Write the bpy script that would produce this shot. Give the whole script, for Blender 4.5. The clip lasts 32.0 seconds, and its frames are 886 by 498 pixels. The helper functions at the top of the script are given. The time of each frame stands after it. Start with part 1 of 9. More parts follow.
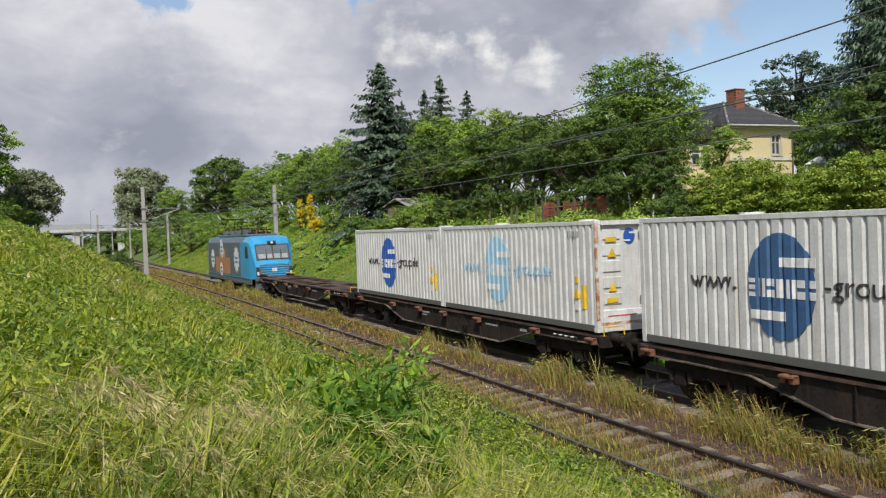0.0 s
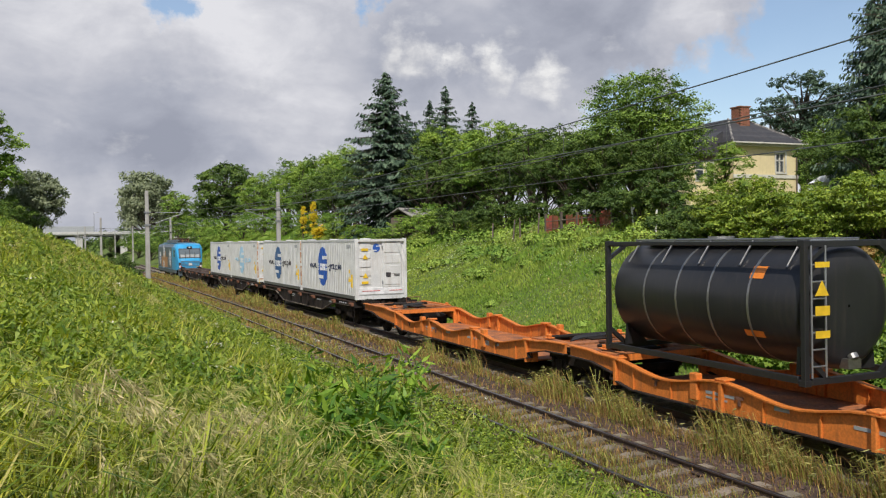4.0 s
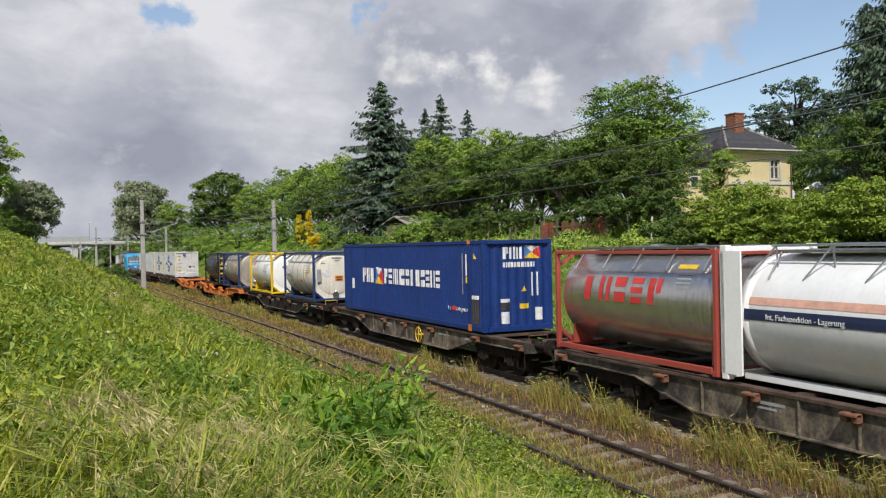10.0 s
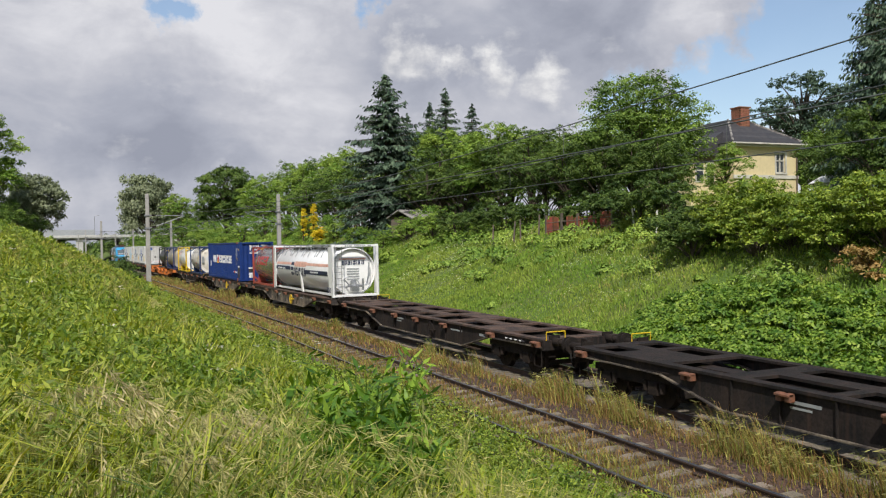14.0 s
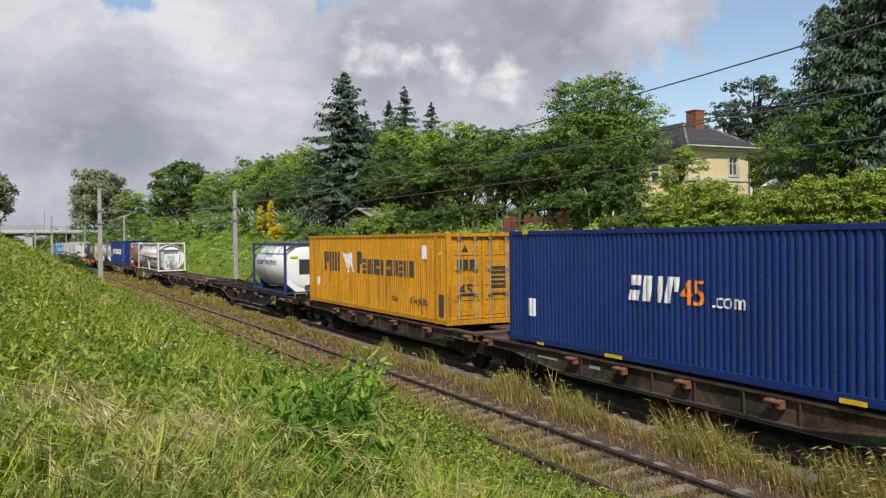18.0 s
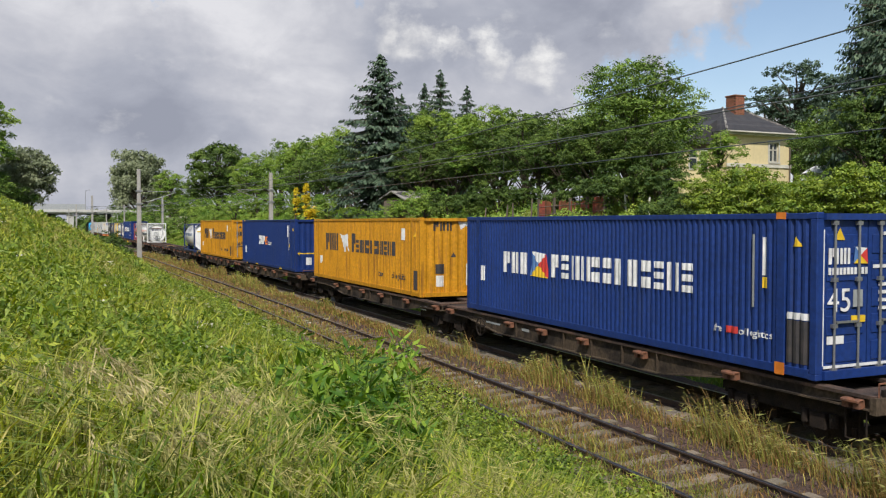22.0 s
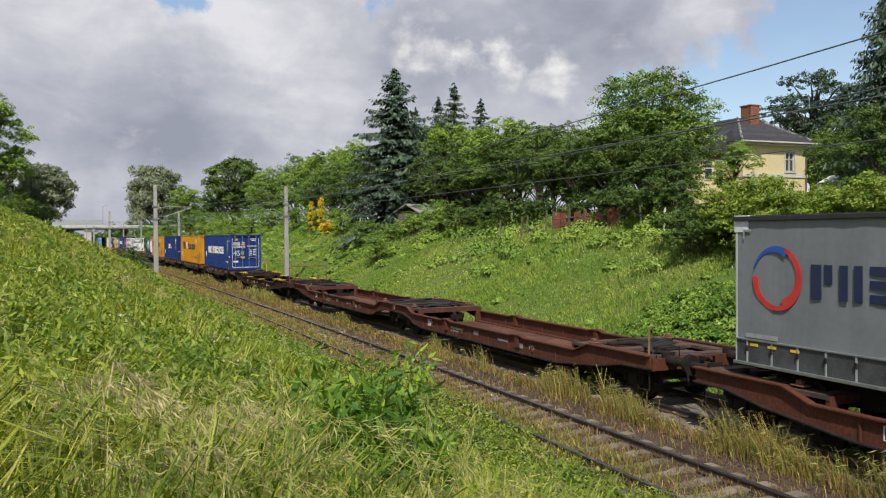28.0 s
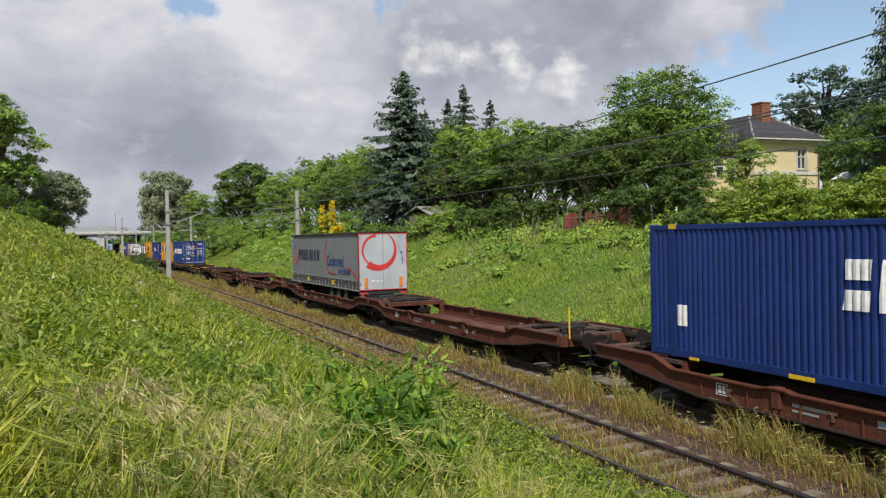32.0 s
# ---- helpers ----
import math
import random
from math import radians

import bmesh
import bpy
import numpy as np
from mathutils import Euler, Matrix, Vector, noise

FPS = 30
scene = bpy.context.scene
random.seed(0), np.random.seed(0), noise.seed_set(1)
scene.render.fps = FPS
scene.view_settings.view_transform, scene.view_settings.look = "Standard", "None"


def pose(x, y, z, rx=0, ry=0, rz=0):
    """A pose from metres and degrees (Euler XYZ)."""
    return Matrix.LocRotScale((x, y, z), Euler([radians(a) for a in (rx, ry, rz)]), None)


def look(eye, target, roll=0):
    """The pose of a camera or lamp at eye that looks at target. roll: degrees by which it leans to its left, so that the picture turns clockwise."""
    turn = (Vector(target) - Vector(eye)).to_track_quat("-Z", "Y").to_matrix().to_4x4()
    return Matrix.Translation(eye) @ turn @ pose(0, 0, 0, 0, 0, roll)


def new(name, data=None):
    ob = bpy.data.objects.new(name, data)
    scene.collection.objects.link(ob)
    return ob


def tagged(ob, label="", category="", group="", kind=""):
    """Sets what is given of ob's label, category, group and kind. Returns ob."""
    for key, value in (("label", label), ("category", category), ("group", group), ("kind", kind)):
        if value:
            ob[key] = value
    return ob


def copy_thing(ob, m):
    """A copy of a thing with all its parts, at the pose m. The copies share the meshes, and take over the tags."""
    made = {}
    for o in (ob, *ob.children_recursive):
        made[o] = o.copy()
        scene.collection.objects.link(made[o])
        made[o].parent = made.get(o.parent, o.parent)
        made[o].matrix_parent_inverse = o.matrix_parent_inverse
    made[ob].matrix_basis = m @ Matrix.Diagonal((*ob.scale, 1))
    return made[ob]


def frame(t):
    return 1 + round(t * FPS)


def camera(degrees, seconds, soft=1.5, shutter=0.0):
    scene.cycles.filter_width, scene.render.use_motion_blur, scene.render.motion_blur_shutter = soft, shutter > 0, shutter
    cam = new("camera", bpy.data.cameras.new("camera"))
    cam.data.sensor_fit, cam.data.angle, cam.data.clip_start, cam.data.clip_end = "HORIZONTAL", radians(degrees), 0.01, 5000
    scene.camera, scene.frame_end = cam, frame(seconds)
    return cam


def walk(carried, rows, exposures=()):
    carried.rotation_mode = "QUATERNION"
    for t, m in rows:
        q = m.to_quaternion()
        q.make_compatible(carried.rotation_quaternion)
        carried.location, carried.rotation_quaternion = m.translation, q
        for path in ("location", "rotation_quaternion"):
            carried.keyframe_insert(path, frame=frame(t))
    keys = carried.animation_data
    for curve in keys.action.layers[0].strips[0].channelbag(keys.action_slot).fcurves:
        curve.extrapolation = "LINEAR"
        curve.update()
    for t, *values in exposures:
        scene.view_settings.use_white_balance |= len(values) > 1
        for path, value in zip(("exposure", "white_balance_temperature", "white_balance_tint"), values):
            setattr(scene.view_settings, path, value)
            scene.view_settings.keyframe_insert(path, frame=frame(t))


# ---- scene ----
EYE = Vector((0.0, 0.0, 3.893))


def aim(yaw, pitch, lean):
    """Camera pose from its heading to the right of the track's line, its rise and its lean, in degrees."""
    a, p = radians(yaw), radians(pitch)
    way = Vector((math.sin(a) * math.cos(p), math.cos(a) * math.cos(p), math.sin(p)))
    return look(EYE, EYE + way, lean)


cam = camera(55.45, 32.0, soft=1.2)
walk(cam, [
    (0, aim(23.28, -1.41, -2.22)),
    (0.5, aim(23.33, -1.37, -1.88)),
    (1, aim(23.50, -1.24, -1.32)),
    (1.5, aim(23.45, -1.17, -0.78)),
    (2, aim(23.41, -1.06, -0.59)),
    (2.5, aim(23.43, -0.93, -0.34)),
    (3, aim(23.34, -0.86, -0.35)),
    (3.5, aim(23.25, -0.79, -0.70)),
    (5.5, aim(23.08, -0.34, -1.16)),
    (6, aim(23.05, -0.21, -1.17)),
    (6.5, aim(22.97, -0.13, -1.17)),
    (7, aim(22.94, -0.04, -1.18)),
    (7.5, aim(22.80, 0.02, -1.28)),
    (8, aim(22.85, 0.19, -1.51)),
    (8.5, aim(22.83, 0.21, -1.53)),
    (9, aim(22.99, 0.19, -1.33)),
    (9.5, aim(23.36, 0.05, -1.19)),
    (10, aim(23.44, -0.16, -1.24)),
    (10.5, aim(23.42, -0.35, -1.22)),
    (11, aim(23.36, -0.73, -1.24)),
    (11.5, aim(23.31, -0.97, -1.21)),
    (12, aim(23.25, -0.92, -1.21)),
    (12.5, aim(23.22, -0.80, -1.21)),
    (13, aim(23.17, -0.69, -1.16)),
    (13.5, aim(23.12, -0.59, -1.14)),
    (14, aim(23.12, -0.57, -1.17)),
    (14.5, aim(23.17, -0.54, -0.98)),
    (16.5, aim(25.11, -0.59, -0.99)),
    (17, aim(25.98, -0.52, -0.65)),
    (17.5, aim(26.08, -0.62, -0.65)),
    (18, aim(25.97, -0.71, -0.66)),
    (18.5, aim(25.71, -0.80, -0.73)),
    (19, aim(25.25, -1.11, -0.78)),
    (19.5, aim(24.65, -1.96, -0.76)),
    (20, aim(24.41, -2.12, -0.70)),
    (20.5, aim(24.08, -2.04, -0.66)),
    (21, aim(24.01, -1.91, -0.54)),
    (21.5, aim(23.85, -1.84, -0.12)),
    (22, aim(23.66, -1.79, 0.03)),
    (22.5, aim(23.59, -1.70, -0.10)),
    (23, aim(23.36, -1.76, -0.14)),
    (23.5, aim(23.23, -1.70, -0.12)),
    (24, aim(23.22, -1.63, -0.25)),
    (24.5, aim(23.16, -1.55, -0.34)),
    (25, aim(23.13, -1.40, -0.42)),
    (25.5, aim(23.06, -1.35, -0.41)),
    (27.5, aim(22.68, -1.00, -0.41)),
    (28, aim(22.65, -0.93, -0.43)),
    (28.5, aim(22.62, -0.85, -0.59)),
    (29, aim(22.56, -0.77, -0.79)),
    (29.5, aim(22.51, -0.72, -0.97)),
    (30, aim(22.46, -0.71, -1.11)),
    (30.5, aim(22.42, -0.66, -1.10)),
    (31, aim(22.37, -0.64, -1.13)),
    (31.5, aim(22.29, -0.72, -1.15)),
    (32, aim(21.89, -0.79, -1.14)),
])

# ---- world, sun ----
SUN_ELEV, SUN_AZ = radians(50), radians(208)      # azimuth clockwise from +Y (the way along the track)
SUN_WAY = Vector((math.sin(SUN_AZ) * math.cos(SUN_ELEV), math.cos(SUN_AZ) * math.cos(SUN_ELEV), math.sin(SUN_ELEV)))


def make_world():
    w = bpy.data.worlds.new("world")
    scene.world = w
    w.use_nodes = True
    nt = w.node_tree
    nt.nodes.clear()
    N, L = nt.nodes.new, nt.links.new
    out, bg = N("ShaderNodeOutputWorld"), N("ShaderNodeBackground")
    sky = N("ShaderNodeTexSky")
    sky.sky_type, sky.sun_disc = "NISHITA", False
    sky.sun_elevation, sky.sun_rotation = SUN_ELEV, SUN_AZ
    sky.air_density, sky.dust_density = 1.0, 0.6
    tc = N("ShaderNodeTexCoord")
    mp = N("ShaderNodeMapping")
    mp.inputs["Scale"].default_value = (1.0, 1.0, 1.7)
    L(tc.outputs["Generated"], mp.inputs["Vector"])

    def noise_tex(scale, detail, rough, dist=0.0, off=(0, 0, 0)):
        m = N("ShaderNodeMapping")
        m.inputs["Location"].default_value = off
        L(mp.outputs["Vector"], m.inputs["Vector"])
        n = N("ShaderNodeTexNoise")
        n.inputs["Scale"].default_value, n.inputs["Detail"].default_value = scale, detail
        n.inputs["Roughness"].default_value, n.inputs["Distortion"].default_value = rough, dist
        L(m.outputs["Vector"], n.inputs["Vector"])
        return n.outputs["Fac"]

    def ramp(fac, stops):
        r = N("ShaderNodeValToRGB")
        els = r.color_ramp.elements
        for i, (p, c) in enumerate(stops):
            e = els[i] if i < 2 else els.new(p)
            e.position, e.color = p, (*c, 1)
        L(fac, r.inputs["Fac"])
        return r.outputs["Color"]

    def math_node(op, a, b):
        m = N("ShaderNodeMath")
        m.operation = op
        for i, v in enumerate((a, b)):
            if isinstance(v, (int, float)):
                m.inputs[i].default_value = v
            else:
                L(v, m.inputs[i])
        return m.outputs[0]

    # positions are torn by noise, so that no cloud has a smooth rim
    tear = N("ShaderNodeTexNoise")
    tear.inputs["Scale"].default_value, tear.inputs["Detail"].default_value, tear.inputs["Roughness"].default_value = 15.0, 9, 0.6
    L(tc.outputs["Generated"], tear.inputs["Vector"])
    cen, scl, torn = N("ShaderNodeVectorMath"), N("ShaderNodeVectorMath"), N("ShaderNodeVectorMath")
    cen.operation, scl.operation, torn.operation = "SUBTRACT", "SCALE", "ADD"
    cen.inputs[1].default_value = (0.5, 0.5, 0.5)
    scl.inputs["Scale"].default_value = 0.13
    L(tear.outputs["Color"], cen.inputs[0])
    L(cen.outputs["Vector"], scl.inputs[0])
    L(tc.outputs["Generated"], torn.inputs[0])
    L(scl.outputs["Vector"], torn.inputs[1])

    def blob(yaw, rise, inner, outer):
        """1 towards a point of the sky, 0 away from it."""
        a, e = radians(yaw), radians(rise)
        d = N("ShaderNodeVectorMath")
        d.operation = "DISTANCE"
        d.inputs[1].default_value = (math.sin(a) * math.cos(e), math.cos(a) * math.cos(e), math.sin(e))
        L(torn.outputs["Vector"], d.inputs[0])
        m = N("ShaderNodeMapRange")
        m.interpolation_type = "SMOOTHSTEP"
        for k, v in zip(("From Min", "From Max", "To Min", "To Max"), (inner, outer, 1, 0)):
            m.inputs[k].default_value = v
        L(d.outputs["Value"], m.inputs["Value"])
        return m.outputs["Result"]

    def add(*v):
        s = v[0]
        for q in v[1:]:
            s = math_node("ADD", s, q)
        return s

    def most(*v):
        s = v[0]
        for q in v[1:]:
            s = math_node("MAXIMUM", s, q)
        return s

    def blend(fac, a, b):
        x = N("ShaderNodeMix")
        x.data_type = "RGBA"
        L(fac, x.inputs["Factor"])
        L(a, x.inputs["A"])
        L(b, x.inputs["B"])
        return x.outputs["Result"]

    big = noise_tex(1.7, 4, 0.5, 0.25, (5.3, 0.9, 0.6))
    mid = noise_tex(4.6, 8, 0.52, 0.35, (3.1, 0.7, 0.2))
    fine = noise_tex(11.0, 9, 0.58, 0.3, (0.4, 2.2, 1.3))
    lump = noise_tex(16.0, 9, 0.60, 0.1, (1.2, 4.4, 0.1))
    shade = add(math_node("MULTIPLY", big, 0.34), math_node("MULTIPLY", mid, 0.42), math_node("MULTIPLY", fine, 0.24))
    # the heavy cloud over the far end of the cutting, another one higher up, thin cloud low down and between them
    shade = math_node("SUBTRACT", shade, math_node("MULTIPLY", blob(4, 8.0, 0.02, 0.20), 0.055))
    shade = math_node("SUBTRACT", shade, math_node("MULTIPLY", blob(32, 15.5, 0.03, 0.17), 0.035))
    shade = add(shade, math_node("MULTIPLY", blob(14.5, 9.0, 0.02, 0.16), 0.05), math_node("MULTIPLY", blob(-1, 3.5, 0.01, 0.09), 0.07), math_node("MULTIPLY", blob(8, 17, 0.03, 0.16), 0.06), math_node("MULTIPLY", blob(40, 13.0, 0.02, 0.08), 0.10))
    grey = ramp(shade, [(0.37, (0.325, 0.345, 0.42)), (0.45, (0.42, 0.44, 0.515)), (0.53, (0.55, 0.56, 0.62)), (0.62, (0.76, 0.76, 0.80))])
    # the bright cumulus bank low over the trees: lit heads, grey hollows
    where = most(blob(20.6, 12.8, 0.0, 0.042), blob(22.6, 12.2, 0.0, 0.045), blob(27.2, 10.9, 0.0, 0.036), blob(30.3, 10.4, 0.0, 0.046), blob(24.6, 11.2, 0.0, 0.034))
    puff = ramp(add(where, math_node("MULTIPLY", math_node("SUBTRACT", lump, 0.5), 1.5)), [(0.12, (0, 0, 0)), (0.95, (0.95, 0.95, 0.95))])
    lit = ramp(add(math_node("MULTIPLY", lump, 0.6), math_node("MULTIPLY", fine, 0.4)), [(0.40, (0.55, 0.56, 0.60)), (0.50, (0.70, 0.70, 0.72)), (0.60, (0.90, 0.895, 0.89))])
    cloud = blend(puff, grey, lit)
    # breaks in the cloud
    hole = most(blob(48.5, 11.0, 0.05, 0.13), blob(42.0, 9.0, 0.02, 0.09), math_node("MULTIPLY", blob(5.3, 15.0, 0.0, 0.045), 0.8), math_node("MULTIPLY", blob(19, 15.8, 0.0, 0.035), 0.7), math_node("MULTIPLY", blob(36, 8.5, 0.0, 0.07), 0.9))
    # mostly clear overhead, where the sun stands
    sep = N("ShaderNodeSeparateXYZ")
    L(tc.outputs["Generated"], sep.inputs[0])
    high = N("ShaderNodeMapRange")
    for k, v in zip(("From Min", "From Max", "To Min", "To Max"), (0.34, 0.58, 0.0, 1.0)):
        high.inputs[k].default_value = v
    L(sep.outputs["Z"], high.inputs["Value"])
    hole = most(hole, high.outputs["Result"])
    gap = ramp(add(math_node("MULTIPLY", hole, 0.65), math_node("MULTIPLY", fine, 0.5)), [(0.44, (0, 0, 0)), (0.68, (0.9, 0.9, 0.9))])
    blue = N("ShaderNodeVectorMath")
    blue.operation = "SCALE"
    blue.inputs["Scale"].default_value = 0.135
    L(sky.outputs["Color"], blue.inputs[0])
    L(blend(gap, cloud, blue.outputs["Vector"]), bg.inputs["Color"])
    bg.inputs["Strength"].default_value = 1.0
    L(bg.outputs["Background"], out.inputs["Surface"])


make_world()
sun = new("sun", bpy.data.lights.new("sun", "SUN"))
sun.data.energy, sun.data.angle, sun.data.color = 4.15, radians(0.6), (1.0, 0.95, 0.87)
sun.matrix_world = look(SUN_WAY * 100, (0, 0, 0))
scene.view_settings.exposure = 0.0


# ---- materials ----
def mat(name, c1, c2=None, scale=3.0, rough=0.6, metal=0.0, bump=0.0, bscale=60.0, streak=0.0, streak_col=(0.12, 0.07, 0.04),
        rand=0.0, island=0.0, trans=0.0, spec=0.5, stretch=(1, 1, 1), grain=0.12, cut=(0.35, 0.65)):
    """Base colour mottled at two scales, run-down streaks, fine relief; rand and island vary it from object to object and piece to piece."""
    m = bpy.data.materials.new(name)
    m.use_nodes = True
    nt = m.node_tree
    N, L = nt.nodes.new, nt.links.new
    bsdf = nt.nodes["Principled BSDF"]
    tc, mp = N("ShaderNodeTexCoord"), N("ShaderNodeMapping")
    mp.inputs["Scale"].default_value = stretch
    L(tc.outputs["Object"], mp.inputs["Vector"])

    def tex(s, d=4, r=0.6):
        n = N("ShaderNodeTexNoise")
        n.inputs["Scale"].default_value, n.inputs["Detail"].default_value, n.inputs["Roughness"].default_value = s, d, r
        L(mp.outputs["Vector"], n.inputs["Vector"])
        return n

    def mix(fac, a, b, mode="MIX"):
        x = N("ShaderNodeMix")
        x.data_type, x.blend_type = "RGBA", mode
        for key, v in (("Factor", fac), ("A", a), ("B", b)):
            if isinstance(v, tuple):
                x.inputs[key].default_value = (*v, 1)
            elif isinstance(v, (int, float)):
                x.inputs[key].default_value = v
            else:
                L(v, x.inputs[key])
        return x.outputs["Result"]

    def rng(v, lo, hi, a=0.0, b=1.0):
        r = N("ShaderNodeMapRange")
        for key, q in zip(("From Min", "From Max", "To Min", "To Max"), (lo, hi, a, b)):
            r.inputs[key].default_value = q
        L(v, r.inputs["Value"])
        return r.outputs["Result"]

    c2 = c2 or tuple(v * 0.72 for v in c1)
    col = mix(rng(tex(scale).outputs["Fac"], *cut), c1, c2)
    g = rng(tex(scale * 11, 3).outputs["Fac"], 0.3, 0.7, 1 - grain, 1 + grain)
    col = mix(1.0, col, g, "MULTIPLY")
    if streak:
        sm = N("ShaderNodeMapping")
        sm.inputs["Scale"].default_value = (5, 5, 0.35)
        L(tc.outputs["Object"], sm.inputs["Vector"])
        sn = N("ShaderNodeTexNoise")
        sn.inputs["Scale"].default_value, sn.inputs["Detail"].default_value = 1.6, 6
        L(sm.outputs["Vector"], sn.inputs["Vector"])
        col = mix(rng(sn.outputs["Fac"], 0.52, 0.74, 0, streak), col, streak_col)
    if rand or island:
        src = N("ShaderNodeObjectInfo") if rand else N("ShaderNodeNewGeometry")
        sock = src.outputs["Random"] if rand else src.outputs["Random Per Island"]
        k = rand or island
        hsv = N("ShaderNodeHueSaturation")
        L(rng(sock, 0, 1, 1 - k, 1 + k), hsv.inputs["Value"])
        L(rng(sock, 0, 1, 0.5 + 0.05 * k, 0.5 - 0.05 * k), hsv.inputs["Hue"])
        L(col, hsv.inputs["Color"])
        col = hsv.outputs["Color"]
    L(col, bsdf.inputs["Base Color"])
    bsdf.inputs["Roughness"].default_value, bsdf.inputs["Metallic"].default_value = rough, metal
    bsdf.inputs["Specular IOR Level"].default_value = spec
    if bump:
        b = N("ShaderNodeBump")
        b.inputs["Strength"].default_value, b.inputs["Distance"].default_value = bump, 0.02
        L(tex(bscale, 5, 0.65).outputs["Fac"], b.inputs["Height"])
        L(b.outputs["Normal"], bsdf.inputs["Normal"])
    if trans:
        t, add = N("ShaderNodeBsdfTranslucent"), N("ShaderNodeMixShader")
        bright = N("ShaderNodeHueSaturation")
        bright.inputs["Value"].default_value, bright.inputs["Saturation"].default_value = 1.5, 1.15
        L(col, bright.inputs["Color"])
        L(bright.outputs["Color"], t.inputs["Color"])
        add.inputs[0].default_value = trans
        L(bsdf.outputs[0], add.inputs[1])
        L(t.outputs[0], add.inputs[2])
        L(add.outputs[0], nt.nodes["Material Output"].inputs["Surface"])
    return m


def paint(name, c, **k):
    d = dict(scale=0.9, rough=0.45, bump=0.12, bscale=25, streak=0.35, grain=0.05)
    d.update(k)
    return mat(name, c, tuple(v * 0.82 for v in c), **d)


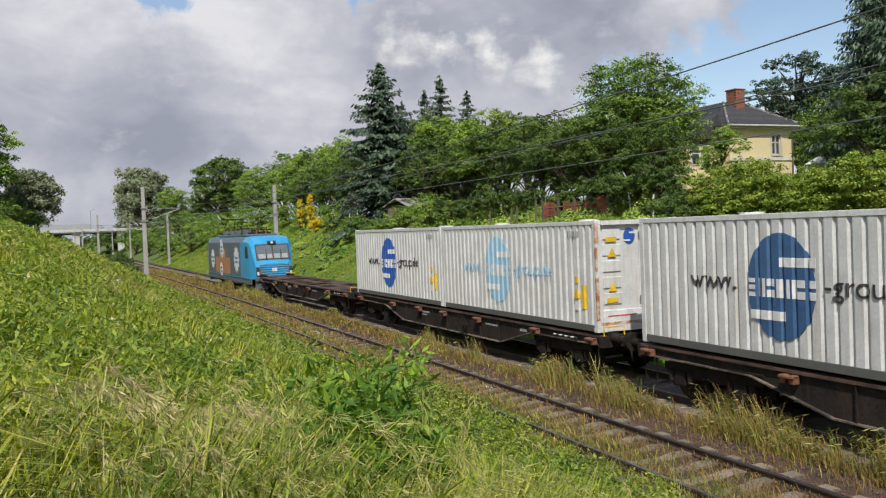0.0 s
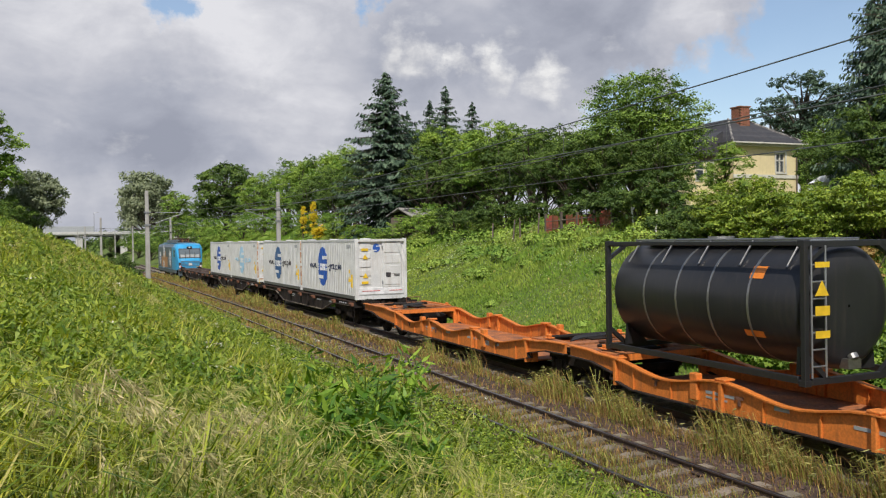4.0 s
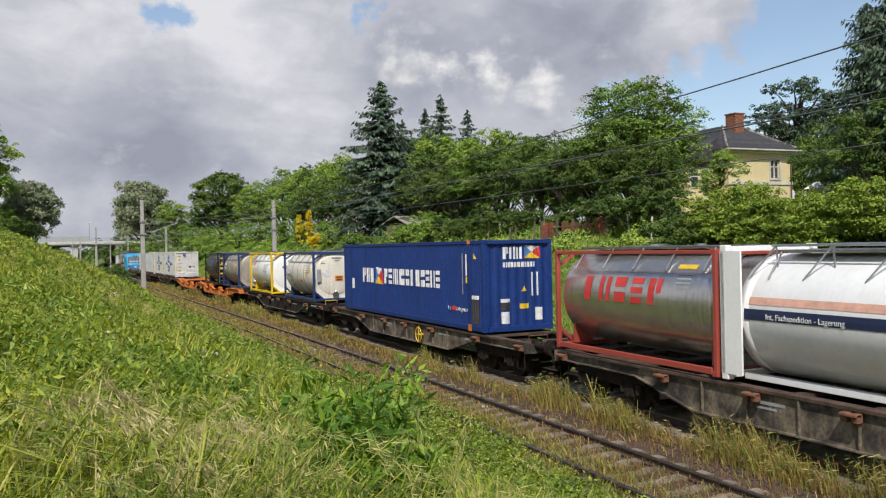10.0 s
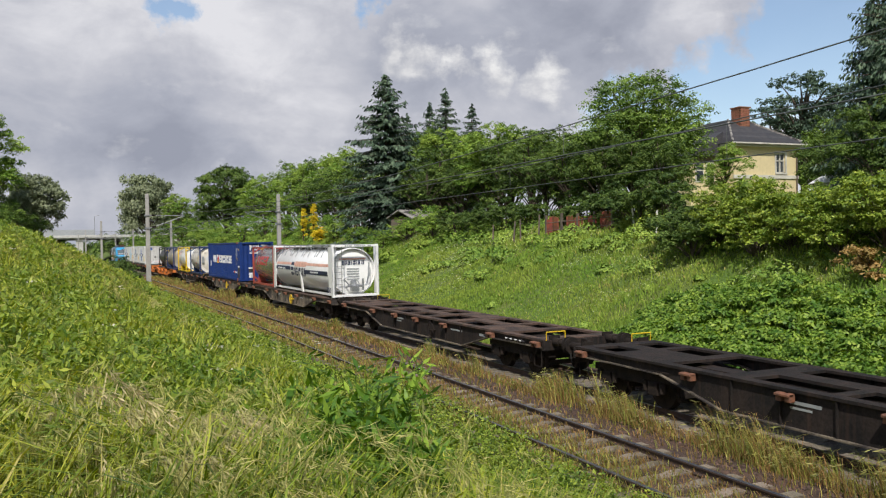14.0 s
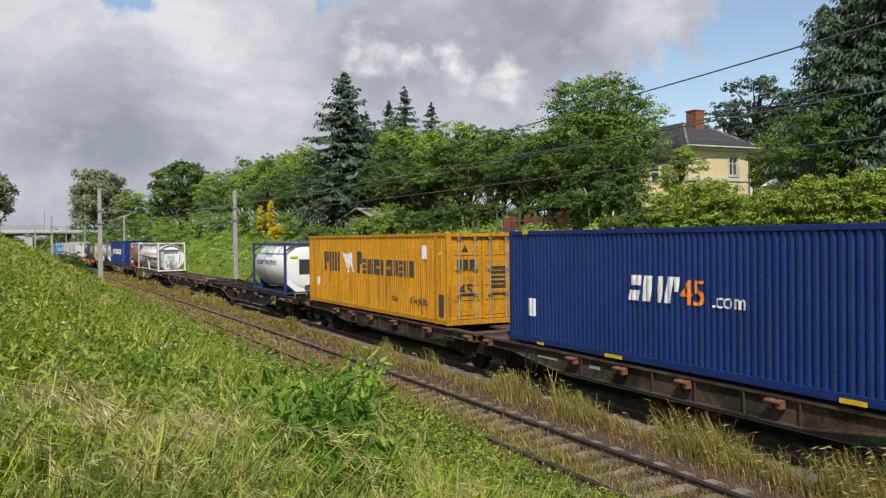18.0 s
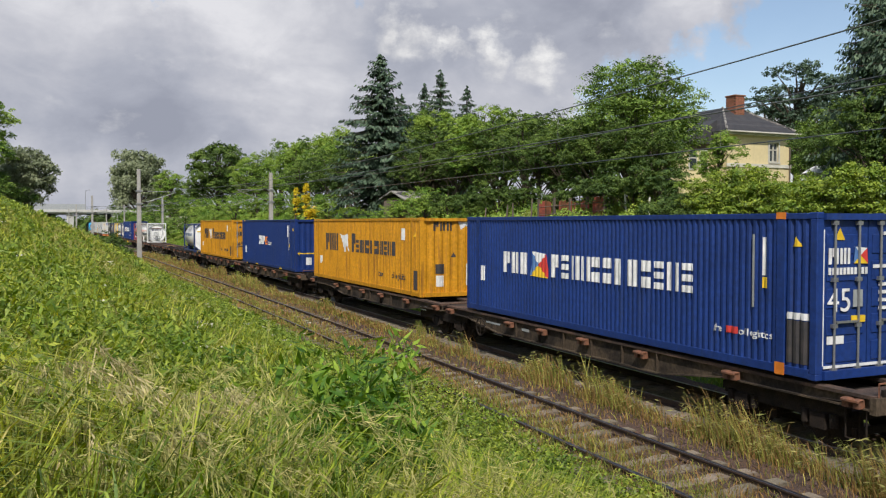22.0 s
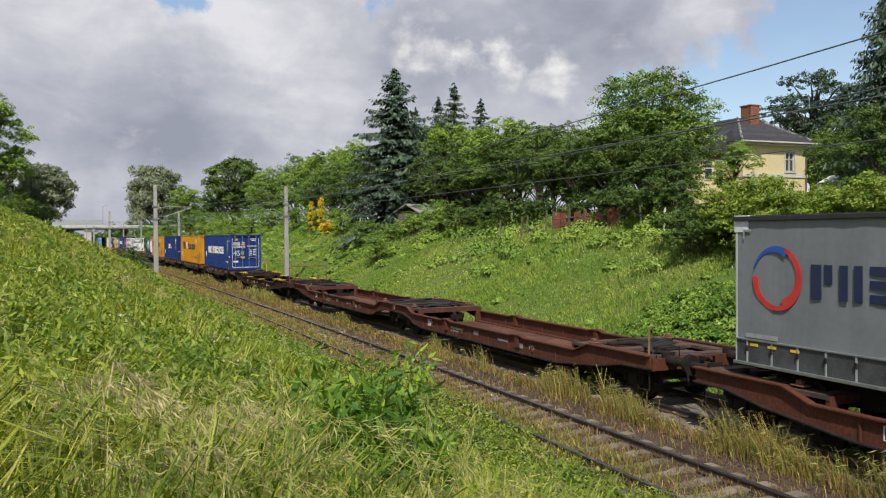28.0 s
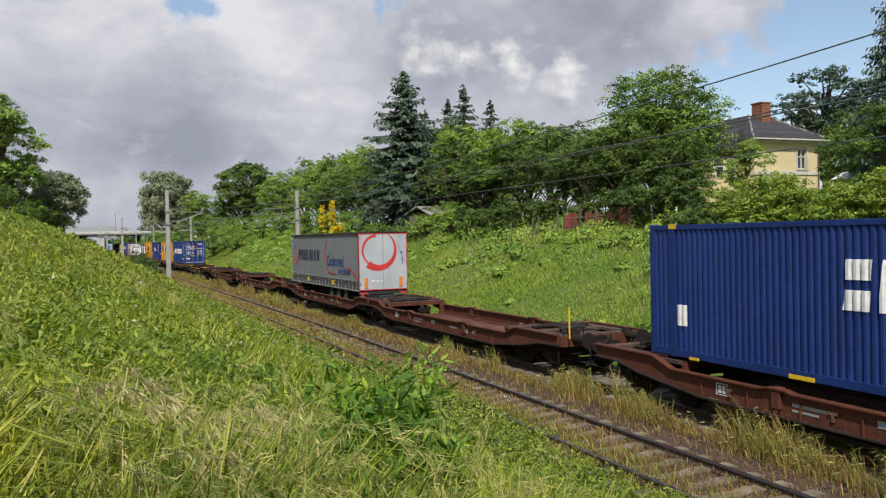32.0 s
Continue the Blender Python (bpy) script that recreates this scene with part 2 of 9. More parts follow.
M = dict(
    soil=mat("meadow_soil", (0.085, 0.145, 0.020), (0.12, 0.145, 0.028), 0.6, 0.95, bump=0.6, bscale=9, grain=0.3),
    ballast=mat("old_ballast", (0.105, 0.058, 0.036), (0.060, 0.038, 0.028), 1.3, 0.95, bump=1.0, bscale=14, grain=0.5),
    stone=mat("ballast_stone", (0.125, 0.082, 0.06), (0.07, 0.048, 0.04), 2, 0.95, island=0.5),
    rail_side=mat("rail_rust", (0.045, 0.028, 0.022), (0.075, 0.045, 0.03), 3, 0.85, bump=0.3),
    rail_top=mat("rail_head", (0.32, 0.31, 0.31), (0.22, 0.2, 0.19), 3, 0.35, 1.0),
    sleeper=mat("sleeper_concrete", (0.26, 0.215, 0.15), (0.15, 0.12, 0.085), 2.5, 0.9, bump=0.5, bscale=30, rand=0.3, grain=0.3),
    concrete=mat("concrete", (0.58, 0.57, 0.54), (0.46, 0.45, 0.425), 0.8, 0.85, bump=0.3, bscale=20, streak=0.25, streak_col=(0.2, 0.19, 0.17)),
    # grey raised above the old ballast to imitate sun on the stones
    sunlit_stone=mat("sunlit_ballast_stone", (0.24, 0.205, 0.16), (0.11, 0.09, 0.072), 9, 0.95, bump=1.0, bscale=16, grain=0.5),
    mast=mat("mast_concrete", (0.40, 0.385, 0.36), (0.33, 0.31, 0.29), 1.5, 0.85, bump=0.3, streak=0.3, streak_col=(0.2, 0.18, 0.16)),
    steel=mat("galvanised_steel", (0.34, 0.35, 0.36), (0.27, 0.27, 0.28), 6, 0.5, 0.7),
    wire=mat("copper_wire", (0.17, 0.18, 0.17), None, 3, 0.5, 0.5),
    iron=mat("running_gear_iron", (0.016, 0.014, 0.013), (0.034, 0.025, 0.020), 3, 0.85, bump=0.4, grain=0.3, spec=0.15),
    rubber=mat("black_rubber", (0.02, 0.02, 0.021), (0.03, 0.03, 0.03), 5, 0.7),
    sill_dark=mat("wagon_dark_sill", (0.014, 0.0125, 0.012), (0.034, 0.025, 0.021), 1.6, 0.8, bump=0.3, streak=0.5, streak_col=(0.07, 0.042, 0.03), grain=0.35, spec=0.25),
    sill_grey=mat("wagon_dusty_sill", (0.21, 0.172, 0.122), (0.042, 0.034, 0.03), 1.3, 0.8, bump=0.3, streak=0.6, streak_col=(0.035, 0.03, 0.026), grain=0.35, cut=(0.42, 0.60)),
    deck_rust=mat("wagon_rust_deck", (0.115, 0.068, 0.048), (0.042, 0.028, 0.022), 2.2, 0.9, bump=0.4, grain=0.35, cut=(0.38, 0.6)),
    pocket_dust=mat("pocket_floor_dust", (0.17, 0.085, 0.05), (0.095, 0.042, 0.028), 0.9, 0.9, bump=0.4, grain=0.35, spec=0.2),
    wag_maroon=paint("wagon_dark_maroon", (0.040, 0.020, 0.014), scale=1.2, rough=0.75, spec=0.2, streak=0.55, streak_col=(0.16, 0.06, 0.022), grain=0.35),
    wag_orange=paint("wagon_orange", (0.70, 0.205, 0.035), scale=1.8, rough=0.6, streak=0.45, streak_col=(0.20, 0.07, 0.03), grain=0.2),
    orange_deck=mat("wagon_orange_worn_deck", (0.50, 0.165, 0.045), (0.20, 0.09, 0.05), 1.6, 0.8, bump=0.4, grain=0.3),
    wag_red=paint("wagon_oxide_red", (0.122, 0.042, 0.026), scale=1.5, rough=0.75, spec=0.2, streak=0.75, streak_col=(0.055, 0.030, 0.020), grain=0.3),
    bracket=mat("rusty_bracket", (0.23, 0.095, 0.05), (0.12, 0.06, 0.04), 6, 0.8, grain=0.25),
    rust=mat("orange_rust", (0.36, 0.15, 0.055), (0.62, 0.50, 0.40), 5, 0.85, bump=0.3, grain=0.3, cut=(0.42, 0.62)),
    yellow=paint("signal_yellow", (0.86, 0.58, 0.02), rough=0.4, streak=0.2),
    white=paint("container_white", (0.68, 0.68, 0.665), scale=1.6, spec=0.3, streak=0.5, streak_col=(0.42, 0.37, 0.30), grain=0.08),
    rail_grey=paint("dark_bottom_rail", (0.115, 0.12, 0.11), rough=0.6, streak=0.4),
    sill_brown=mat("wagon_brown_sill", (0.095, 0.070, 0.048), (0.030, 0.024, 0.020), 1.3, 0.85, bump=0.3, streak=0.5, streak_col=(0.02, 0.017, 0.015), grain=0.35, spec=0.2, cut=(0.42, 0.60)),
    white_clean=mat("tank_white", (0.93, 0.93, 0.915), (0.87, 0.865, 0.845), 0.9, 0.22, bump=0.05, bscale=20, streak=0.12, streak_col=(0.55, 0.5, 0.44), grain=0.03),
    cream=paint("tank_cream", (0.82, 0.765, 0.665), streak=0.4, streak_col=(0.42, 0.34, 0.26)),
    blue=paint("container_blue", (0.013, 0.042, 0.195), rough=0.5, spec=0.3, streak=0.35, streak_col=(0.03, 0.045, 0.10), grain=0.2),
    navy=paint("container_navy", (0.010, 0.034, 0.165), rough=0.5, spec=0.3, streak=0.35, streak_col=(0.03, 0.035, 0.07), grain=0.2),
    frame_blue=paint("tank_frame_blue", (0.025, 0.05, 0.155), streak=0.25, streak_col=(0.10, 0.08, 0.07)),
    amber=paint("container_amber", (0.62, 0.285, 0.015), rough=0.55, spec=0.3, streak=0.8, streak_col=(0.20, 0.085, 0.022), grain=0.2),
    red=paint("frame_red", (0.42, 0.075, 0.055), streak=0.35, streak_col=(0.25, 0.10, 0.07)),
    silver=mat("tank_silver", (0.62, 0.60, 0.57), (0.52, 0.50, 0.47), 0.8, 0.26, 0.85, streak=0.45, streak_col=(0.30, 0.23, 0.17), grain=0.08),
    grimy=mat("tank_grimy_steel", (0.50, 0.455, 0.385), (0.34, 0.31, 0.27), 0.8, 0.45, 0.3, streak=0.6, streak_col=(0.24, 0.18, 0.12), grain=0.1),
    black_tank=paint("tank_black", (0.022, 0.022, 0.024), rough=0.35, streak=0.25, streak_col=(0.07, 0.055, 0.045)),
    band=mat("steel_band", (0.4, 0.39, 0.37), None, 3, 0.4, 0.9),
    loco_blue=paint("loco_sky_blue", (0.045, 0.36, 0.68), rough=0.28, streak=0.1),
    loco_grey=paint("loco_grey", (0.12, 0.155, 0.18), rough=0.45, streak=0.15),
    loco_orange=paint("loco_picture_tan", (0.5, 0.24, 0.12), rough=0.35, streak=0.0),
    glass=mat("dark_glass", (0.03, 0.04, 0.045), (0.05, 0.06, 0.06), 0.5, 0.06, 0.0, spec=1.0, grain=0.02),
    # base colour lightened to imitate the sky mirrored in the glass
    screen=mat("windscreen_glass_sky_tint", (0.10, 0.125, 0.14), (0.15, 0.17, 0.18), 1.5, 0.08, 0.0, spec=1.0, grain=0.02),
    decal_white=mat("decal_white", (0.82, 0.82, 0.82), None, 4, 0.5, grain=0.04),
    decal_blue=mat("decal_blue", (0.018, 0.085, 0.36), (0.025, 0.10, 0.40), 2, 0.5, grain=0.04),
    decal_fade=mat("decal_faded_blue", (0.30, 0.52, 0.68), (0.38, 0.57, 0.70), 2, 0.55, grain=0.06),
    decal_slate=mat("decal_slate", (0.035, 0.095, 0.22), (0.05, 0.12, 0.25), 2, 0.55, grain=0.1),
    decal_red=mat("decal_red", (0.66, 0.05, 0.045), None, 3, 0.5, grain=0.04),
    decal_black=mat("decal_black", (0.03, 0.03, 0.035), (0.06, 0.05, 0.05), 4, 0.6, grain=0.05),
    decal_deep=mat("decal_deep_blue", (0.018, 0.045, 0.19), (0.022, 0.055, 0.22), 4, 0.5, grain=0.05),
    decal_navy=mat("decal_navy", (0.02, 0.03, 0.085), None, 4, 0.5, grain=0.04),
    decal_orange=mat("decal_orange", (0.86, 0.25, 0.03), None, 4, 0.5, grain=0.04),
    decal_peach=mat("decal_peach", (0.80, 0.45, 0.34), None, 4, 0.5, grain=0.04),
    decal_yellow=mat("decal_yellow", (0.85, 0.56, 0.03), None, 4, 0.5, grain=0.04),
    decal_grey=mat("decal_grey", (0.36, 0.38, 0.38), None, 4, 0.6, grain=0.1),
    decal_sky=mat("decal_sky", (0.10, 0.22, 0.50), None, 4, 0.5, grain=0.04),
    curtain=mat("trailer_curtain", (0.205, 0.222, 0.232), (0.175, 0.19, 0.20), 0.7, 0.55, bump=0.15, bscale=4, streak=0.25, streak_col=(0.13, 0.13, 0.13), grain=0.06),
    trailer_white=paint("trailer_door", (0.50, 0.53, 0.56), streak=0.2, streak_col=(0.35, 0.35, 0.35)),
    guard_grey=mat("dull_guard_panel", (0.10, 0.105, 0.11), (0.06, 0.06, 0.065), 3, 0.6, 0.3, grain=0.2),
    alu=mat("aluminium", (0.5, 0.51, 0.52), (0.4, 0.41, 0.42), 4, 0.42, 0.85),
    grass=mat("grass_blade", (0.150, 0.235, 0.020), (0.37, 0.385, 0.050), 0.9, 0.5, trans=0.26, island=0.6, spec=0.35),
    grass_far=mat("slope_grass", (0.150, 0.265, 0.034), (0.28, 0.345, 0.062), 0.16, 0.7, trans=0.25, island=0.22, spec=0.2),
    meadow_dry=mat("meadow_dry_grass", (0.40, 0.36, 0.12), (0.30, 0.32, 0.07), 0.8, 0.7, trans=0.24, island=0.45, spec=0.25),
    straw=mat("dry_grass", (0.33, 0.215, 0.078), (0.20, 0.135, 0.045), 0.8, 0.75, trans=0.24, island=0.4, spec=0.2),
    track_grass=mat("trackside_grass", (0.155, 0.20, 0.03), (0.36, 0.345, 0.085), 0.9, 0.6, trans=0.25, island=0.5, spec=0.25),
    seed=mat("grass_seed_head", (0.46, 0.43, 0.17), (0.36, 0.37, 0.11), 1.0, 0.8, trans=0.25, island=0.4, spec=0.2),
    weed=mat("weed_leaf", (0.14, 0.23, 0.026), (0.28, 0.34, 0.05), 1.0, 0.5, trans=0.26, island=0.5, spec=0.35),
    leaf=mat("tree_leaf", (0.085, 0.155, 0.026), (0.235, 0.345, 0.060), 0.35, 0.6, trans=0.12, island=0.35, spec=0.3, cut=(0.40, 0.62)),
    leaf_light=mat("tree_leaf_light", (0.135, 0.245, 0.036), (0.31, 0.42, 0.072), 0.35, 0.6, trans=0.14, island=0.35, spec=0.3, cut=(0.38, 0.62)),
    leaf_dark=mat("tree_leaf_dark", (0.055, 0.100, 0.020), (0.160, 0.240, 0.047), 0.35, 0.6, trans=0.12, island=0.35, spec=0.3, cut=(0.40, 0.62)),
    hedge=mat("hedge_leaf", (0.115, 0.20, 0.022), (0.27, 0.345, 0.042), 0.8, 0.5, trans=0.14, island=0.35, spec=0.35, cut=(0.36, 0.58)),
    bramble=mat("bramble_leaf", (0.085, 0.180, 0.024), (0.235, 0.345, 0.05), 2.2, 0.5, trans=0.22, island=0.4, spec=0.3, cut=(0.38, 0.6)),
    leaf_willow=mat("willow_leaf", (0.17, 0.205, 0.11), (0.30, 0.33, 0.20), 0.35, 0.6, trans=0.2, island=0.12, spec=0.3),
    leaf_gold=mat("golden_leaf", (0.75, 0.57, 0.03), (0.58, 0.50, 0.03), 0.5, 0.6, trans=0.25, island=0.3, spec=0.3),
    needle=mat("spruce_needle", (0.040, 0.078, 0.044), (0.120, 0.175, 0.105), 1.2, 0.6, trans=0.08, island=0.4, spec=0.35, cut=(0.38, 0.62)),
    dead_leaf=mat("brown_leaf", (0.42, 0.28, 0.09), (0.27, 0.19, 0.06), 2.0, 0.8, trans=0.2, island=0.3),
    blossom=mat("elder_blossom", (0.68, 0.66, 0.52), None, 2, 0.8, trans=0.3, island=0.2),
    tall_leaf=mat("tall_weed_leaf", (0.062, 0.150, 0.016), (0.190, 0.310, 0.036), 2.0, 0.5, trans=0.22, island=0.55, spec=0.3),
    plume=mat("pale_plume", (0.56, 0.48, 0.27), (0.44, 0.40, 0.19), 2.0, 0.8, trans=0.25, island=0.35, spec=0.2),
    pale_bloom=mat("pale_bloom", (0.50, 0.54, 0.30), (0.38, 0.46, 0.20), 2, 0.8, trans=0.25, island=0.35),
    bark=mat("bark", (0.11, 0.085, 0.06), (0.07, 0.055, 0.04), 3, 0.9, bump=0.8, bscale=18, stretch=(1, 1, 0.3), grain=0.3),
    plaster=mat("cream_plaster", (0.72, 0.60, 0.34), (0.66, 0.55, 0.32), 0.5, 0.85, bump=0.15, streak=0.2, streak_col=(0.4, 0.33, 0.22), grain=0.04),
    trim=mat("white_trim", (0.66, 0.63, 0.55), None, 1, 0.7, grain=0.06),
    ridge=mat("mortared_ridge", (0.30, 0.28, 0.25), (0.055, 0.05, 0.05), 1.6, 0.85, grain=0.25, cut=(0.46, 0.56)),
    slate=mat("roof_slate", (0.040, 0.040, 0.044), (0.065, 0.06, 0.06), 2, 0.6, rand=0.25, grain=0.25),
    mortar=mat("sooty_mortar", (0.24, 0.17, 0.12), (0.14, 0.10, 0.08), 3, 0.95, grain=0.2),
    brick=mat("chimney_brick", (0.33, 0.135, 0.075), (0.24, 0.10, 0.06), 3, 0.9, rand=0.2, grain=0.2),
    fence=mat("fence_red_plank", (0.36, 0.095, 0.04), (0.11, 0.045, 0.032), 2, 0.85, rand=0.45),
    wood=mat("weathered_wood", (0.17, 0.13, 0.10), (0.12, 0.095, 0.075), 2, 0.85, rand=0.2),
    wood_post=mat("grimy_yellow_post", (0.30, 0.20, 0.04), (0.12, 0.09, 0.04), 6, 0.8),
)


# ---- mesh helpers ----
def part(name, bm, material, parent=None, label="", smooth=False):
    """One mesh object out of a bmesh, under its thing."""
    me = bpy.data.meshes.new(name)
    if smooth:
        for f in bm.faces:
            f.smooth = True
    bm.to_mesh(me)
    bm.free()
    me.materials.append(material)
    ob = new(name, me)
    ob.parent = parent
    return tagged(ob, label)


def share(name, ob, parent, m=None, label=""):
    """One more part on the mesh of ob."""
    o = new(name, ob.data)
    o.parent = parent
    if m is not None:
        o.matrix_basis = m
    return tagged(o, label)


def raw(name, verts, faces, material, parent=None, smooth=False):
    me = bpy.data.meshes.new(name)
    me.from_pydata(verts, [], faces)
    me.materials.append(material)
    if smooth:
        me.polygons.foreach_set("use_smooth", [True] * len(me.polygons))
    ob = new(name, me)
    ob.parent = parent
    return ob


def soup(name, quads, material, parent=None):
    """A mesh of separate quads or triangles from an array (n, k, 3)."""
    n, k, _ = quads.shape
    me = bpy.data.meshes.new(name)
    me.vertices.add(n * k)
    me.vertices.foreach_set("co", quads.astype(np.float32).ravel())
    me.loops.add(n * k)
    me.loops.foreach_set("vertex_index", np.arange(n * k, dtype=np.int32))
    me.polygons.add(n)
    me.polygons.foreach_set("loop_start", np.arange(0, n * k, k, dtype=np.int32))
    me.update(calc_edges=True)
    me.materials.append(material)
    ob = new(name, me)
    ob.parent = parent
    return ob


def box(bm, x0, x1, y0, y1, z0, z1, bevel=0.0):
    g = bmesh.ops.create_cube(bm, size=1, matrix=Matrix.Translation(((x0 + x1) / 2, (y0 + y1) / 2, (z0 + z1) / 2)) @ Matrix.Diagonal((abs(x1 - x0), abs(y1 - y0), abs(z1 - z0), 1)))
    if bevel:
        edges = list({e for v in g["verts"] for e in v.link_edges})
        bmesh.ops.bevel(bm, geom=edges, offset=bevel, segments=1, affect="EDGES")
    return bm


def boxes(*rows, bevel=0.0):
    bm = bmesh.new()
    for r in rows:
        box(bm, *r, bevel=bevel)
    return bm


def tube(bm, p, q, r, n=8, r2=None):
    p, q = Vector(p), Vector(q)
    d = q - p
    m = Matrix.Translation((p + q) / 2) @ d.to_track_quat("Z", "Y").to_matrix().to_4x4()
    bmesh.ops.create_cone(bm, cap_ends=True, segments=n, radius1=r, radius2=r if r2 is None else r2, depth=d.length, matrix=m)
    return bm


def path_tube(bm, pts, r, n=6):
    for a, b in zip(pts, pts[1:]):
        tube(bm, a, b, r, n)
    return bm


def prism(bm, pts, axis, a, b):
    """A polygon in the two other axes, drawn out along axis from a to b."""
    def put(u, v, w):
        return {"x": (w, u, v), "y": (u, w, v), "z": (u, v, w)}[axis]
    n = len(pts)
    va = [bm.verts.new(put(u, v, a)) for u, v in pts]
    vb = [bm.verts.new(put(u, v, b)) for u, v in pts]
    for i in range(n):
        bm.faces.new((va[i], va[(i + 1) % n], vb[(i + 1) % n], vb[i]))
    bm.faces.new(va[::-1])
    bm.faces.new(vb)
    bmesh.ops.recalc_face_normals(bm, faces=bm.faces[:])
    return bm


def wire(name, pts, r, parent, material="wire", n=5):
    """One continuous thin round wire through pts."""
    v, f = [], []
    for i, p in enumerate(pts):
        d = Vector(pts[min(i + 1, len(pts) - 1)]) - Vector(pts[max(i - 1, 0)])
        q = d.to_track_quat("Z", "Y")
        v += [tuple(Vector(p) + q @ Vector((r * math.cos(6.2832 * j / n), r * math.sin(6.2832 * j / n), 0))) for j in range(n)]
    for i in range(len(pts) - 1):
        f += [(i * n + j, i * n + (j + 1) % n, (i + 1) * n + (j + 1) % n, (i + 1) * n + j) for j in range(n)]
    f += [tuple(reversed(range(n))), tuple((len(pts) - 1) * n + j for j in range(n))]
    return raw(name, v, f, M[material], parent)


def empty(name, m=None):
    e = new(name)
    e.empty_display_size = 0.2
    if m is not None:
        e.matrix_basis = m
    return e


# ---- the line and the lie of the land ----
NEAR_X, TRAIN_X = 8.77, 12.84


def off(y):
    """How far the line has bent to the left at y."""
    return 0.0294 * (np.sqrt((y - 30.0) ** 2 + 400.0) + (y - 30.0) - 6.0555) / 2


PROF_X = [-600, -60, -30, -12, -6, -3, 0, 2, 4, 5.4, 6.4, 7.0, 14.9, 15.5, 17, 20, 23, 25.5, 28, 60, 600]
PROF_Z = [5.0, 5.3, 5.5, 5.4, 4.6, 3.6, 2.45, 1.65, 0.8, 0.1, -0.26, -0.30, -0.30, -0.25, 0.25, 1.8, 3.6, 4.9, 5.2, 5.8, 6.0]


def ground_z(x, y):
    x, y = np.asarray(x, float), np.asarray(y, float)
    xl = x + off(y)
    # the near bank rises and steepens further along the line
    w = np.clip((y - 18) / 47, 0, 1)
    w = w * w * (3 - 2 * w) * np.clip((7 - xl) / 2.0, 0, 1)
    z = np.interp(xl - 0.75 * w, PROF_X, PROF_Z)
    z = np.where(z > 0, z * (1 + 0.24 * w * np.clip((xl + 60) / 30, 0, 1)), z)
    bank = np.clip((np.abs(xl - 10.9) - 4.2) / 2.0, 0, 1)
    return z + bank * (0.10 * np.sin(x * 0.9 + 1.3 * np.sin(y * 0.31)) * np.cos(y * 0.47) + 0.07 * np.sin(x * 2.3 + y * 1.7))


def make_ground():
    xs = np.r_[-1500, -600, -300, -150, -90, -60, -40, -30, -24, -20, np.arange(-17, 30, 0.5), 32, 36, 42, 50, 60, 80, 120, 200, 400, 800, 1500]
    ys = np.r_[-1500, -700, -350, -200, -120, -80, -50, -30, -20, np.arange(-14, 60, 1.0), np.arange(60, 140, 4), np.arange(140, 340, 10), 360, 420, 520, 700, 1000, 1600, 3000]
    X, Y = np.meshgrid(xs, ys)
    Xc = X - off(Y)
    Z = ground_z(Xc, Y)
    v = np.stack([Xc, Y, Z], -1).reshape(-1, 3)
    nx, ny = len(xs), len(ys)
    i = (np.arange(ny - 1)[:, None] * nx + np.arange(nx - 1)).ravel()
    f = np.stack([i, i + 1, i + nx + 1, i + nx], -1)
    ob = raw("ground", v.tolist(), f.tolist(), M["soil"], smooth=True)
    tagged(ob, "overgrown grassy cutting with banks on both sides of the railway", "ground", kind="structure")


make_ground()


def strip(name, prof, y0, y1, step, material, cx, parent=None):
    """A profile (dx, z) swept along the line from y0 to y1, cx off its own line."""
    ys = np.arange(y0, y1 + step / 2, step)
    v = [(cx + dx - float(off(y)), float(y), z) for y in ys for dx, z in prof]
    n, k = len(prof), len(ys)
    f = [(a * n + b, a * n + (b + 1) % n, (a + 1) * n + (b + 1) % n, (a + 1) * n + b) for a in range(k - 1) for b in range(n)]
    f += [tuple(range(n)), tuple((k - 1) * n + b for b in reversed(range(n)))]
    return raw(name, v, f, material, parent)


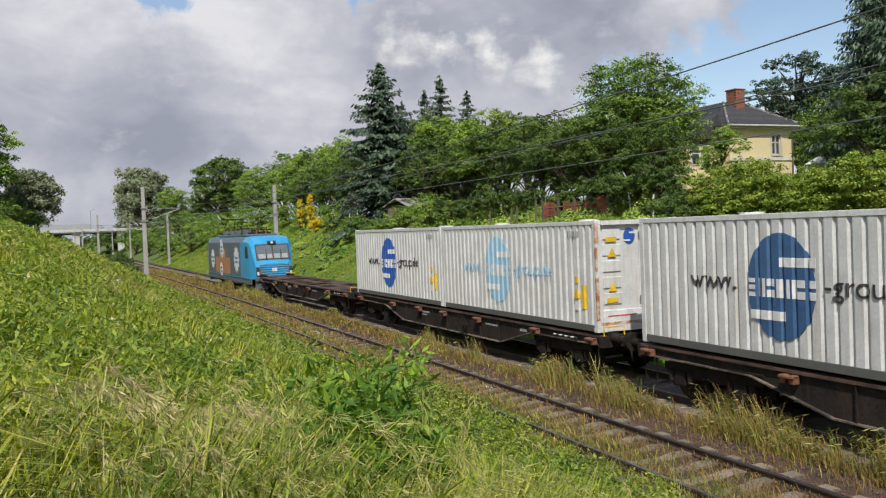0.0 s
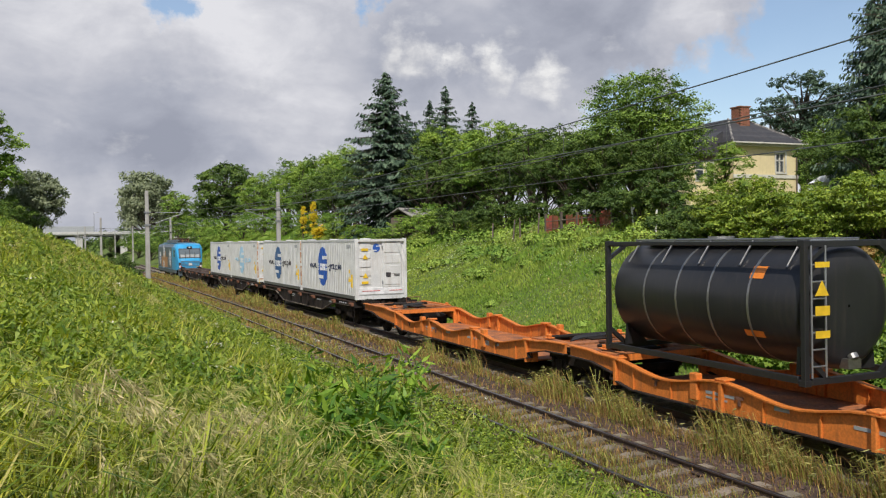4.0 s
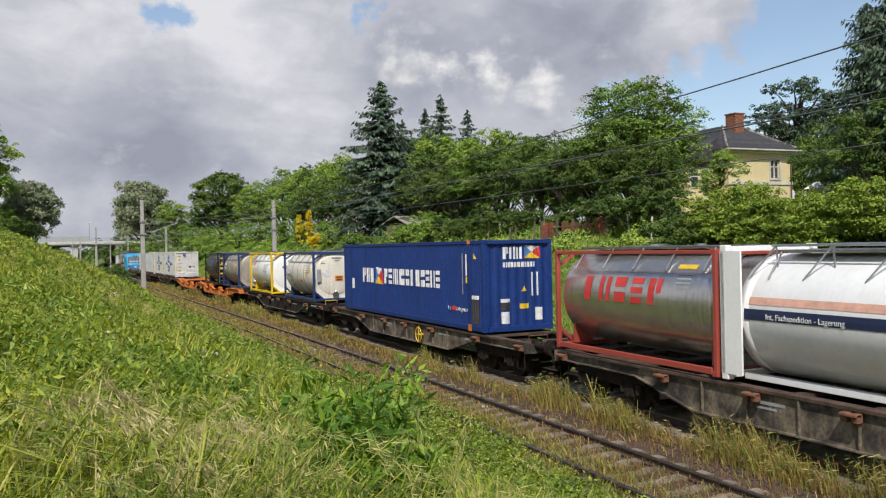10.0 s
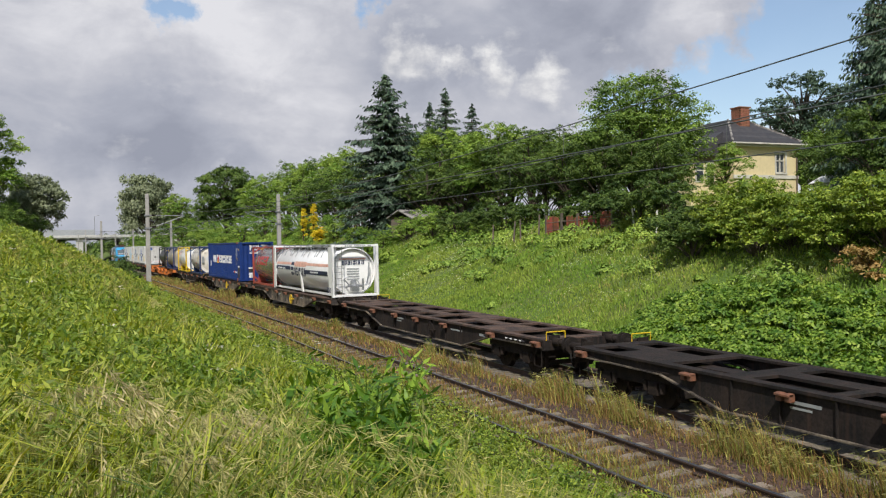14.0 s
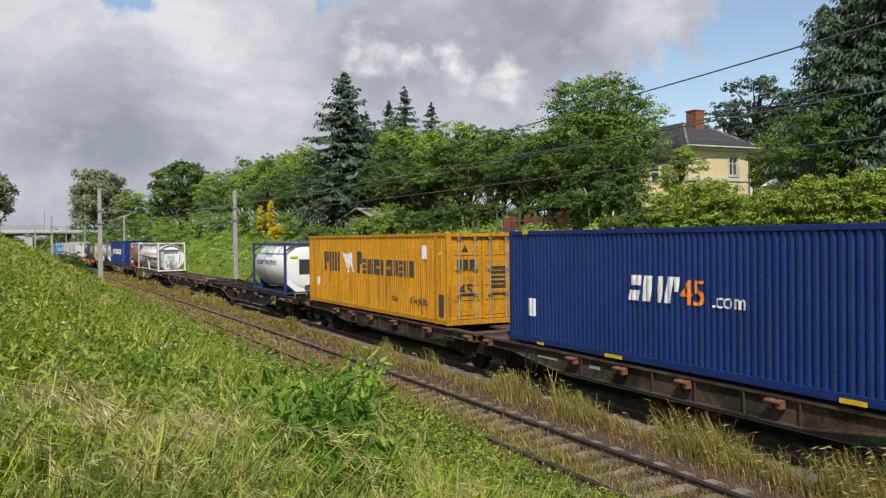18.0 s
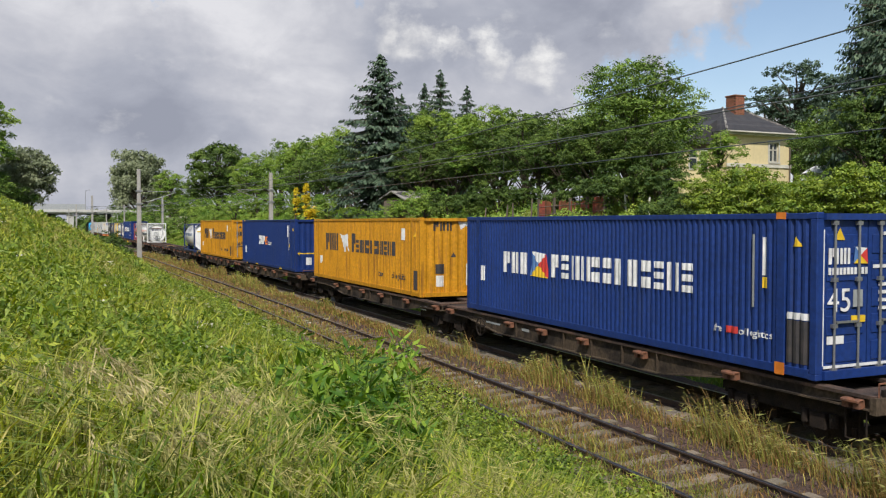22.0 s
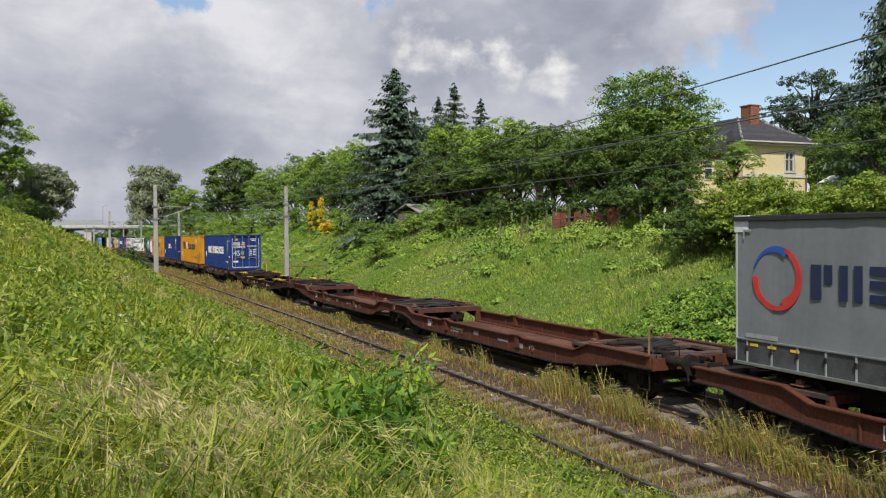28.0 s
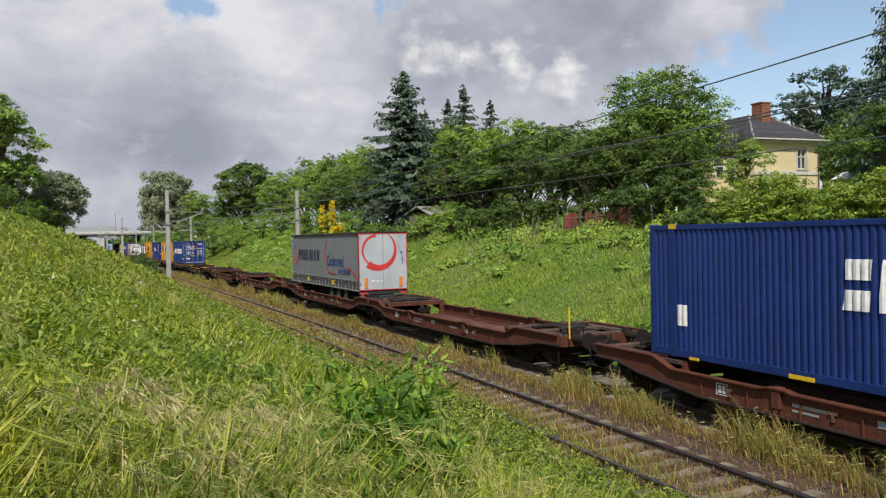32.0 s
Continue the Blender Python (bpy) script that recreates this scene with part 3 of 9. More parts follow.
def make_track():
    rng = np.random.default_rng(3)
    # ballast bed with its own uneven surface
    xs, ys = np.arange(7.2, 15.21, 0.25), np.r_[np.arange(-30, 70, 0.35), np.arange(70, 330, 3.0)]
    X, Y = np.meshgrid(xs, ys)
    Z = -0.17 + rng.normal(0, 0.016, X.shape) - 0.035 * (np.abs(X - 10.8) < 0.5) - 0.10 * (np.abs(X - TRAIN_X) < 1.75)
    Z[:, 1] = -0.24
    Z[:, 0], Z[:, -1] = -0.34, -0.34
    Z[:, -2] = -0.26
    v = np.stack([X - off(Y), Y, Z], -1).reshape(-1, 3)
    nx = len(xs)
    i = (np.arange(len(ys) - 1)[:, None] * nx + np.arange(nx - 1)).ravel()
    bed = raw("ballast_bed", v.tolist(), np.stack([i, i + 1, i + nx + 1, i + nx], -1).tolist(), M["ballast"], smooth=True)
    tagged(bed, "brown weathered ballast bed with weeds between two tracks", "track bed", kind="structure")
    # loose stones
    n = 16000
    y = 4 + 60 * rng.random(n) ** 1.5
    x = rng.uniform(7.0, 11.6, n) - off(y)
    s = rng.uniform(0.018, 0.04, n)
    base = np.array([(1, 0, -.3), (-.4, .9, -.3), (-.5, -.8, -.3), (.1, .1, .8)])
    ang = rng.uniform(0, 6.28, n)
    c, si = np.cos(ang), np.sin(ang)
    b = base[None] * s[:, None, None] * rng.uniform(.7, 1.3, (n, 1, 3))
    p = np.stack([b[..., 0] * c[:, None] - b[..., 1] * si[:, None] + x[:, None], b[..., 0] * si[:, None] + b[..., 1] * c[:, None] + y[:, None], b[..., 2] - 0.165], -1)
    tri = p[:, [[0, 1, 3], [1, 2, 3], [2, 0, 3]]].reshape(-1, 3, 3)
    st = soup("ballast_stones", tri, M["stone"])
    tagged(st, "loose reddish brown ballast stones along the tracks", "ballast", kind="stuff")
    prof = [(-0.062, -0.15), (-0.062, -0.135), (-0.012, -0.118), (-0.010, -0.045), (-0.034, -0.034), (-0.034, -0.006), (0.034, -0.006), (0.034, -0.034), (0.010, -0.045), (0.012, -0.118), (0.062, -0.135), (0.062, -0.15)]
    top = [(-0.032, -0.006), (-0.028, 0.0), (0.028, 0.0), (0.032, -0.006)]
    for cx, lab in ((NEAR_X, "rusty rail of the overgrown near track"), (TRAIN_X, "worn rail under the passing goods train")):
        for sgn in (-0.75, 0.75):
            r = strip("rail", prof, -30, 330, 1.5, M["rail_side"], cx + sgn)
            tagged(r, lab, "rail", "rails", "structure")
            strip("rail_head", top, -30, 330, 1.5, M["rail_top"], cx + sgn, r)
    # ballast between the rails of the used track, paled to look sunlit
    tagged(strip("clean_ballast", [(-1.62, -0.26), (-1.45, -0.185), (-.4, -.175), (.4, -.18), (1.45, -0.185), (1.62, -0.26)], -10, 200, 0.8, M["sunlit_stone"], TRAIN_X), "ballast coloured pale as if sunlit, between the rails under the train", "track bed", kind="structure")
    # sleepers: trapezoid concrete beams with a lowered middle and rail clips
    bm = bmesh.new()
    prism(bm, [(-1.3, -0.22), (1.3, -0.22), (1.3, -0.03), (1.27, 0.0), (0.45, 0.0), (0.3, -0.03), (-0.3, -0.03), (-0.45, 0.0), (-1.27, 0.0), (-1.3, -0.03)], "y", -0.13, 0.13)
    proto = None
    for cx, lab in ((NEAR_X, "pale weathered concrete sleeper half sunk in weeds"), (TRAIN_X, "pale concrete sleeper under the train")):
        trk = empty("sleepers")
        tagged(trk, lab + "s in a long row", "sleepers", kind="structure")
        far = []
        for k, y in enumerate(np.arange(-6, 240, 0.63)):
            m = pose(cx - float(off(y)) + rng.normal(0, .015), float(y), (-0.152 if cx > 10 else -0.125) + rng.normal(0, 0.008), 0, rng.normal(0, .4), math.degrees(0.0147 * (1 + (y - 30) / math.hypot(y - 30, 20))) + rng.normal(0, .5))
            if y < 75:
                if proto is None:
                    proto = part("sleeper", bm, M["sleeper"], trk)
                    proto.matrix_basis = m
                else:
                    share("sleeper", proto, trk, m)
            else:
                far.append(m)
        vs, fs = [], []
        for m in far:
            k = len(vs)
            vs += [tuple(m @ v.co) for v in proto.data.vertices]
            fs += [tuple(k + i for i in p.vertices) for p in proto.data.polygons]
        tagged(raw("far_sleepers", vs, fs, M["sleeper"], trk), kind="stuff")


make_track()


# ---- catenary masts and wires ----
def make_masts():
    for y in (-0.5, 68.5, 138.0, 207.0, 268.0):
        o = float(off(y))
        for side in (-1, 1):
            x = (NEAR_X - 3.05 if side < 0 else TRAIN_X + 3.0) - o
            mast = empty("catenary_mast", pose(x, y, -0.3))
            tagged(mast, "slender grey concrete catenary mast with a steel bracket arm", "mast", "masts along the line")
            part("foundation", box(bmesh.new(), -0.35, 0.35, -0.35, 0.35, -0.3, 0.25, 0.03), M["concrete"], mast)
            bm = bmesh.new()
            bmesh.ops.create_cone(bm, cap_ends=True, segments=4, radius1=0.27, radius2=0.185, depth=8.1, matrix=pose(0, 0, 4.2, 0, 0, 45))
            bmesh.ops.bevel(bm, geom=bm.edges[:], offset=0.03, segments=1, affect="EDGES")
            part("pole", bm, M["mast"], mast)
            d = -side * 3.0                      # the arm reaches over its own track
            top = 6.55 if side < 0 else 6.8
            part("top_tube", tube(bmesh.new(), (0, 0, top + .05), (d * .9, 0, top), .022), M["steel"], mast)
            part("stay_tube", tube(bmesh.new(), (0, 0, top - 1.0), (d * .88, 0, top - .05), .024), M["steel"], mast)
            part("steady_arm", tube(bmesh.new(), (d * .45, 0, top - .55), (d * 1.0, 0, 5.56), .014), M["steel"], mast)
            for z, q in ((top + .04, .0), (top - .93, .06)):
                part("insulator", tube(bmesh.new(), (d * .1, 0, z + q), (d * .2, 0, z + q * 2), .055, 8), M["iron"], mast)
                part("clamp", boxes((-.22, .22, -.21, .21, z - .06, z + .06)), M["steel"], mast)
    ys = [-70.5, -0.5, 68.5, 138.0, 207.0, 268.0]
    for cx, top in ((NEAR_X, 6.55), (TRAIN_X, 6.8)):
        ob = empty("overhead_line")
        tagged(ob, "thin dark overhead contact wire with messenger wire and droppers", "overhead wire", "overhead lines")
        con, mes, drop = [], [], None
        for a, b in zip(ys, ys[1:]):
            n = 14
            for k in range(n):
                y = a + (b - a) * k / n
                x = cx - float(off(y))
                con.append((x, y, 5.52))
                mes.append((x, y, top - 0.7 * 4 * (k / n) * (1 - k / n)))
                if k % 2:
                    d = wire("dropper", [con[-1], mes[-1]], 0.005, ob)
        wire("contact_wire", con, 0.011, ob)
        wire("messenger_wire", mes, 0.011, ob)


make_masts()


# ---- road bridge over the far end of the cutting ----
def make_bridge():
    B = 282.0
    br = empty("road_bridge", pose(0, B, 0))
    tagged(br, "flat pale concrete road bridge on square piers across the cutting", "bridge")
    # deck, piers and abutments drawn out to about 51 m to darken the openings
    part("deck", box(bmesh.new(), -22, 30, -4.5, 46.5, 6.6, 7.5, 0.05), M["concrete"], br)
    part("edge_beam", box(bmesh.new(), -22.2, 30.2, -4.8, -4.5, 6.95, 7.75, 0.04), M["concrete"], br)
    part("edge_beam", box(bmesh.new(), -22.2, 30.2, 46.5, 46.8, 6.95, 7.75, 0.04), M["concrete"], br)
    for x in (-8.3, -0.9, 11.8, 19.5):
        p = part("pier", box(bmesh.new(), x - 1.0, x + 1.0, -3.9, 45.9, -0.6, 6.1, 0.08), M["concrete"], br)
        part("capping", box(bmesh.new(), x - 1.2, x + 1.2, -4.2, 46.2, 6.1, 6.595, 0.05), M["concrete"], p)
    for x in (-17.5, 25.5):
        part("abutment", box(bmesh.new(), min(x, x + 2.5), max(x, x + 2.5), -5, 47, -0.5, 7.4, 0.05), M["concrete"], br)
    for yy in (-4.65, 46.65):
        rail = part("railing", boxes((-22, 30, yy - .03, yy + .03, 8.75, 8.81), (-22, 30, yy - .02, yy + .02, 8.25, 8.29)), M["steel"], br)
        for k in range(27):
            x = -22 + k * 2
            part("railing_post", box(bmesh.new(), x - .03, x + .03, yy - .03, yy + .03, 7.75, 8.8), M["steel"], rail)
    part("screen_panel", boxes((-11, 3.5, 4.0, 4.1, 7.5, 9.6)), M["decal_grey"], br)
    for x in (-12, 3.5, 19):
        lamp = empty("street_lamp", pose(x, B + 3.5, 7.5))
        tagged(lamp, "thin grey street lamp standing on the road bridge", "lamp", "bridge lamps")
        bm = tube(bmesh.new(), (0, 0, 0), (0, 0, 6.2), 0.07)
        part("post", tube(bm, (0, 0, 6.2), (0.9, 0, 6.5), 0.05), M["steel"], lamp)
        part("lamp_head", box(bmesh.new(), 0.8, 1.4, -.12, .12, 6.43, 6.56, 0.03), M["steel"], lamp)


make_bridge()


# ---- trees and shrubs ----
def leaf_cards(rng, centres, normals, size, stretch=1.5, droop=0.0, wild=0.42):
    """Small pointed leaf cards (4 corners) about centres, facing about normals."""
    n = len(centres)
    nr = normals + rng.normal(0, wild, (n, 3))
    nr /= np.linalg.norm(nr, axis=1, keepdims=True) + 1e-9
    t = np.cross(nr, rng.normal(0, 1, (n, 3)))
    t /= np.linalg.norm(t, axis=1, keepdims=True) + 1e-9
    t[:, 2] -= droop
    b = np.cross(nr, t)
    s = (size * rng.uniform(0.6, 1.3, n))[:, None]
    return np.stack([centres - t * s * stretch * .5, centres + b * s * .42 - nr * s * .12, centres + t * s * stretch * .5 - nr * s * 0.1, centres - b * s * .42 - nr * s * .12], 1)


def limb(v, f, pts, radii, n=6):
    """A tapered bent limb through pts."""
    k0 = len(v)
    for i, (p, r) in enumerate(zip(pts, radii)):
        d = Vector(pts[min(i + 1, len(pts) - 1)]) - Vector(pts[max(i - 1, 0)])
        q = d.to_track_quat("Z", "Y")
        v += [tuple(Vector(p) + q @ Vector((r * math.cos(a), r * math.sin(a), 0))) for a in [6.2832 * j / n for j in range(n)]]
    for i in range(len(pts) - 1):
        f += [(k0 + i * n + j, k0 + i * n + (j + 1) % n, k0 + (i + 1) * n + (j + 1) % n, k0 + (i + 1) * n + j) for j in range(n)]


def make_broadleaf(seed, height, radius, base, leaves, size, mat_leaf, clumps=34, label="", droop=0.0, squash=1.0, category="tree", name="tree", fat=1.0):
    """A tree of trunk, limbs and a crown of leaf clumps with gaps, its foot at the origin."""
    rng = np.random.default_rng(seed)
    ob = empty(name)
    tagged(ob, label, category)
    v, f = [], []
    zc, hz = (height + base) / 2, (height - base) / 2
    lean = rng.normal(0, 0.25, 2)
    limb(v, f, [(0, 0, -0.3), (lean[0] * .3, lean[1] * .3, base), (lean[0], lean[1], zc), (lean[0] * 1.4, lean[1] * 1.4, height * .80)], [height * .028, height * .022, height * .014, height * .004])
    cs, rs = [], []
    while len(cs) < clumps:
        d = rng.normal(0, 1, 3)
        d /= (np.abs(d) ** 2.6).sum() ** (1 / 2.6)
        if d[2] < -0.75:
            continue
        k = (rng.uniform(0.70, 0.95) if rng.random() < .75 else rng.uniform(0.3, 0.7)) if len(cs) > 3 else 0.3
        wide = 1.0 - 0.28 * max(0.0, -d[2]) - 0.18 * max(0, d[2]) ** 2
        c = np.array([d[0] * radius * k * wide, d[1] * radius * k * wide, zc + d[2] * hz * k])
        cs.append(c)
        rs.append(radius * rng.uniform(0.17, 0.33) * (1.12 - 0.25 * k) * fat)
    for c in cs[::2]:
        s = min(max(base * .8, c[2] - radius * .8), height * .8)
        limb(v, f, [(lean[0] * s / height, lean[1] * s / height, s), (c[0] * .5, c[1] * .5, (s + c[2]) / 2 + .2), tuple(c)], [height * .011, height * .007, height * .002], 5)
    raw("trunk", v, f, M["bark"], ob, True)
    # each clump carries flat sprays of leaves on its twigs, with dark hollows between them
    w = np.array(rs) ** 2
    n_spray = max(clumps * 7, leaves // 26)
    own = rng.choice(len(cs), n_spray, p=w / w.sum())
    d = rng.normal(0, 1, (n_spray, 3))
    d /= np.linalg.norm(d, axis=1, keepdims=True)
    d[:, 2] = np.where(d[:, 2] < -0.15, -d[:, 2], d[:, 2])
    rr = np.array(rs)[own]
    sc = np.array(cs)[own] + d * (rr * rng.uniform(0.55, 1.16, n_spray))[:, None] * np.array([1.08, 1.08, 0.85 * squash])
    sr = np.maximum(rr * rng.uniform(0.20, 0.40, n_spray), size * 1.7)
    idx = rng.integers(0, n_spray, leaves)
    g = rng.normal(0, 0.52, (leaves, 3))
    out = d[idx]
    p = sc[idx] + g * sr[idx][:, None] * np.array([1.1, 1.1, 0.42])
    p[:, 2] -= 0.35 * (g[:, 0] ** 2 + g[:, 1] ** 2) * sr[idx]
    if droop:
        p[:, 2] -= droop * rng.random(leaves) ** 2 * radius * .5
    nrm = out * .55 + np.array([0, 0, .75]) + g * np.array([.5, .5, 0])
    soup("crown", leaf_cards(rng, p, nrm, size, 1.5, droop, .55), mat_leaf, ob)
    return ob


def make_conifer(seed, height, radius, base, whorls, per, mat_leaf, label="", gap=0.0, name="spruce", up=0.0, card=1.0, shape=.74, hang=.35):
    """A spruce: straight trunk, whorls of drooping boughs, each with side twigs hung with needle sprays."""
    rng = np.random.default_rng(seed)
    ob = empty(name)
    tagged(ob, label, "tree")
    v, f, quads = [], [], []
    limb(v, f, [(0, 0, -.3), (0, 0, height * .5), (0, 0, height)], [height * .02, height * .012, 0.02])
    z_up = np.array([0, 0, 1.0])
    for k in range(whorls):
        q = k / (whorls - 1)
        zw = base + (height - base) * (1 - (1 - q) ** 1.12)
        r = radius * ((1 - q) ** shape) * rng.uniform(0.82, 1.10) + 0.10
        for j in range(per if q < .8 else max(4, per - 3)):
            if rng.random() < gap:
                continue
            a = 6.2832 * (j + rng.random() * .8) / per + k * 1.7
            L = r * rng.uniform(0.62, 1.15)
            z = zw + rng.normal(0, .2)
            sag = L * rng.uniform(.25, .52) * (1 - .95 * q) - up * L
            lift = L * rng.uniform(.05, .2)
            di = np.array([math.cos(a), math.sin(a), 0])
            side = np.cross(di, z_up)

            def at(t):
                return di * (L * t)[:, None] + np.stack([0 * t, 0 * t, z + .12 * L * t - sag * t * 1.5 * np.minimum(t, .8) + lift * np.maximum(0, t - .7) * 2.5], 1)
            limb(v, f, [tuple(p) for p in at(np.array([.03, .5, 1.0]))], [.05, .03, .008], 4)
            # twigs leave the bough on both sides, longest at a third of its length
            tw = np.linspace(.12, 1.0, max(4, int(L * 4.2)))
            for t0 in tw:
                reach = (.20 + .30 * L * (1.05 - t0)) * rng.uniform(.7, 1.2)
                for sg in (-1, 1):
                    n = max(2, int(reach * 7 * card))
                    u = rng.uniform(.05, 1.0, n)
                    c = at(np.full(n, t0)) + (side * sg * .75 + di * .55) * (reach * u)[:, None]
                    c[:, 2] -= hang * reach * u * u
                    c += rng.normal(0, .035, (n, 3))
                    t = side * sg * .55 + di * .6 + rng.normal(0, .22, (n, 3)) - z_up * (.25 + hang * .6)
                    t /= np.linalg.norm(t, axis=1, keepdims=True)
                    b = np.cross(t, z_up + rng.normal(0, .35, (n, 3)))
                    b /= np.linalg.norm(b, axis=1, keepdims=True)
                    sl = rng.uniform(.20, .44, n)[:, None] / card ** .5
                    dn = z_up * .05
                    quads.append(np.stack([c - t * sl * .4, c + b * sl * .26 - dn, c + t * sl * .75 - dn * 1.5, c - b * sl * .26 - dn], 1))
    raw("trunk", v, f, M["bark"], ob, True)
    soup("crown", np.concatenate(quads), mat_leaf, ob)
    return ob


def put(ob, x, y, turn=0, scale=1.0, sink=0.1):
    z = float(ground_z(x, y)) - sink
    ob.matrix_basis = pose(x, y, z, 0, 0, turn) @ Matrix.Scale(scale, 4)
    return ob


PLACED = set()


def put_copy(ob, x, y, turn=0, scale=1.0, sink=0.1):
    """Sets the first of a kind itself, then copies of it."""
    o = copy_thing(ob, Matrix.Identity(4)) if ob in PLACED else ob
    PLACED.add(ob)
    return put(o, x, y, turn, scale, sink)


def polar(yaw, dist):
    return dist * math.sin(radians(yaw)), dist * math.cos(radians(yaw))


def make_trees():
    oak = make_broadleaf(1, 13.0, 5.0, 1.0, 22000, 0.165, M["leaf"], 70, "full round broadleaf tree with dense green crown")
    ash = make_broadleaf(2, 11.0, 3.9, 0.8, 20000, 0.15, M["leaf_light"], 50, "middle-sized broadleaf tree with light green crown")
    elm = make_broadleaf(3, 9.0, 3.6, 0.3, 19000, 0.135, M["leaf_dark"], 50, "dense dark green broadleaf tree behind the fence")
    bush = make_broadleaf(4, 4.6, 2.8, 0.1, 10000, 0.115, M["leaf"], 40, "rounded green shrub on the edge of the bank", category="shrub", name="shrub")
    bush2 = make_broadleaf(5, 4.0, 3.0, 0.1, 10000, 0.11, M["leaf_light"], 40, "spreading light green shrub on the bank", category="shrub", name="shrub")
    bush3 = make_broadleaf(18, 4.2, 2.6, 0.1, 8500, 0.135, M["leaf_dark"], 40, "dark green shrub under the trees along the fence", category="shrub", name="shrub")
    fir = make_conifer(6, 16.2, 3.8, 0.5, 28, 8, M["needle"], "tall dark green spruce with drooping boughs")
    # large round tree beside the house
    walnut = make_broadleaf(7, 8.3, 3.8, 0.5, 52000, 0.105, M["leaf"], 140, "large round broadleaf tree with bright green crown", fat=1.1)
    put(walnut, *polar(36.2, 52), 20)
    put_copy(ash, *polar(33.2, 53), 50, .50)
    put_copy(ash, *polar(34.6, 55), 170, .56)
    put_copy(ash, *polar(41.7, 48), 80, .33)
    # spruces
    spruce = make_conifer(16, 13.2, 5.2, 0.4, 26, 10, M["needle"], "broad blue-green spruce with layered shaggy boughs")
    put_copy(spruce, *polar(19.4, 72), 0, 1.0)
    droopy = make_conifer(19, 13.4, 3.9, 0.4, 30, 8, M["needle"], "tall spruce with hanging open boughs beside the garden", gap=.22, card=2.0, hang=.8, shape=.66)
    for yaw, d, s, rot in ((51.6, 45, .88, 0), (54.2, 43, .98, 90), (50.4, 50, .82, 200)):
        put_copy(droopy, *polar(yaw, d), rot, s)
    for yaw, d, s, rot in ((23.5, 80, .98, 70), (22.4, 84, .93, 150), (25.25, 82, .88, 200)):
        put_copy(fir, *polar(yaw, d), rot, s * .81)
    for yaw, d, s, rot in ((20.9, 90, .74, 20), (56, 44, 1.0, 220), (53.0, 52, .9, 300)):
        put_copy(fir, *polar(yaw, d), rot, s)
    # broad trees along the crest, far to near: heading, distance, size
    lime = make_broadleaf(17, 14.5, 5.6, 0.3, 36000, 0.24, M["leaf_dark"], 120, "dense dark green round broadleaf tree on the crest")
    put(lime, *polar(8.75, 176), 10, 1.05)
    row = [ (ash, 10.6, 165, .95), (ash, 11.2, 160, 1.05), (oak, 12.8, 150, .98), (ash, 13.6, 140, 1.1), (oak, 15.3, 132, .92), (elm, 14.2, 118, .85), (ash, 16.3, 120, 1.0),
           (ash, 17.2, 108, .98), (elm, 16.2, 96, .8), (elm, 17.6, 92, .85), (ash, 21.8, 82, .85), (oak, 22.6, 80, .72), (elm, 20.9, 78, .72), (ash, 24.0, 76, .80), (elm, 23.0, 70, .72),
           (elm, 25.6, 68, .80), (oak, 27.9, 70, .62), (ash, 29.3, 68, .62), (elm, 27.2, 62, .70), (ash, 26.3, 64, .70), (elm, 29.4, 58, .70), (elm, 31.2, 57, .70), (ash, 31.3, 66, .60),
           (elm, 33.6, 49, .56), (elm, 35.6, 47.5, .50), (elm, 37.6, 47, .48), (oak, 39.3, 74, .66), (elm, 31.9, 52, .55), (elm, 30.3, 54, .55), (elm, 24.6, 66, .6), (elm, 21.9, 68, .6),
           (elm, 48.4, 58, .5), (oak, 47.6, 80, .6), (elm, 50.4, 42, .52), (elm, 52.0, 44, .6), (elm, 47.9, 66, .7), (ash, 54.5, 50, .8), (elm, 57, 46, .9), (elm, 49.6, 47, .42)]
    for i, (o, yaw, d, s) in enumerate(row):
        put_copy(o, *polar(yaw, d), 47 * i, s)
    # shrubs along the crest and fence
    sh = [(17.6, 70, .5), (19.0, 66, .42), (20.6, 64, .5), (22.4, 60, .6), (24.0, 57, .55), (25.8, 54, .55), (27.4, 52, .5), (29.0, 50, .5), (31.5, 46.8, .36), (32.9, 45.6, .4), (34.1, 44.2, .42), (34.9, 43, .55), (36.3, 41, .6), (37.8, 40, .6), (38.6, 36, .5), (39.6, 34, .5),
          (16.0, 82, .6), (14.0, 95, .6), (12.6, 105, .7), (11.2, 115, .8), (9.8, 125, .9), (8.2, 140, 1.0), (7.2, 155, 1.1), (18.2, 62, .5), (15.2, 92, .5)]
    for i, (yaw, d, s) in enumerate(sh):
        put_copy(bush2 if yaw < 23 else bush3, *polar(yaw, d), 61 * i, s)
    # bank shrubs to the right of the line, far off
    for i, (xl, y, s) in enumerate(((17.5, 150, .9), (18, 165, 1), (17.2, 180, 1), (18.5, 195, 1.1), (17.5, 212, 1.2), (19.5, 140, .9), (21, 128, .8), (22.5, 175, 1.2), (21, 205, 1.3), (20, 235, 1.3), (18.5, 250, 1.2))):
        put_copy(bush if i % 3 else bush2, xl - float(off(y)), y, 33 * i, s)
    # hedge of layered foliage below the house
    hedge = make_broadleaf(8, 4.6, 3.0, 0.1, 13000, 0.12, M["hedge"], 60, "broad layered light green hedge shrub below the house", category="hedge", name="hedge_shrub", squash=.65, fat=1.15)
    for i, y in enumerate(np.arange(25.8, 14.5, -1.25)):
        put_copy(hedge, 22.6 + .5 * math.sin(i * 2.1) - float(off(y)), float(y), 55 * i, .50 + .05 * math.sin(i * 1.3), .15)
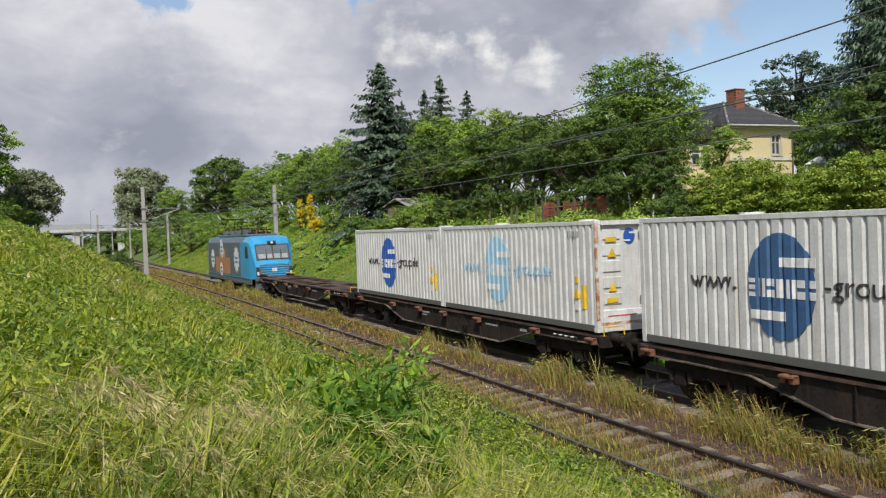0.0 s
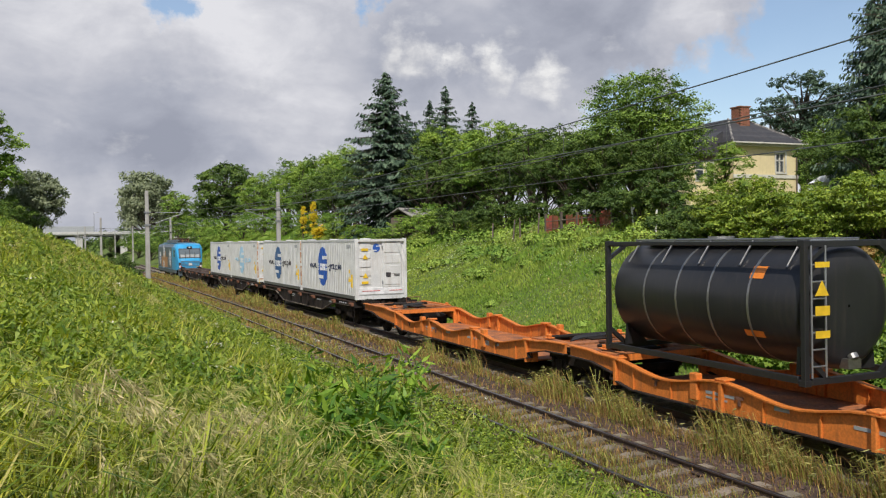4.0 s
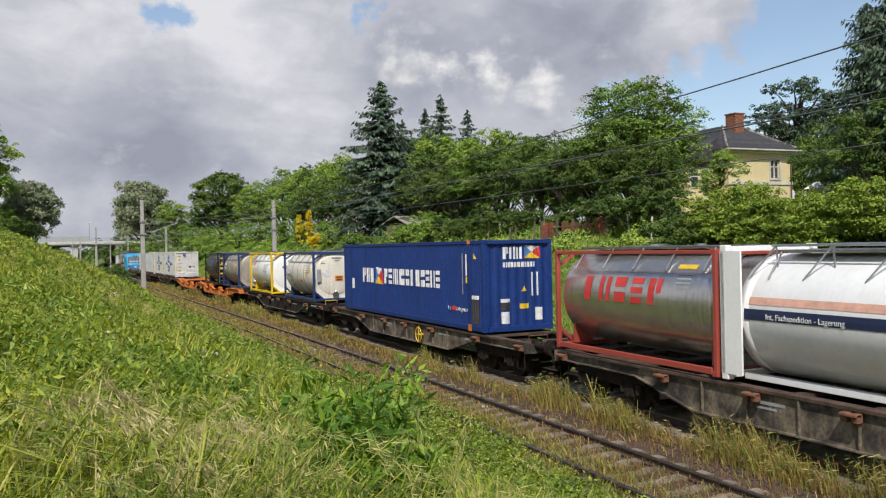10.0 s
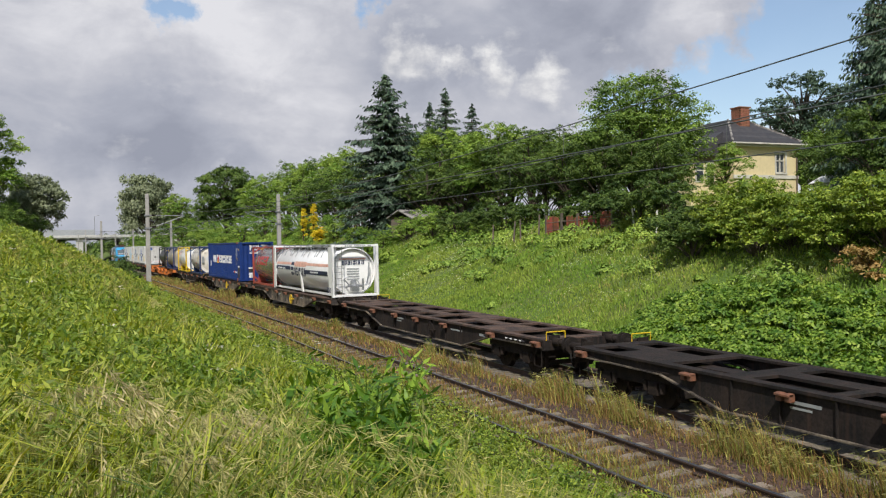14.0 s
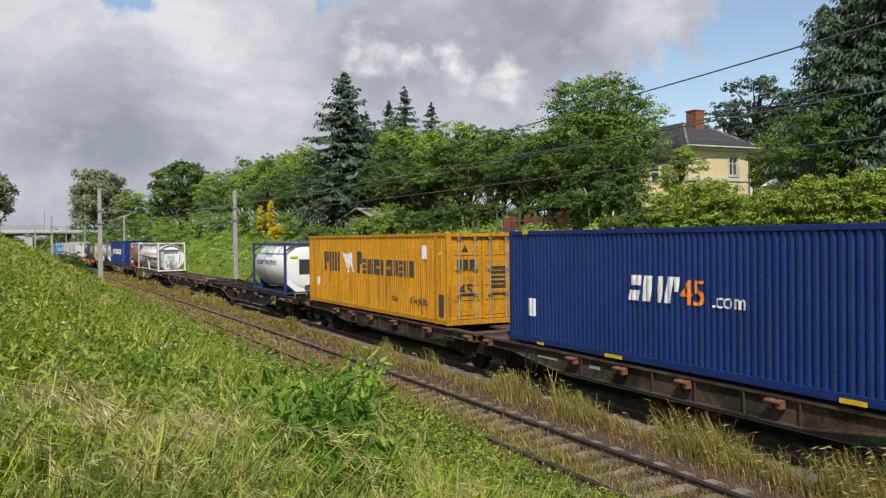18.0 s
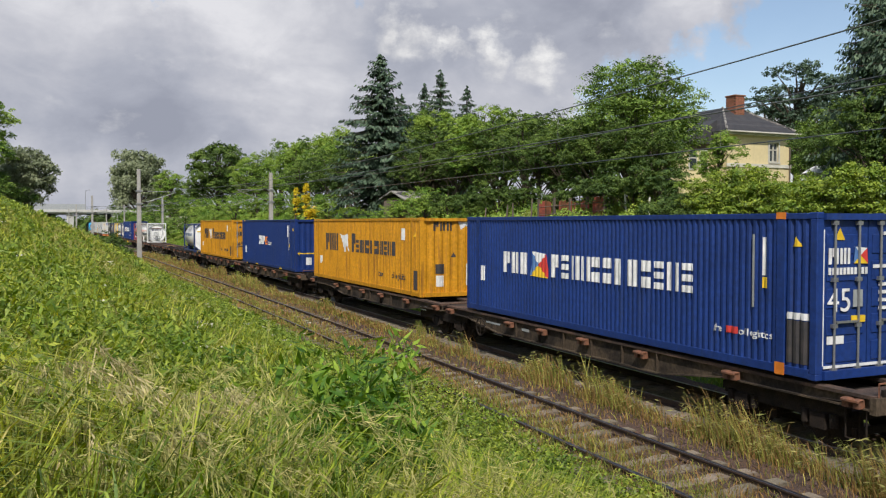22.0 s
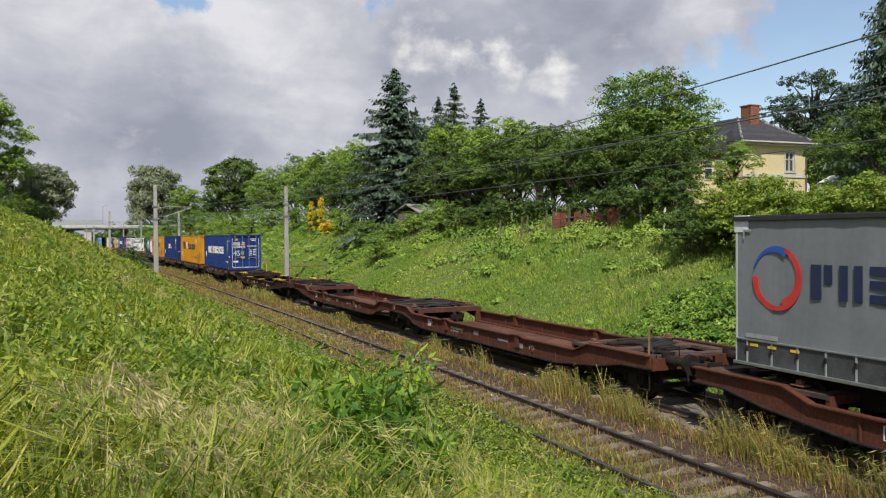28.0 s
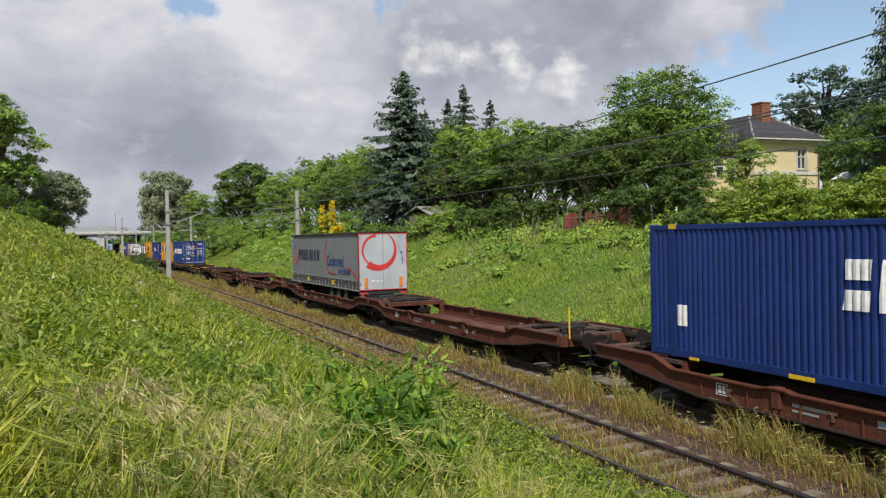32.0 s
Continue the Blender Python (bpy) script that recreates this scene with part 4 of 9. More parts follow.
    brown = make_broadleaf(13, 2.6, 1.2, 0.1, 1500, 0.16, M["dead_leaf"], 16, "withered brown shrub on the slope", category="shrub", name="withered_shrub")
    put(brown, *polar(49.7, 27.3), 0, .52)
    # left bank
    for i, (yaw, d, s, o) in enumerate(((-5.9, 106, 1.27, ash), (-7.6, 108, 1.2, oak), (-10.4, 100, 1.05, ash), (-5.0, 112, .86, ash), (-4.4, 110, .5, elm), (-5.6, 100, .9, bush), (-3.9, 106, .75, bush), (-7.2, 96, 1.0, bush), (-3.0, 112, .7, bush), (-4.6, 98, .5, bush))):
        put_copy(o, *polar(yaw, d), 80 * i, s)
    for i, (yaw, d, s) in enumerate(((2.3, 88, .56), (1.8, 92, .5), (2.8, 84, .42), (-2.2, 100, .3), (-3.4, 96, .3), (0.3, 100, .25), (1.2, 96, .3), (-1.2, 104, .25))):
        put_copy(bush3, *polar(yaw, d), 70 * i, s)
    # beyond the bridge, and the grey willow on the left bank
    willow = make_broadleaf(9, 21.0, 7.6, 0.4, 24000, 0.5, M["leaf_willow"], 90, "tall grey-green willow tree with a drooping crown", droop=.35, fat=1.25)
    put_copy(willow, *polar(3.9, 320), 30, 1.2)
    put_copy(willow, *polar(-2.6, 118), 120, .42)
    put_copy(ash, *polar(5.7, 230), 20, 1.1)
    for i, (yaw, d, s) in enumerate(((6.3, 300, 1.4), (-1.4, 420, 1.0), (-2.6, 430, 1.1), (.2, 450, .9), (1.2, 470, .9), (2.4, 440, 1.0), (5.2, 350, 1.5), (7.5, 260, 1.3))):
        put_copy(elm, *polar(yaw, d), 50 * i, s)
    for i, xl in enumerate((-36, -30, -25, -20, -15, -10, -5, 0, 3.5, 18.5, 22, 27, 32, 37, 43)):
        y = 338 + 9 * (i % 3)
        put_copy(bush3, xl - float(off(y)), y, 40 * i, 1.55 if i % 2 else 1.35)
    # dense wood closing the view beyond the bridge
    rng = np.random.default_rng(31)
    cards = []
    for k in range(420):
        a, d = radians(rng.uniform(-14, 16)), rng.uniform(330, 560)
        if abs(d * math.sin(a) + float(off(d * math.cos(a))) - 10.8) < 7:
            continue
        r = rng.uniform(2.5, 5)
        nn = 90
        dd = rng.normal(0, 1, (nn, 3))
        dd /= np.linalg.norm(dd, axis=1, keepdims=True)
        c = np.array([d * math.sin(a), d * math.cos(a), float(ground_z(d * math.sin(a), d * math.cos(a))) + rng.uniform(0, 1.5)]) + dd * r * np.array([1, 1, .8])
        cards.append(leaf_cards(rng, c, dd, 1.1, 1.4))
    tagged(soup("far_woods", np.concatenate(cards), M["leaf_dark"]), "distant low dark green woods beyond the bridge", "woods", kind="stuff")
    # golden shrubs at the crest
    gold = make_broadleaf(10, 3.0, 1.9, 0.1, 3200, 0.18, M["leaf_gold"], 30, "low golden yellow shrub at the edge of a garden", category="shrub", name="golden_shrub")
    put(gold, *polar(14.95, 86), 0, .55)
    spire = make_broadleaf(11, 7.2, 0.55, 0.3, 3600, 0.15, M["leaf_gold"], 60, "slim golden conifer at the edge of a garden", name="golden_conifer", fat=1.3)
    put_copy(spire, *polar(14.45, 89), 0, .60)
    put_copy(spire, *polar(13.8, 92), 60, .55)
    elder = make_broadleaf(14, 3.4, 1.6, 0.2, 1500, 0.2, M["blossom"], 26, "elder shrub covered in cream blossom", category="shrub", name="elder_shrub")
    put_copy(elder, *polar(6.6, 150), 0, .8)
    # sparse pine behind the house
    pine = make_broadleaf(12, 13.2, 3.9, 3.0, 16000, 0.16, M["needle"], 120, "sparse dark pine with flat tiers of needles behind the house", name="pine", squash=.55, fat=.85)
    put_copy(pine, *polar(46.4, 84), 0, 1.0)
    put_copy(pine, *polar(44.6, 90), 90, .84)
    put_copy(pine, *polar(48.6, 84), 200, .88)


make_trees()


# ---- grass, weeds ----
def blades(rng, x, y, h, w, lean, wind, z=None):
    """Bent grass blades: two quads and a tip each, as triangles (n*5, 3, 3)."""
    n = len(x)
    z = ground_z(x, y) - 0.03 if z is None else z
    a = rng.uniform(0, 6.283, n)
    t = np.stack([np.cos(a), np.sin(a), np.zeros(n)], 1)
    d = rng.normal(0, 1, (n, 2)) * lean
    d = np.stack([d[:, 0] + wind[0], d[:, 1] + wind[1]], 1)
    p0 = np.stack([x, y, z], 1)
    h, w = h[:, None], w[:, None]
    up = np.array([0, 0, 1.0])
    d3 = np.concatenate([d, np.zeros((n, 1))], 1)
    p1 = p0 + h * (.5 * up + .16 * d3)
    p2 = p0 + h * (.86 * up + .52 * d3)
    p3 = p0 + h * (.98 * up - .25 * np.linalg.norm(d, axis=1, keepdims=True) * up + 1.0 * d3)
    a0, b0, a1, b1, a2, b2 = p0 - t * w * .5, p0 + t * w * .5, p1 - t * w * .5, p1 + t * w * .5, p2 - t * w * .33, p2 + t * w * .33
    tri = np.stack([np.stack([a0, b0, b1], 1), np.stack([a0, b1, a1], 1), np.stack([a1, b1, b2], 1), np.stack([a1, b2, a2], 1), np.stack([a2, b2, p3], 1)], 1)
    return tri.reshape(-1, 3, 3), p3


def blade_mesh(name, tri, material):
    """Blades share their corners, so that each blade is one piece."""
    n = len(tri) // 5
    q = tri.reshape(n, 5, 3, 3)
    v = np.stack([q[:, 0, 0], q[:, 0, 1], q[:, 1, 2], q[:, 0, 2], q[:, 3, 2], q[:, 2, 2], q[:, 4, 2]], 1).reshape(-1, 3)
    k = np.arange(n)[:, None] * 7
    loops = np.concatenate([k + np.array([0, 1, 3, 2]), k + np.array([2, 3, 5, 4]), k + np.array([4, 5, 6])], 1).ravel()
    me = bpy.data.meshes.new(name)
    me.vertices.add(n * 7)
    me.vertices.foreach_set("co", v.astype(np.float32).ravel())
    me.loops.add(n * 11)
    me.loops.foreach_set("vertex_index", loops.astype(np.int32))
    me.polygons.add(n * 3)
    start = (np.arange(n)[:, None] * 11 + np.array([0, 4, 8])).ravel()
    me.polygons.foreach_set("loop_start", start.astype(np.int32))
    me.update(calc_edges=True)
    me.materials.append(material)
    return new(name, me)


def patchy(x, y, s, k):
    return .5 + .5 * np.sin(x * s + 1.7 * np.sin(y * s * .7 + k)) * np.cos(y * s * .83 + k * 2.1 + np.sin(x * s * .5))


def scatter_fan(rng, n, d0, d1, yaw0, yaw1, power=1.0):
    """Places round the camera, denser close by."""
    u = rng.random(n)
    d = d0 * (d1 / d0) ** (u ** power)
    a = np.radians(rng.uniform(yaw0, yaw1, n))
    return d * np.sin(a), d * np.cos(a)


def kites(rng, x, y, h, w, lean, wind, z=None):
    """Plain bent blades of one folded quad each, for grass further off."""
    n = len(x)
    z = ground_z(x, y) - 0.03 if z is None else z
    a = rng.uniform(0, 6.283, n)
    t = np.stack([np.cos(a), np.sin(a), np.zeros(n)], 1) * w[:, None] * .5
    d = rng.normal(0, 1, (n, 2)) * lean + np.array(wind)
    p = np.stack([x, y, z], 1)
    hv = h[:, None]
    mid = p + np.concatenate([d * .2 * hv, .55 * hv], 1)
    tip = p + np.concatenate([d * .9 * hv, hv * (1 - .3 * np.linalg.norm(d, axis=1, keepdims=True))], 1)
    return np.stack([p, mid + t, tip, mid - t], 1)


TALL_WEEDS = [(17.2, 5.2, 1.3), (18.0, 5.5, 1.4), (16.3, 5.2, 1.2), (18.6, 5.1, 1.15), (17.6, 5.9, 1.35), (15.8, 4.6, 1.0), (16.8, 4.6, 1.15), (17.7, 4.7, 1.1), (15.0, 5.0, .95), (19.4, 5.0, .95), (16.9, 6.4, 1.0), (14.0, 5.3, .8), (20.3, 5.4, .85), (17.4, 17, .7), (21.5, 8.2, .5)]


def make_meadow():
    rng = np.random.default_rng(21)
    wind = (0.13, 0.06)
    x, y = scatter_fan(rng, 330000, 2.8, 26, -14, 62)
    # tufts: blades gather round common roots
    cell = np.where(rng.random(len(x)) < .6, .34, .19)
    gx, gy = np.round(x / cell) * cell, np.round(y / cell) * cell
    jx, jy = .45 * cell * np.sin(gx * 91.7 + gy * 37.3), .45 * cell * np.sin(gx * 53.1 - gy * 71.9)
    tall = .45 + .9 * (.5 + .5 * np.sin(gx * 127.1 + gy * 311.7))
    pull = rng.random(len(x)) ** .35 * .85
    x, y = x + (gx + jx - x) * pull, y + (gy + jy - y) * pull
    xl = x + off(y)
    k = (xl < np.where(y > 24, 6.9, 7.7) + .5 * patchy(x, y, 1.3, 2)) & (xl > -12)
    x, y, xl, tall = x[k], y[k], xl[k], tall[k]
    d = np.hypot(x, y)
    low = np.clip((xl - 2.6) / 3.6, 0, 1)
    h = tall * (.15 + .46 * rng.random(len(x)) ** 1.4 + .22 * np.clip((5.5 - d) / 2.5, 0, 1) * rng.random(len(x))) * (1 - .60 * low) * (.65 + .65 * patchy(x, y, .8, 1))
    weed = np.array([polar(w[0], w[1]) for w in TALL_WEEDS[:13]])
    h = h * np.clip(np.min(np.hypot(x[:, None] - weed[None, :, 0], y[:, None] - weed[None, :, 1]), 1) / .45, .35, 1)
    tri, tip = blades(rng, x, y, h, (.0080 + .0003 * d) * rng.uniform(.45, 1.9, len(x)), .52, wind)
    dry = rng.random(len(x)) < .03 + .14 * patchy(x, y, 1.1, 6)
    dd = np.repeat(dry, 5)
    tagged(blade_mesh("meadow_grass", tri[~dd], M["grass"]), "tall uncut green grass on the near bank, bent by wind", "grass", kind="stuff")
    tagged(blade_mesh("meadow_dry_grass", tri[dd], M["meadow_dry"]), "dry yellow blades among the tall meadow grass", "grass", kind="stuff")
    # ripe seed heads that lean with the wind, in patches
    spots = np.stack([np.sin(np.radians(rng.uniform(-10, 30, 70))), np.zeros(70)], 1)
    sd = 3.4 * (4.2 ** rng.random(70))
    spots = np.stack([sd * spots[:, 0], sd * np.sqrt(1 - spots[:, 0] ** 2)], 1)
    near = np.min(np.hypot(x[:, None] - spots[None, :, 0], y[:, None] - spots[None, :, 1]), 1)
    s = rng.random(len(x)) < np.where(near < .20, .040, .0025) * (1 - .85 * low)
    sx, sy, sh = x[s], y[s], h[s]
    stalk, tip = blades(rng, sx, sy, sh * 1.1 + .2, np.full(len(sx), .004) + .0004 * d[s], .2, wind)
    tagged(blade_mesh("grass_stalks", stalk, M["meadow_dry"]), "dry pale grass stalks in the meadow", "grass", kind="stuff")
    n, m = len(tip), 26
    e = np.repeat(tip, m, 0)
    run = np.tile(np.linspace(-1, 0, m), n)[:, None]
    head = np.repeat(np.array([[.2, .05, -.30]]) + rng.normal(0, .34, (n, 3)), m, 0)
    head /= np.linalg.norm(head, axis=1, keepdims=True)
    e = e + head * (.20 * run + .08) + rng.normal(0, .012, e.shape)
    t = head + np.array([0, 0, -.25]) + rng.normal(0, .40, (n * m, 3))
    t /= np.linalg.norm(t, axis=1, keepdims=True)
    b = np.cross(t, rng.normal(0, 1, t.shape))
    b /= np.linalg.norm(b, axis=1, keepdims=True)
    L = rng.uniform(.04, .10, (n * m, 1))
    wdt = .0014 + .00032 * np.linalg.norm(e[:, :2], axis=1, keepdims=True)
    seeds = np.stack([e, e + t * L * .35 + b * wdt, e + t * L, e + t * L * .35 - b * wdt], 1)
    tagged(soup("grass_seed_heads", seeds, M["seed"]), "ripe straw-coloured bearded seed heads in the meadow", "grass", kind="stuff")
    # the bank goes on round and behind the camera
    x, y = scatter_fan(rng, 60000, 0.9, 22, 58, 346, .7)
    xl = x + off(y)
    k = (xl < 7.6) & (xl > -20)
    x, y = x[k], y[k]
    h = rng.uniform(.12, .5, len(x)) * (.6 + .7 * patchy(x, y, .8, 1))
    q = kites(rng, x, y, h, (.012 + .001 * np.hypot(x, y)) * rng.uniform(.6, 1.4, len(x)), .4, wind)
    tagged(soup("bank_grass", q, M["grass"]), "uncut green grass on the bank round the viewpoint", "grass", kind="stuff")
    x, y = rng.uniform(-4, 4, 26000), rng.uniform(-4, 4, 26000)
    h = rng.uniform(.05, .16, len(x)) * (.6 + .7 * patchy(x, y, .8, 1))
    q = kites(rng, x, y, h, .014 * rng.uniform(.6, 1.4, len(x)), .6, wind)
    tagged(soup("trodden_grass", q, M["grass"]), "short trodden grass at the viewpoint on the bank", "grass", kind="stuff")
    # far part of the near bank
    x, y = scatter_fan(rng, 230000, 20, 150, -9, 36)
    xl = x + off(y)
    k = (xl < 6.5 + .7 * patchy(x, y, .6, 2)) & (xl > -22)
    x, y, xl = x[k], y[k], xl[k]
    d = np.hypot(x, y)
    h = rng.uniform(.2, .58, len(x)) * (1 - .5 * np.clip((xl - 2.5) / 4, 0, 1)) * (.6 + .8 * patchy(x, y, .4, 1))
    q = kites(rng, x, y, h, .0013 * d * rng.uniform(.6, 1.4, len(x)), .6, wind)
    pick = rng.random(len(x)) < .20 + .48 * patchy(x, y, .35, 3)
    tagged(soup("far_meadow_grass", q[~pick], M["grass"]), "tall green grass on the near bank further off", "grass", kind="stuff")
    tagged(soup("far_dry_grass", q[pick], M["meadow_dry"]), "dry pale grass on the near bank further off", "grass", kind="stuff")
    # broad-leaved weeds in patches
    cards = []
    x, y = scatter_fan(rng, 19000, 4.0, 90, -12, 50)
    xl = x + off(y)
    k = (xl < 8.0) & (xl > -10) & (rng.random(len(x)) < np.clip(2.4 * patchy(x, y, .75, 9) - .9, .10, 1))
    for px, py, pl in zip(x[k], y[k], xl[k]):
        dist = math.hypot(px, py)
        hh = rng.uniform(.25, .62) * (1 - .6 * min(1, max(0, (pl - 2.5) / 4))) * (1 + .006 * dist)
        nn = int(rng.integers(26, 60))
        s = rng.random(nn) ** .7
        a = rng.uniform(0, 6.28, nn)
        r = hh * .55 * (1.1 - s * .6) * rng.uniform(.4, 1, nn)
        base = np.array([px, py, float(ground_z(px, py)) + .03])
        c = base + np.stack([np.cos(a) * r, np.sin(a) * r, s * hh], 1)
        nm = np.stack([np.cos(a) * .5, np.sin(a) * .5, np.ones(nn)], 1)
        cards.append(leaf_cards(rng, c, nm, .022 + .0011 * dist, 2.9, .3, .75))
    tagged(soup("meadow_weeds", np.concatenate(cards), M["weed"]), "broad-leaved green weeds among the grass of the bank", "weeds", kind="stuff")
    cards = []
    n = 4300
    ly = 6 + 60 * rng.random(n) ** 1.5
    lx = np.where(ly > 25, rng.uniform(5.4, 7.2, n), rng.uniform(5.6, 8.35, n))
    k = (lx < 7.7) | ((patchy(lx, ly, .9, 3) > .45) & (ly > 14) & (ly < 25))
    for px, py in zip(lx[k] - off(ly[k]), ly[k]):
        dist = math.hypot(px, py)
        nn = 22
        hh = rng.uniform(.08, .42) if px + float(off(py)) < 8.15 else .12
        a = rng.uniform(0, 6.28, nn)
        r = rng.uniform(.03, .24, nn)
        c = np.stack([px + np.cos(a) * r, py + np.sin(a) * r, max(-.18, float(ground_z(px, py))) + rng.random(nn) * hh], 1)
        cards.append(leaf_cards(rng, c, np.stack([np.cos(a) * .6, np.sin(a) * .6, np.ones(nn)], 1), .03 + .0009 * dist, 1.6, .2))
    tagged(soup("low_weeds", np.concatenate(cards), M["weed"]), "low leafy green weeds creeping over the near rail", "weeds", kind="stuff")
    # tall leafy plants in the foreground
    spots = list(TALL_WEEDS)
    spots += [(rng.uniform(-2, 31), rng.uniform(4.8, 11), rng.uniform(.32, .62)) for k in range(40)]
    for yaw, dist, hh in spots:
        px, py = polar(yaw, dist)
        ob = empty("tall_weed", pose(px, py, float(ground_z(px, py)) - .02))
        tagged(ob, "tall leafy green weed with many narrow leaves", "weed", "tall weeds")
        v, f = [], []
        cs, nms = [], []
        for k in range(10 if hh > .8 else 5):
            a = rng.uniform(0, 6.28)
            e = np.array([math.cos(a) * .27 * hh, math.sin(a) * .27 * hh, hh * rng.uniform(.6, 1.05)])
            v, f = [], []
            limb(v, f, [(0, 0, 0), (e[0] * .4, e[1] * .4, e[2] * .55), tuple(e)], [.009, .007, .003], 5)
            raw("stem", v, f, M["weed"], ob, True)
            for s in np.linspace(.15, 1.02, 78 if hh > .8 else 40):
                b = rng.uniform(0, 6.28)
                o = np.array([math.cos(b), math.sin(b), .25])
                cs.append(e * np.array([s ** 1.5, s ** 1.5, s]) + o * rng.uniform(.05, .10))
                nms.append(np.array([-o[0] * .3, -o[1] * .3, 1.0]))
        soup("leaves", leaf_cards(rng, np.array(cs), np.array(nms), .034, 3.7, .30, .65), M["tall_leaf"], ob)
    # pale tufts of withered grass that hang over
    for yaw, dist, hh in ((-0.7, 4.6, .62), (12.7, 4.3, .55), (-1.6, 3.7, .5), (20.6, 4.9, .6), (6.0, 5.8, .6), (24.0, 6.3, .5), (9.0, 4.0, .5)):
        n = 70
        px, py = polar(yaw, dist)
        fx, fy = px + rng.normal(0, .03, n), py + rng.normal(0, .03, n)
        tri, tip = blades(rng, fx, fy, hh * rng.uniform(.7, 1.1, n), rng.uniform(.004, .009, n), .55, (.1, -.1))
        tagged(blade_mesh("withered_tuft", tri, M["straw"]), "pale withered grass tuft hanging over in the meadow", "grass tuft", "withered tufts")
    # clumps of pale nodding plumes
    cards, stems = [], []
    for yaw, dist, hh in ((-0.7, 4.5, .72), (2.5, 4.0, .6), (5.5, 5.0, .7), (9.5, 4.1, .62), (12.7, 4.4, .7), (15.0, 4.9, .6), (20.6, 5.0, .7), (22.0, 4.6, .6), (8.0, 6.6, .6), (13.5, 7.2, .5), (24.5, 6.4, .5)):
        px, py = polar(yaw, dist)
        z0 = float(ground_z(px, py))
        for k in range(30):
            a, m = rng.uniform(0, 6.28), 44
            out = rng.uniform(.10, .34)
            tip = np.array([px + math.cos(a) * out, py + math.sin(a) * out, z0 + hh * rng.uniform(.7, 1.05)])
            stems.append(((px, py, z0), tuple(tip)))
            way = np.array([math.cos(a) * .6 + .2, math.sin(a) * .6, -.75])
            s = rng.random(m)[:, None]
            c = tip + way * s * rng.uniform(.16, .26) + np.array([0, 0, .10]) * s * (1 - s) * 2 + rng.normal(0, .012, (m, 3))
            t = way + rng.normal(0, .35, (m, 3))
            t /= np.linalg.norm(t, axis=1, keepdims=True)
            b = np.cross(t, rng.normal(0, 1, (m, 3)))
            b /= np.linalg.norm(b, axis=1, keepdims=True)
            ln, wd = rng.uniform(.04, .10, (m, 1)), .0045
            cards.append(np.stack([c, c + t * ln * .4 + b * wd, c + t * ln, c + t * ln * .4 - b * wd], 1))
    st = np.array(stems)
    dx = np.array([.003, 0, 0])
    cards.append(np.stack([st[:, 0] - dx, st[:, 0] + dx, st[:, 1] + dx, st[:, 1] - dx], 1))
    tagged(soup("plume_grass", np.concatenate(cards), M["plume"]), "pale nodding plumes of ripe grass in clumps", "grass", kind="stuff")
    # white umbels beside the track
    cards = []
    for k in range(70):
        dist, a = rng.uniform(9, 34), radians(rng.normal(8, 5))
        px, py = dist * math.sin(a), dist * math.cos(a)
        nn = 14
        c = np.array([px, py, float(ground_z(px, py)) + rng.uniform(.35, .6)]) + rng.normal(0, 1, (nn, 3)) * np.array([.06, .06, .012])
        cards.append(leaf_cards(rng, c, np.tile([0, 0, 1.0], (nn, 1)), .03 + .0006 * dist, 1.1))
    tagged(soup("white_umbels", np.concatenate(cards), M["blossom"]), "small white umbel flowers in the meadow", "flowers", kind="stuff")
    # dry and green tufts between and beside the tracks
    n = 120000
    y = 3 + 115 * rng.random(n) ** 1.6
    xl = rng.uniform(7.6, 11.3, n)
    on_near = np.abs(xl - NEAR_X) < .98
    keep = ~(on_near & (rng.random(n) > np.where((xl < NEAR_X + .1) & (y < 25), .9, .6))) & (patchy(xl, y, 1.7, 3) + .35 > rng.random(n)) & ((np.abs(xl - 10.15) > .6) | (rng.random(n) < .2))
    x, y, xl = (xl - off(y))[keep], y[keep], xl[keep]
    d = np.hypot(x, y)
    h = rng.uniform(.04, .20, len(x)) + .12 * (xl < NEAR_X) * rng.random(len(x)) + .10 * np.clip((xl - 9.9), 0, 1) * rng.random(len(x))
    tri, tips = blades(rng, x, y, h, .0009 * d * rng.uniform(.6, 1.3, len(x)), .45, (-.05, .2), np.full(len(x), -.19))
    pick = np.repeat(rng.random(len(x)) < np.where(xl < NEAR_X, .45, .75), 5)
    tagged(blade_mesh("trackside_dry_grass", tri[pick], M["straw"]), "short dry straw-coloured grass between the tracks", "grass", kind="stuff")
    tagged(blade_mesh("trackside_short_grass", tri[~pick], M["track_grass"]), "short green grass between the tracks", "grass", kind="stuff")
    cn = 2900
    cy = 3 + 115 * rng.random(cn) ** 1.55
    cx = rng.normal(11.1, .2, cn)
    k = patchy(cx * .3, cy, 1.1, 5) > .42 + .55 * rng.random(cn)
    cx, cy, cn = cx[k], cy[k], int(k.sum())
    ch = rng.uniform(.25, .9, cn) * (.35 + .9 * patchy(cx, cy, .8, 7) ** 1.3)
    idx = np.repeat(np.arange(cn), 16)
    y = cy[idx] + rng.normal(0, .09, len(idx))
    x = np.minimum(cx[idx] + rng.normal(0, .08, len(idx)), 11.38) - off(y)
    d = np.hypot(x, y)
    h = ch[idx] * rng.uniform(.45, 1.1, len(idx))
    tri, tips = blades(rng, x, y, h, (.002 + .0005 * d) * rng.uniform(.6, 1.3, len(x)), .26, (-.12, .40), np.full(len(x), -.2))
    pick = np.repeat(rng.random(len(x)) < .5, 5)
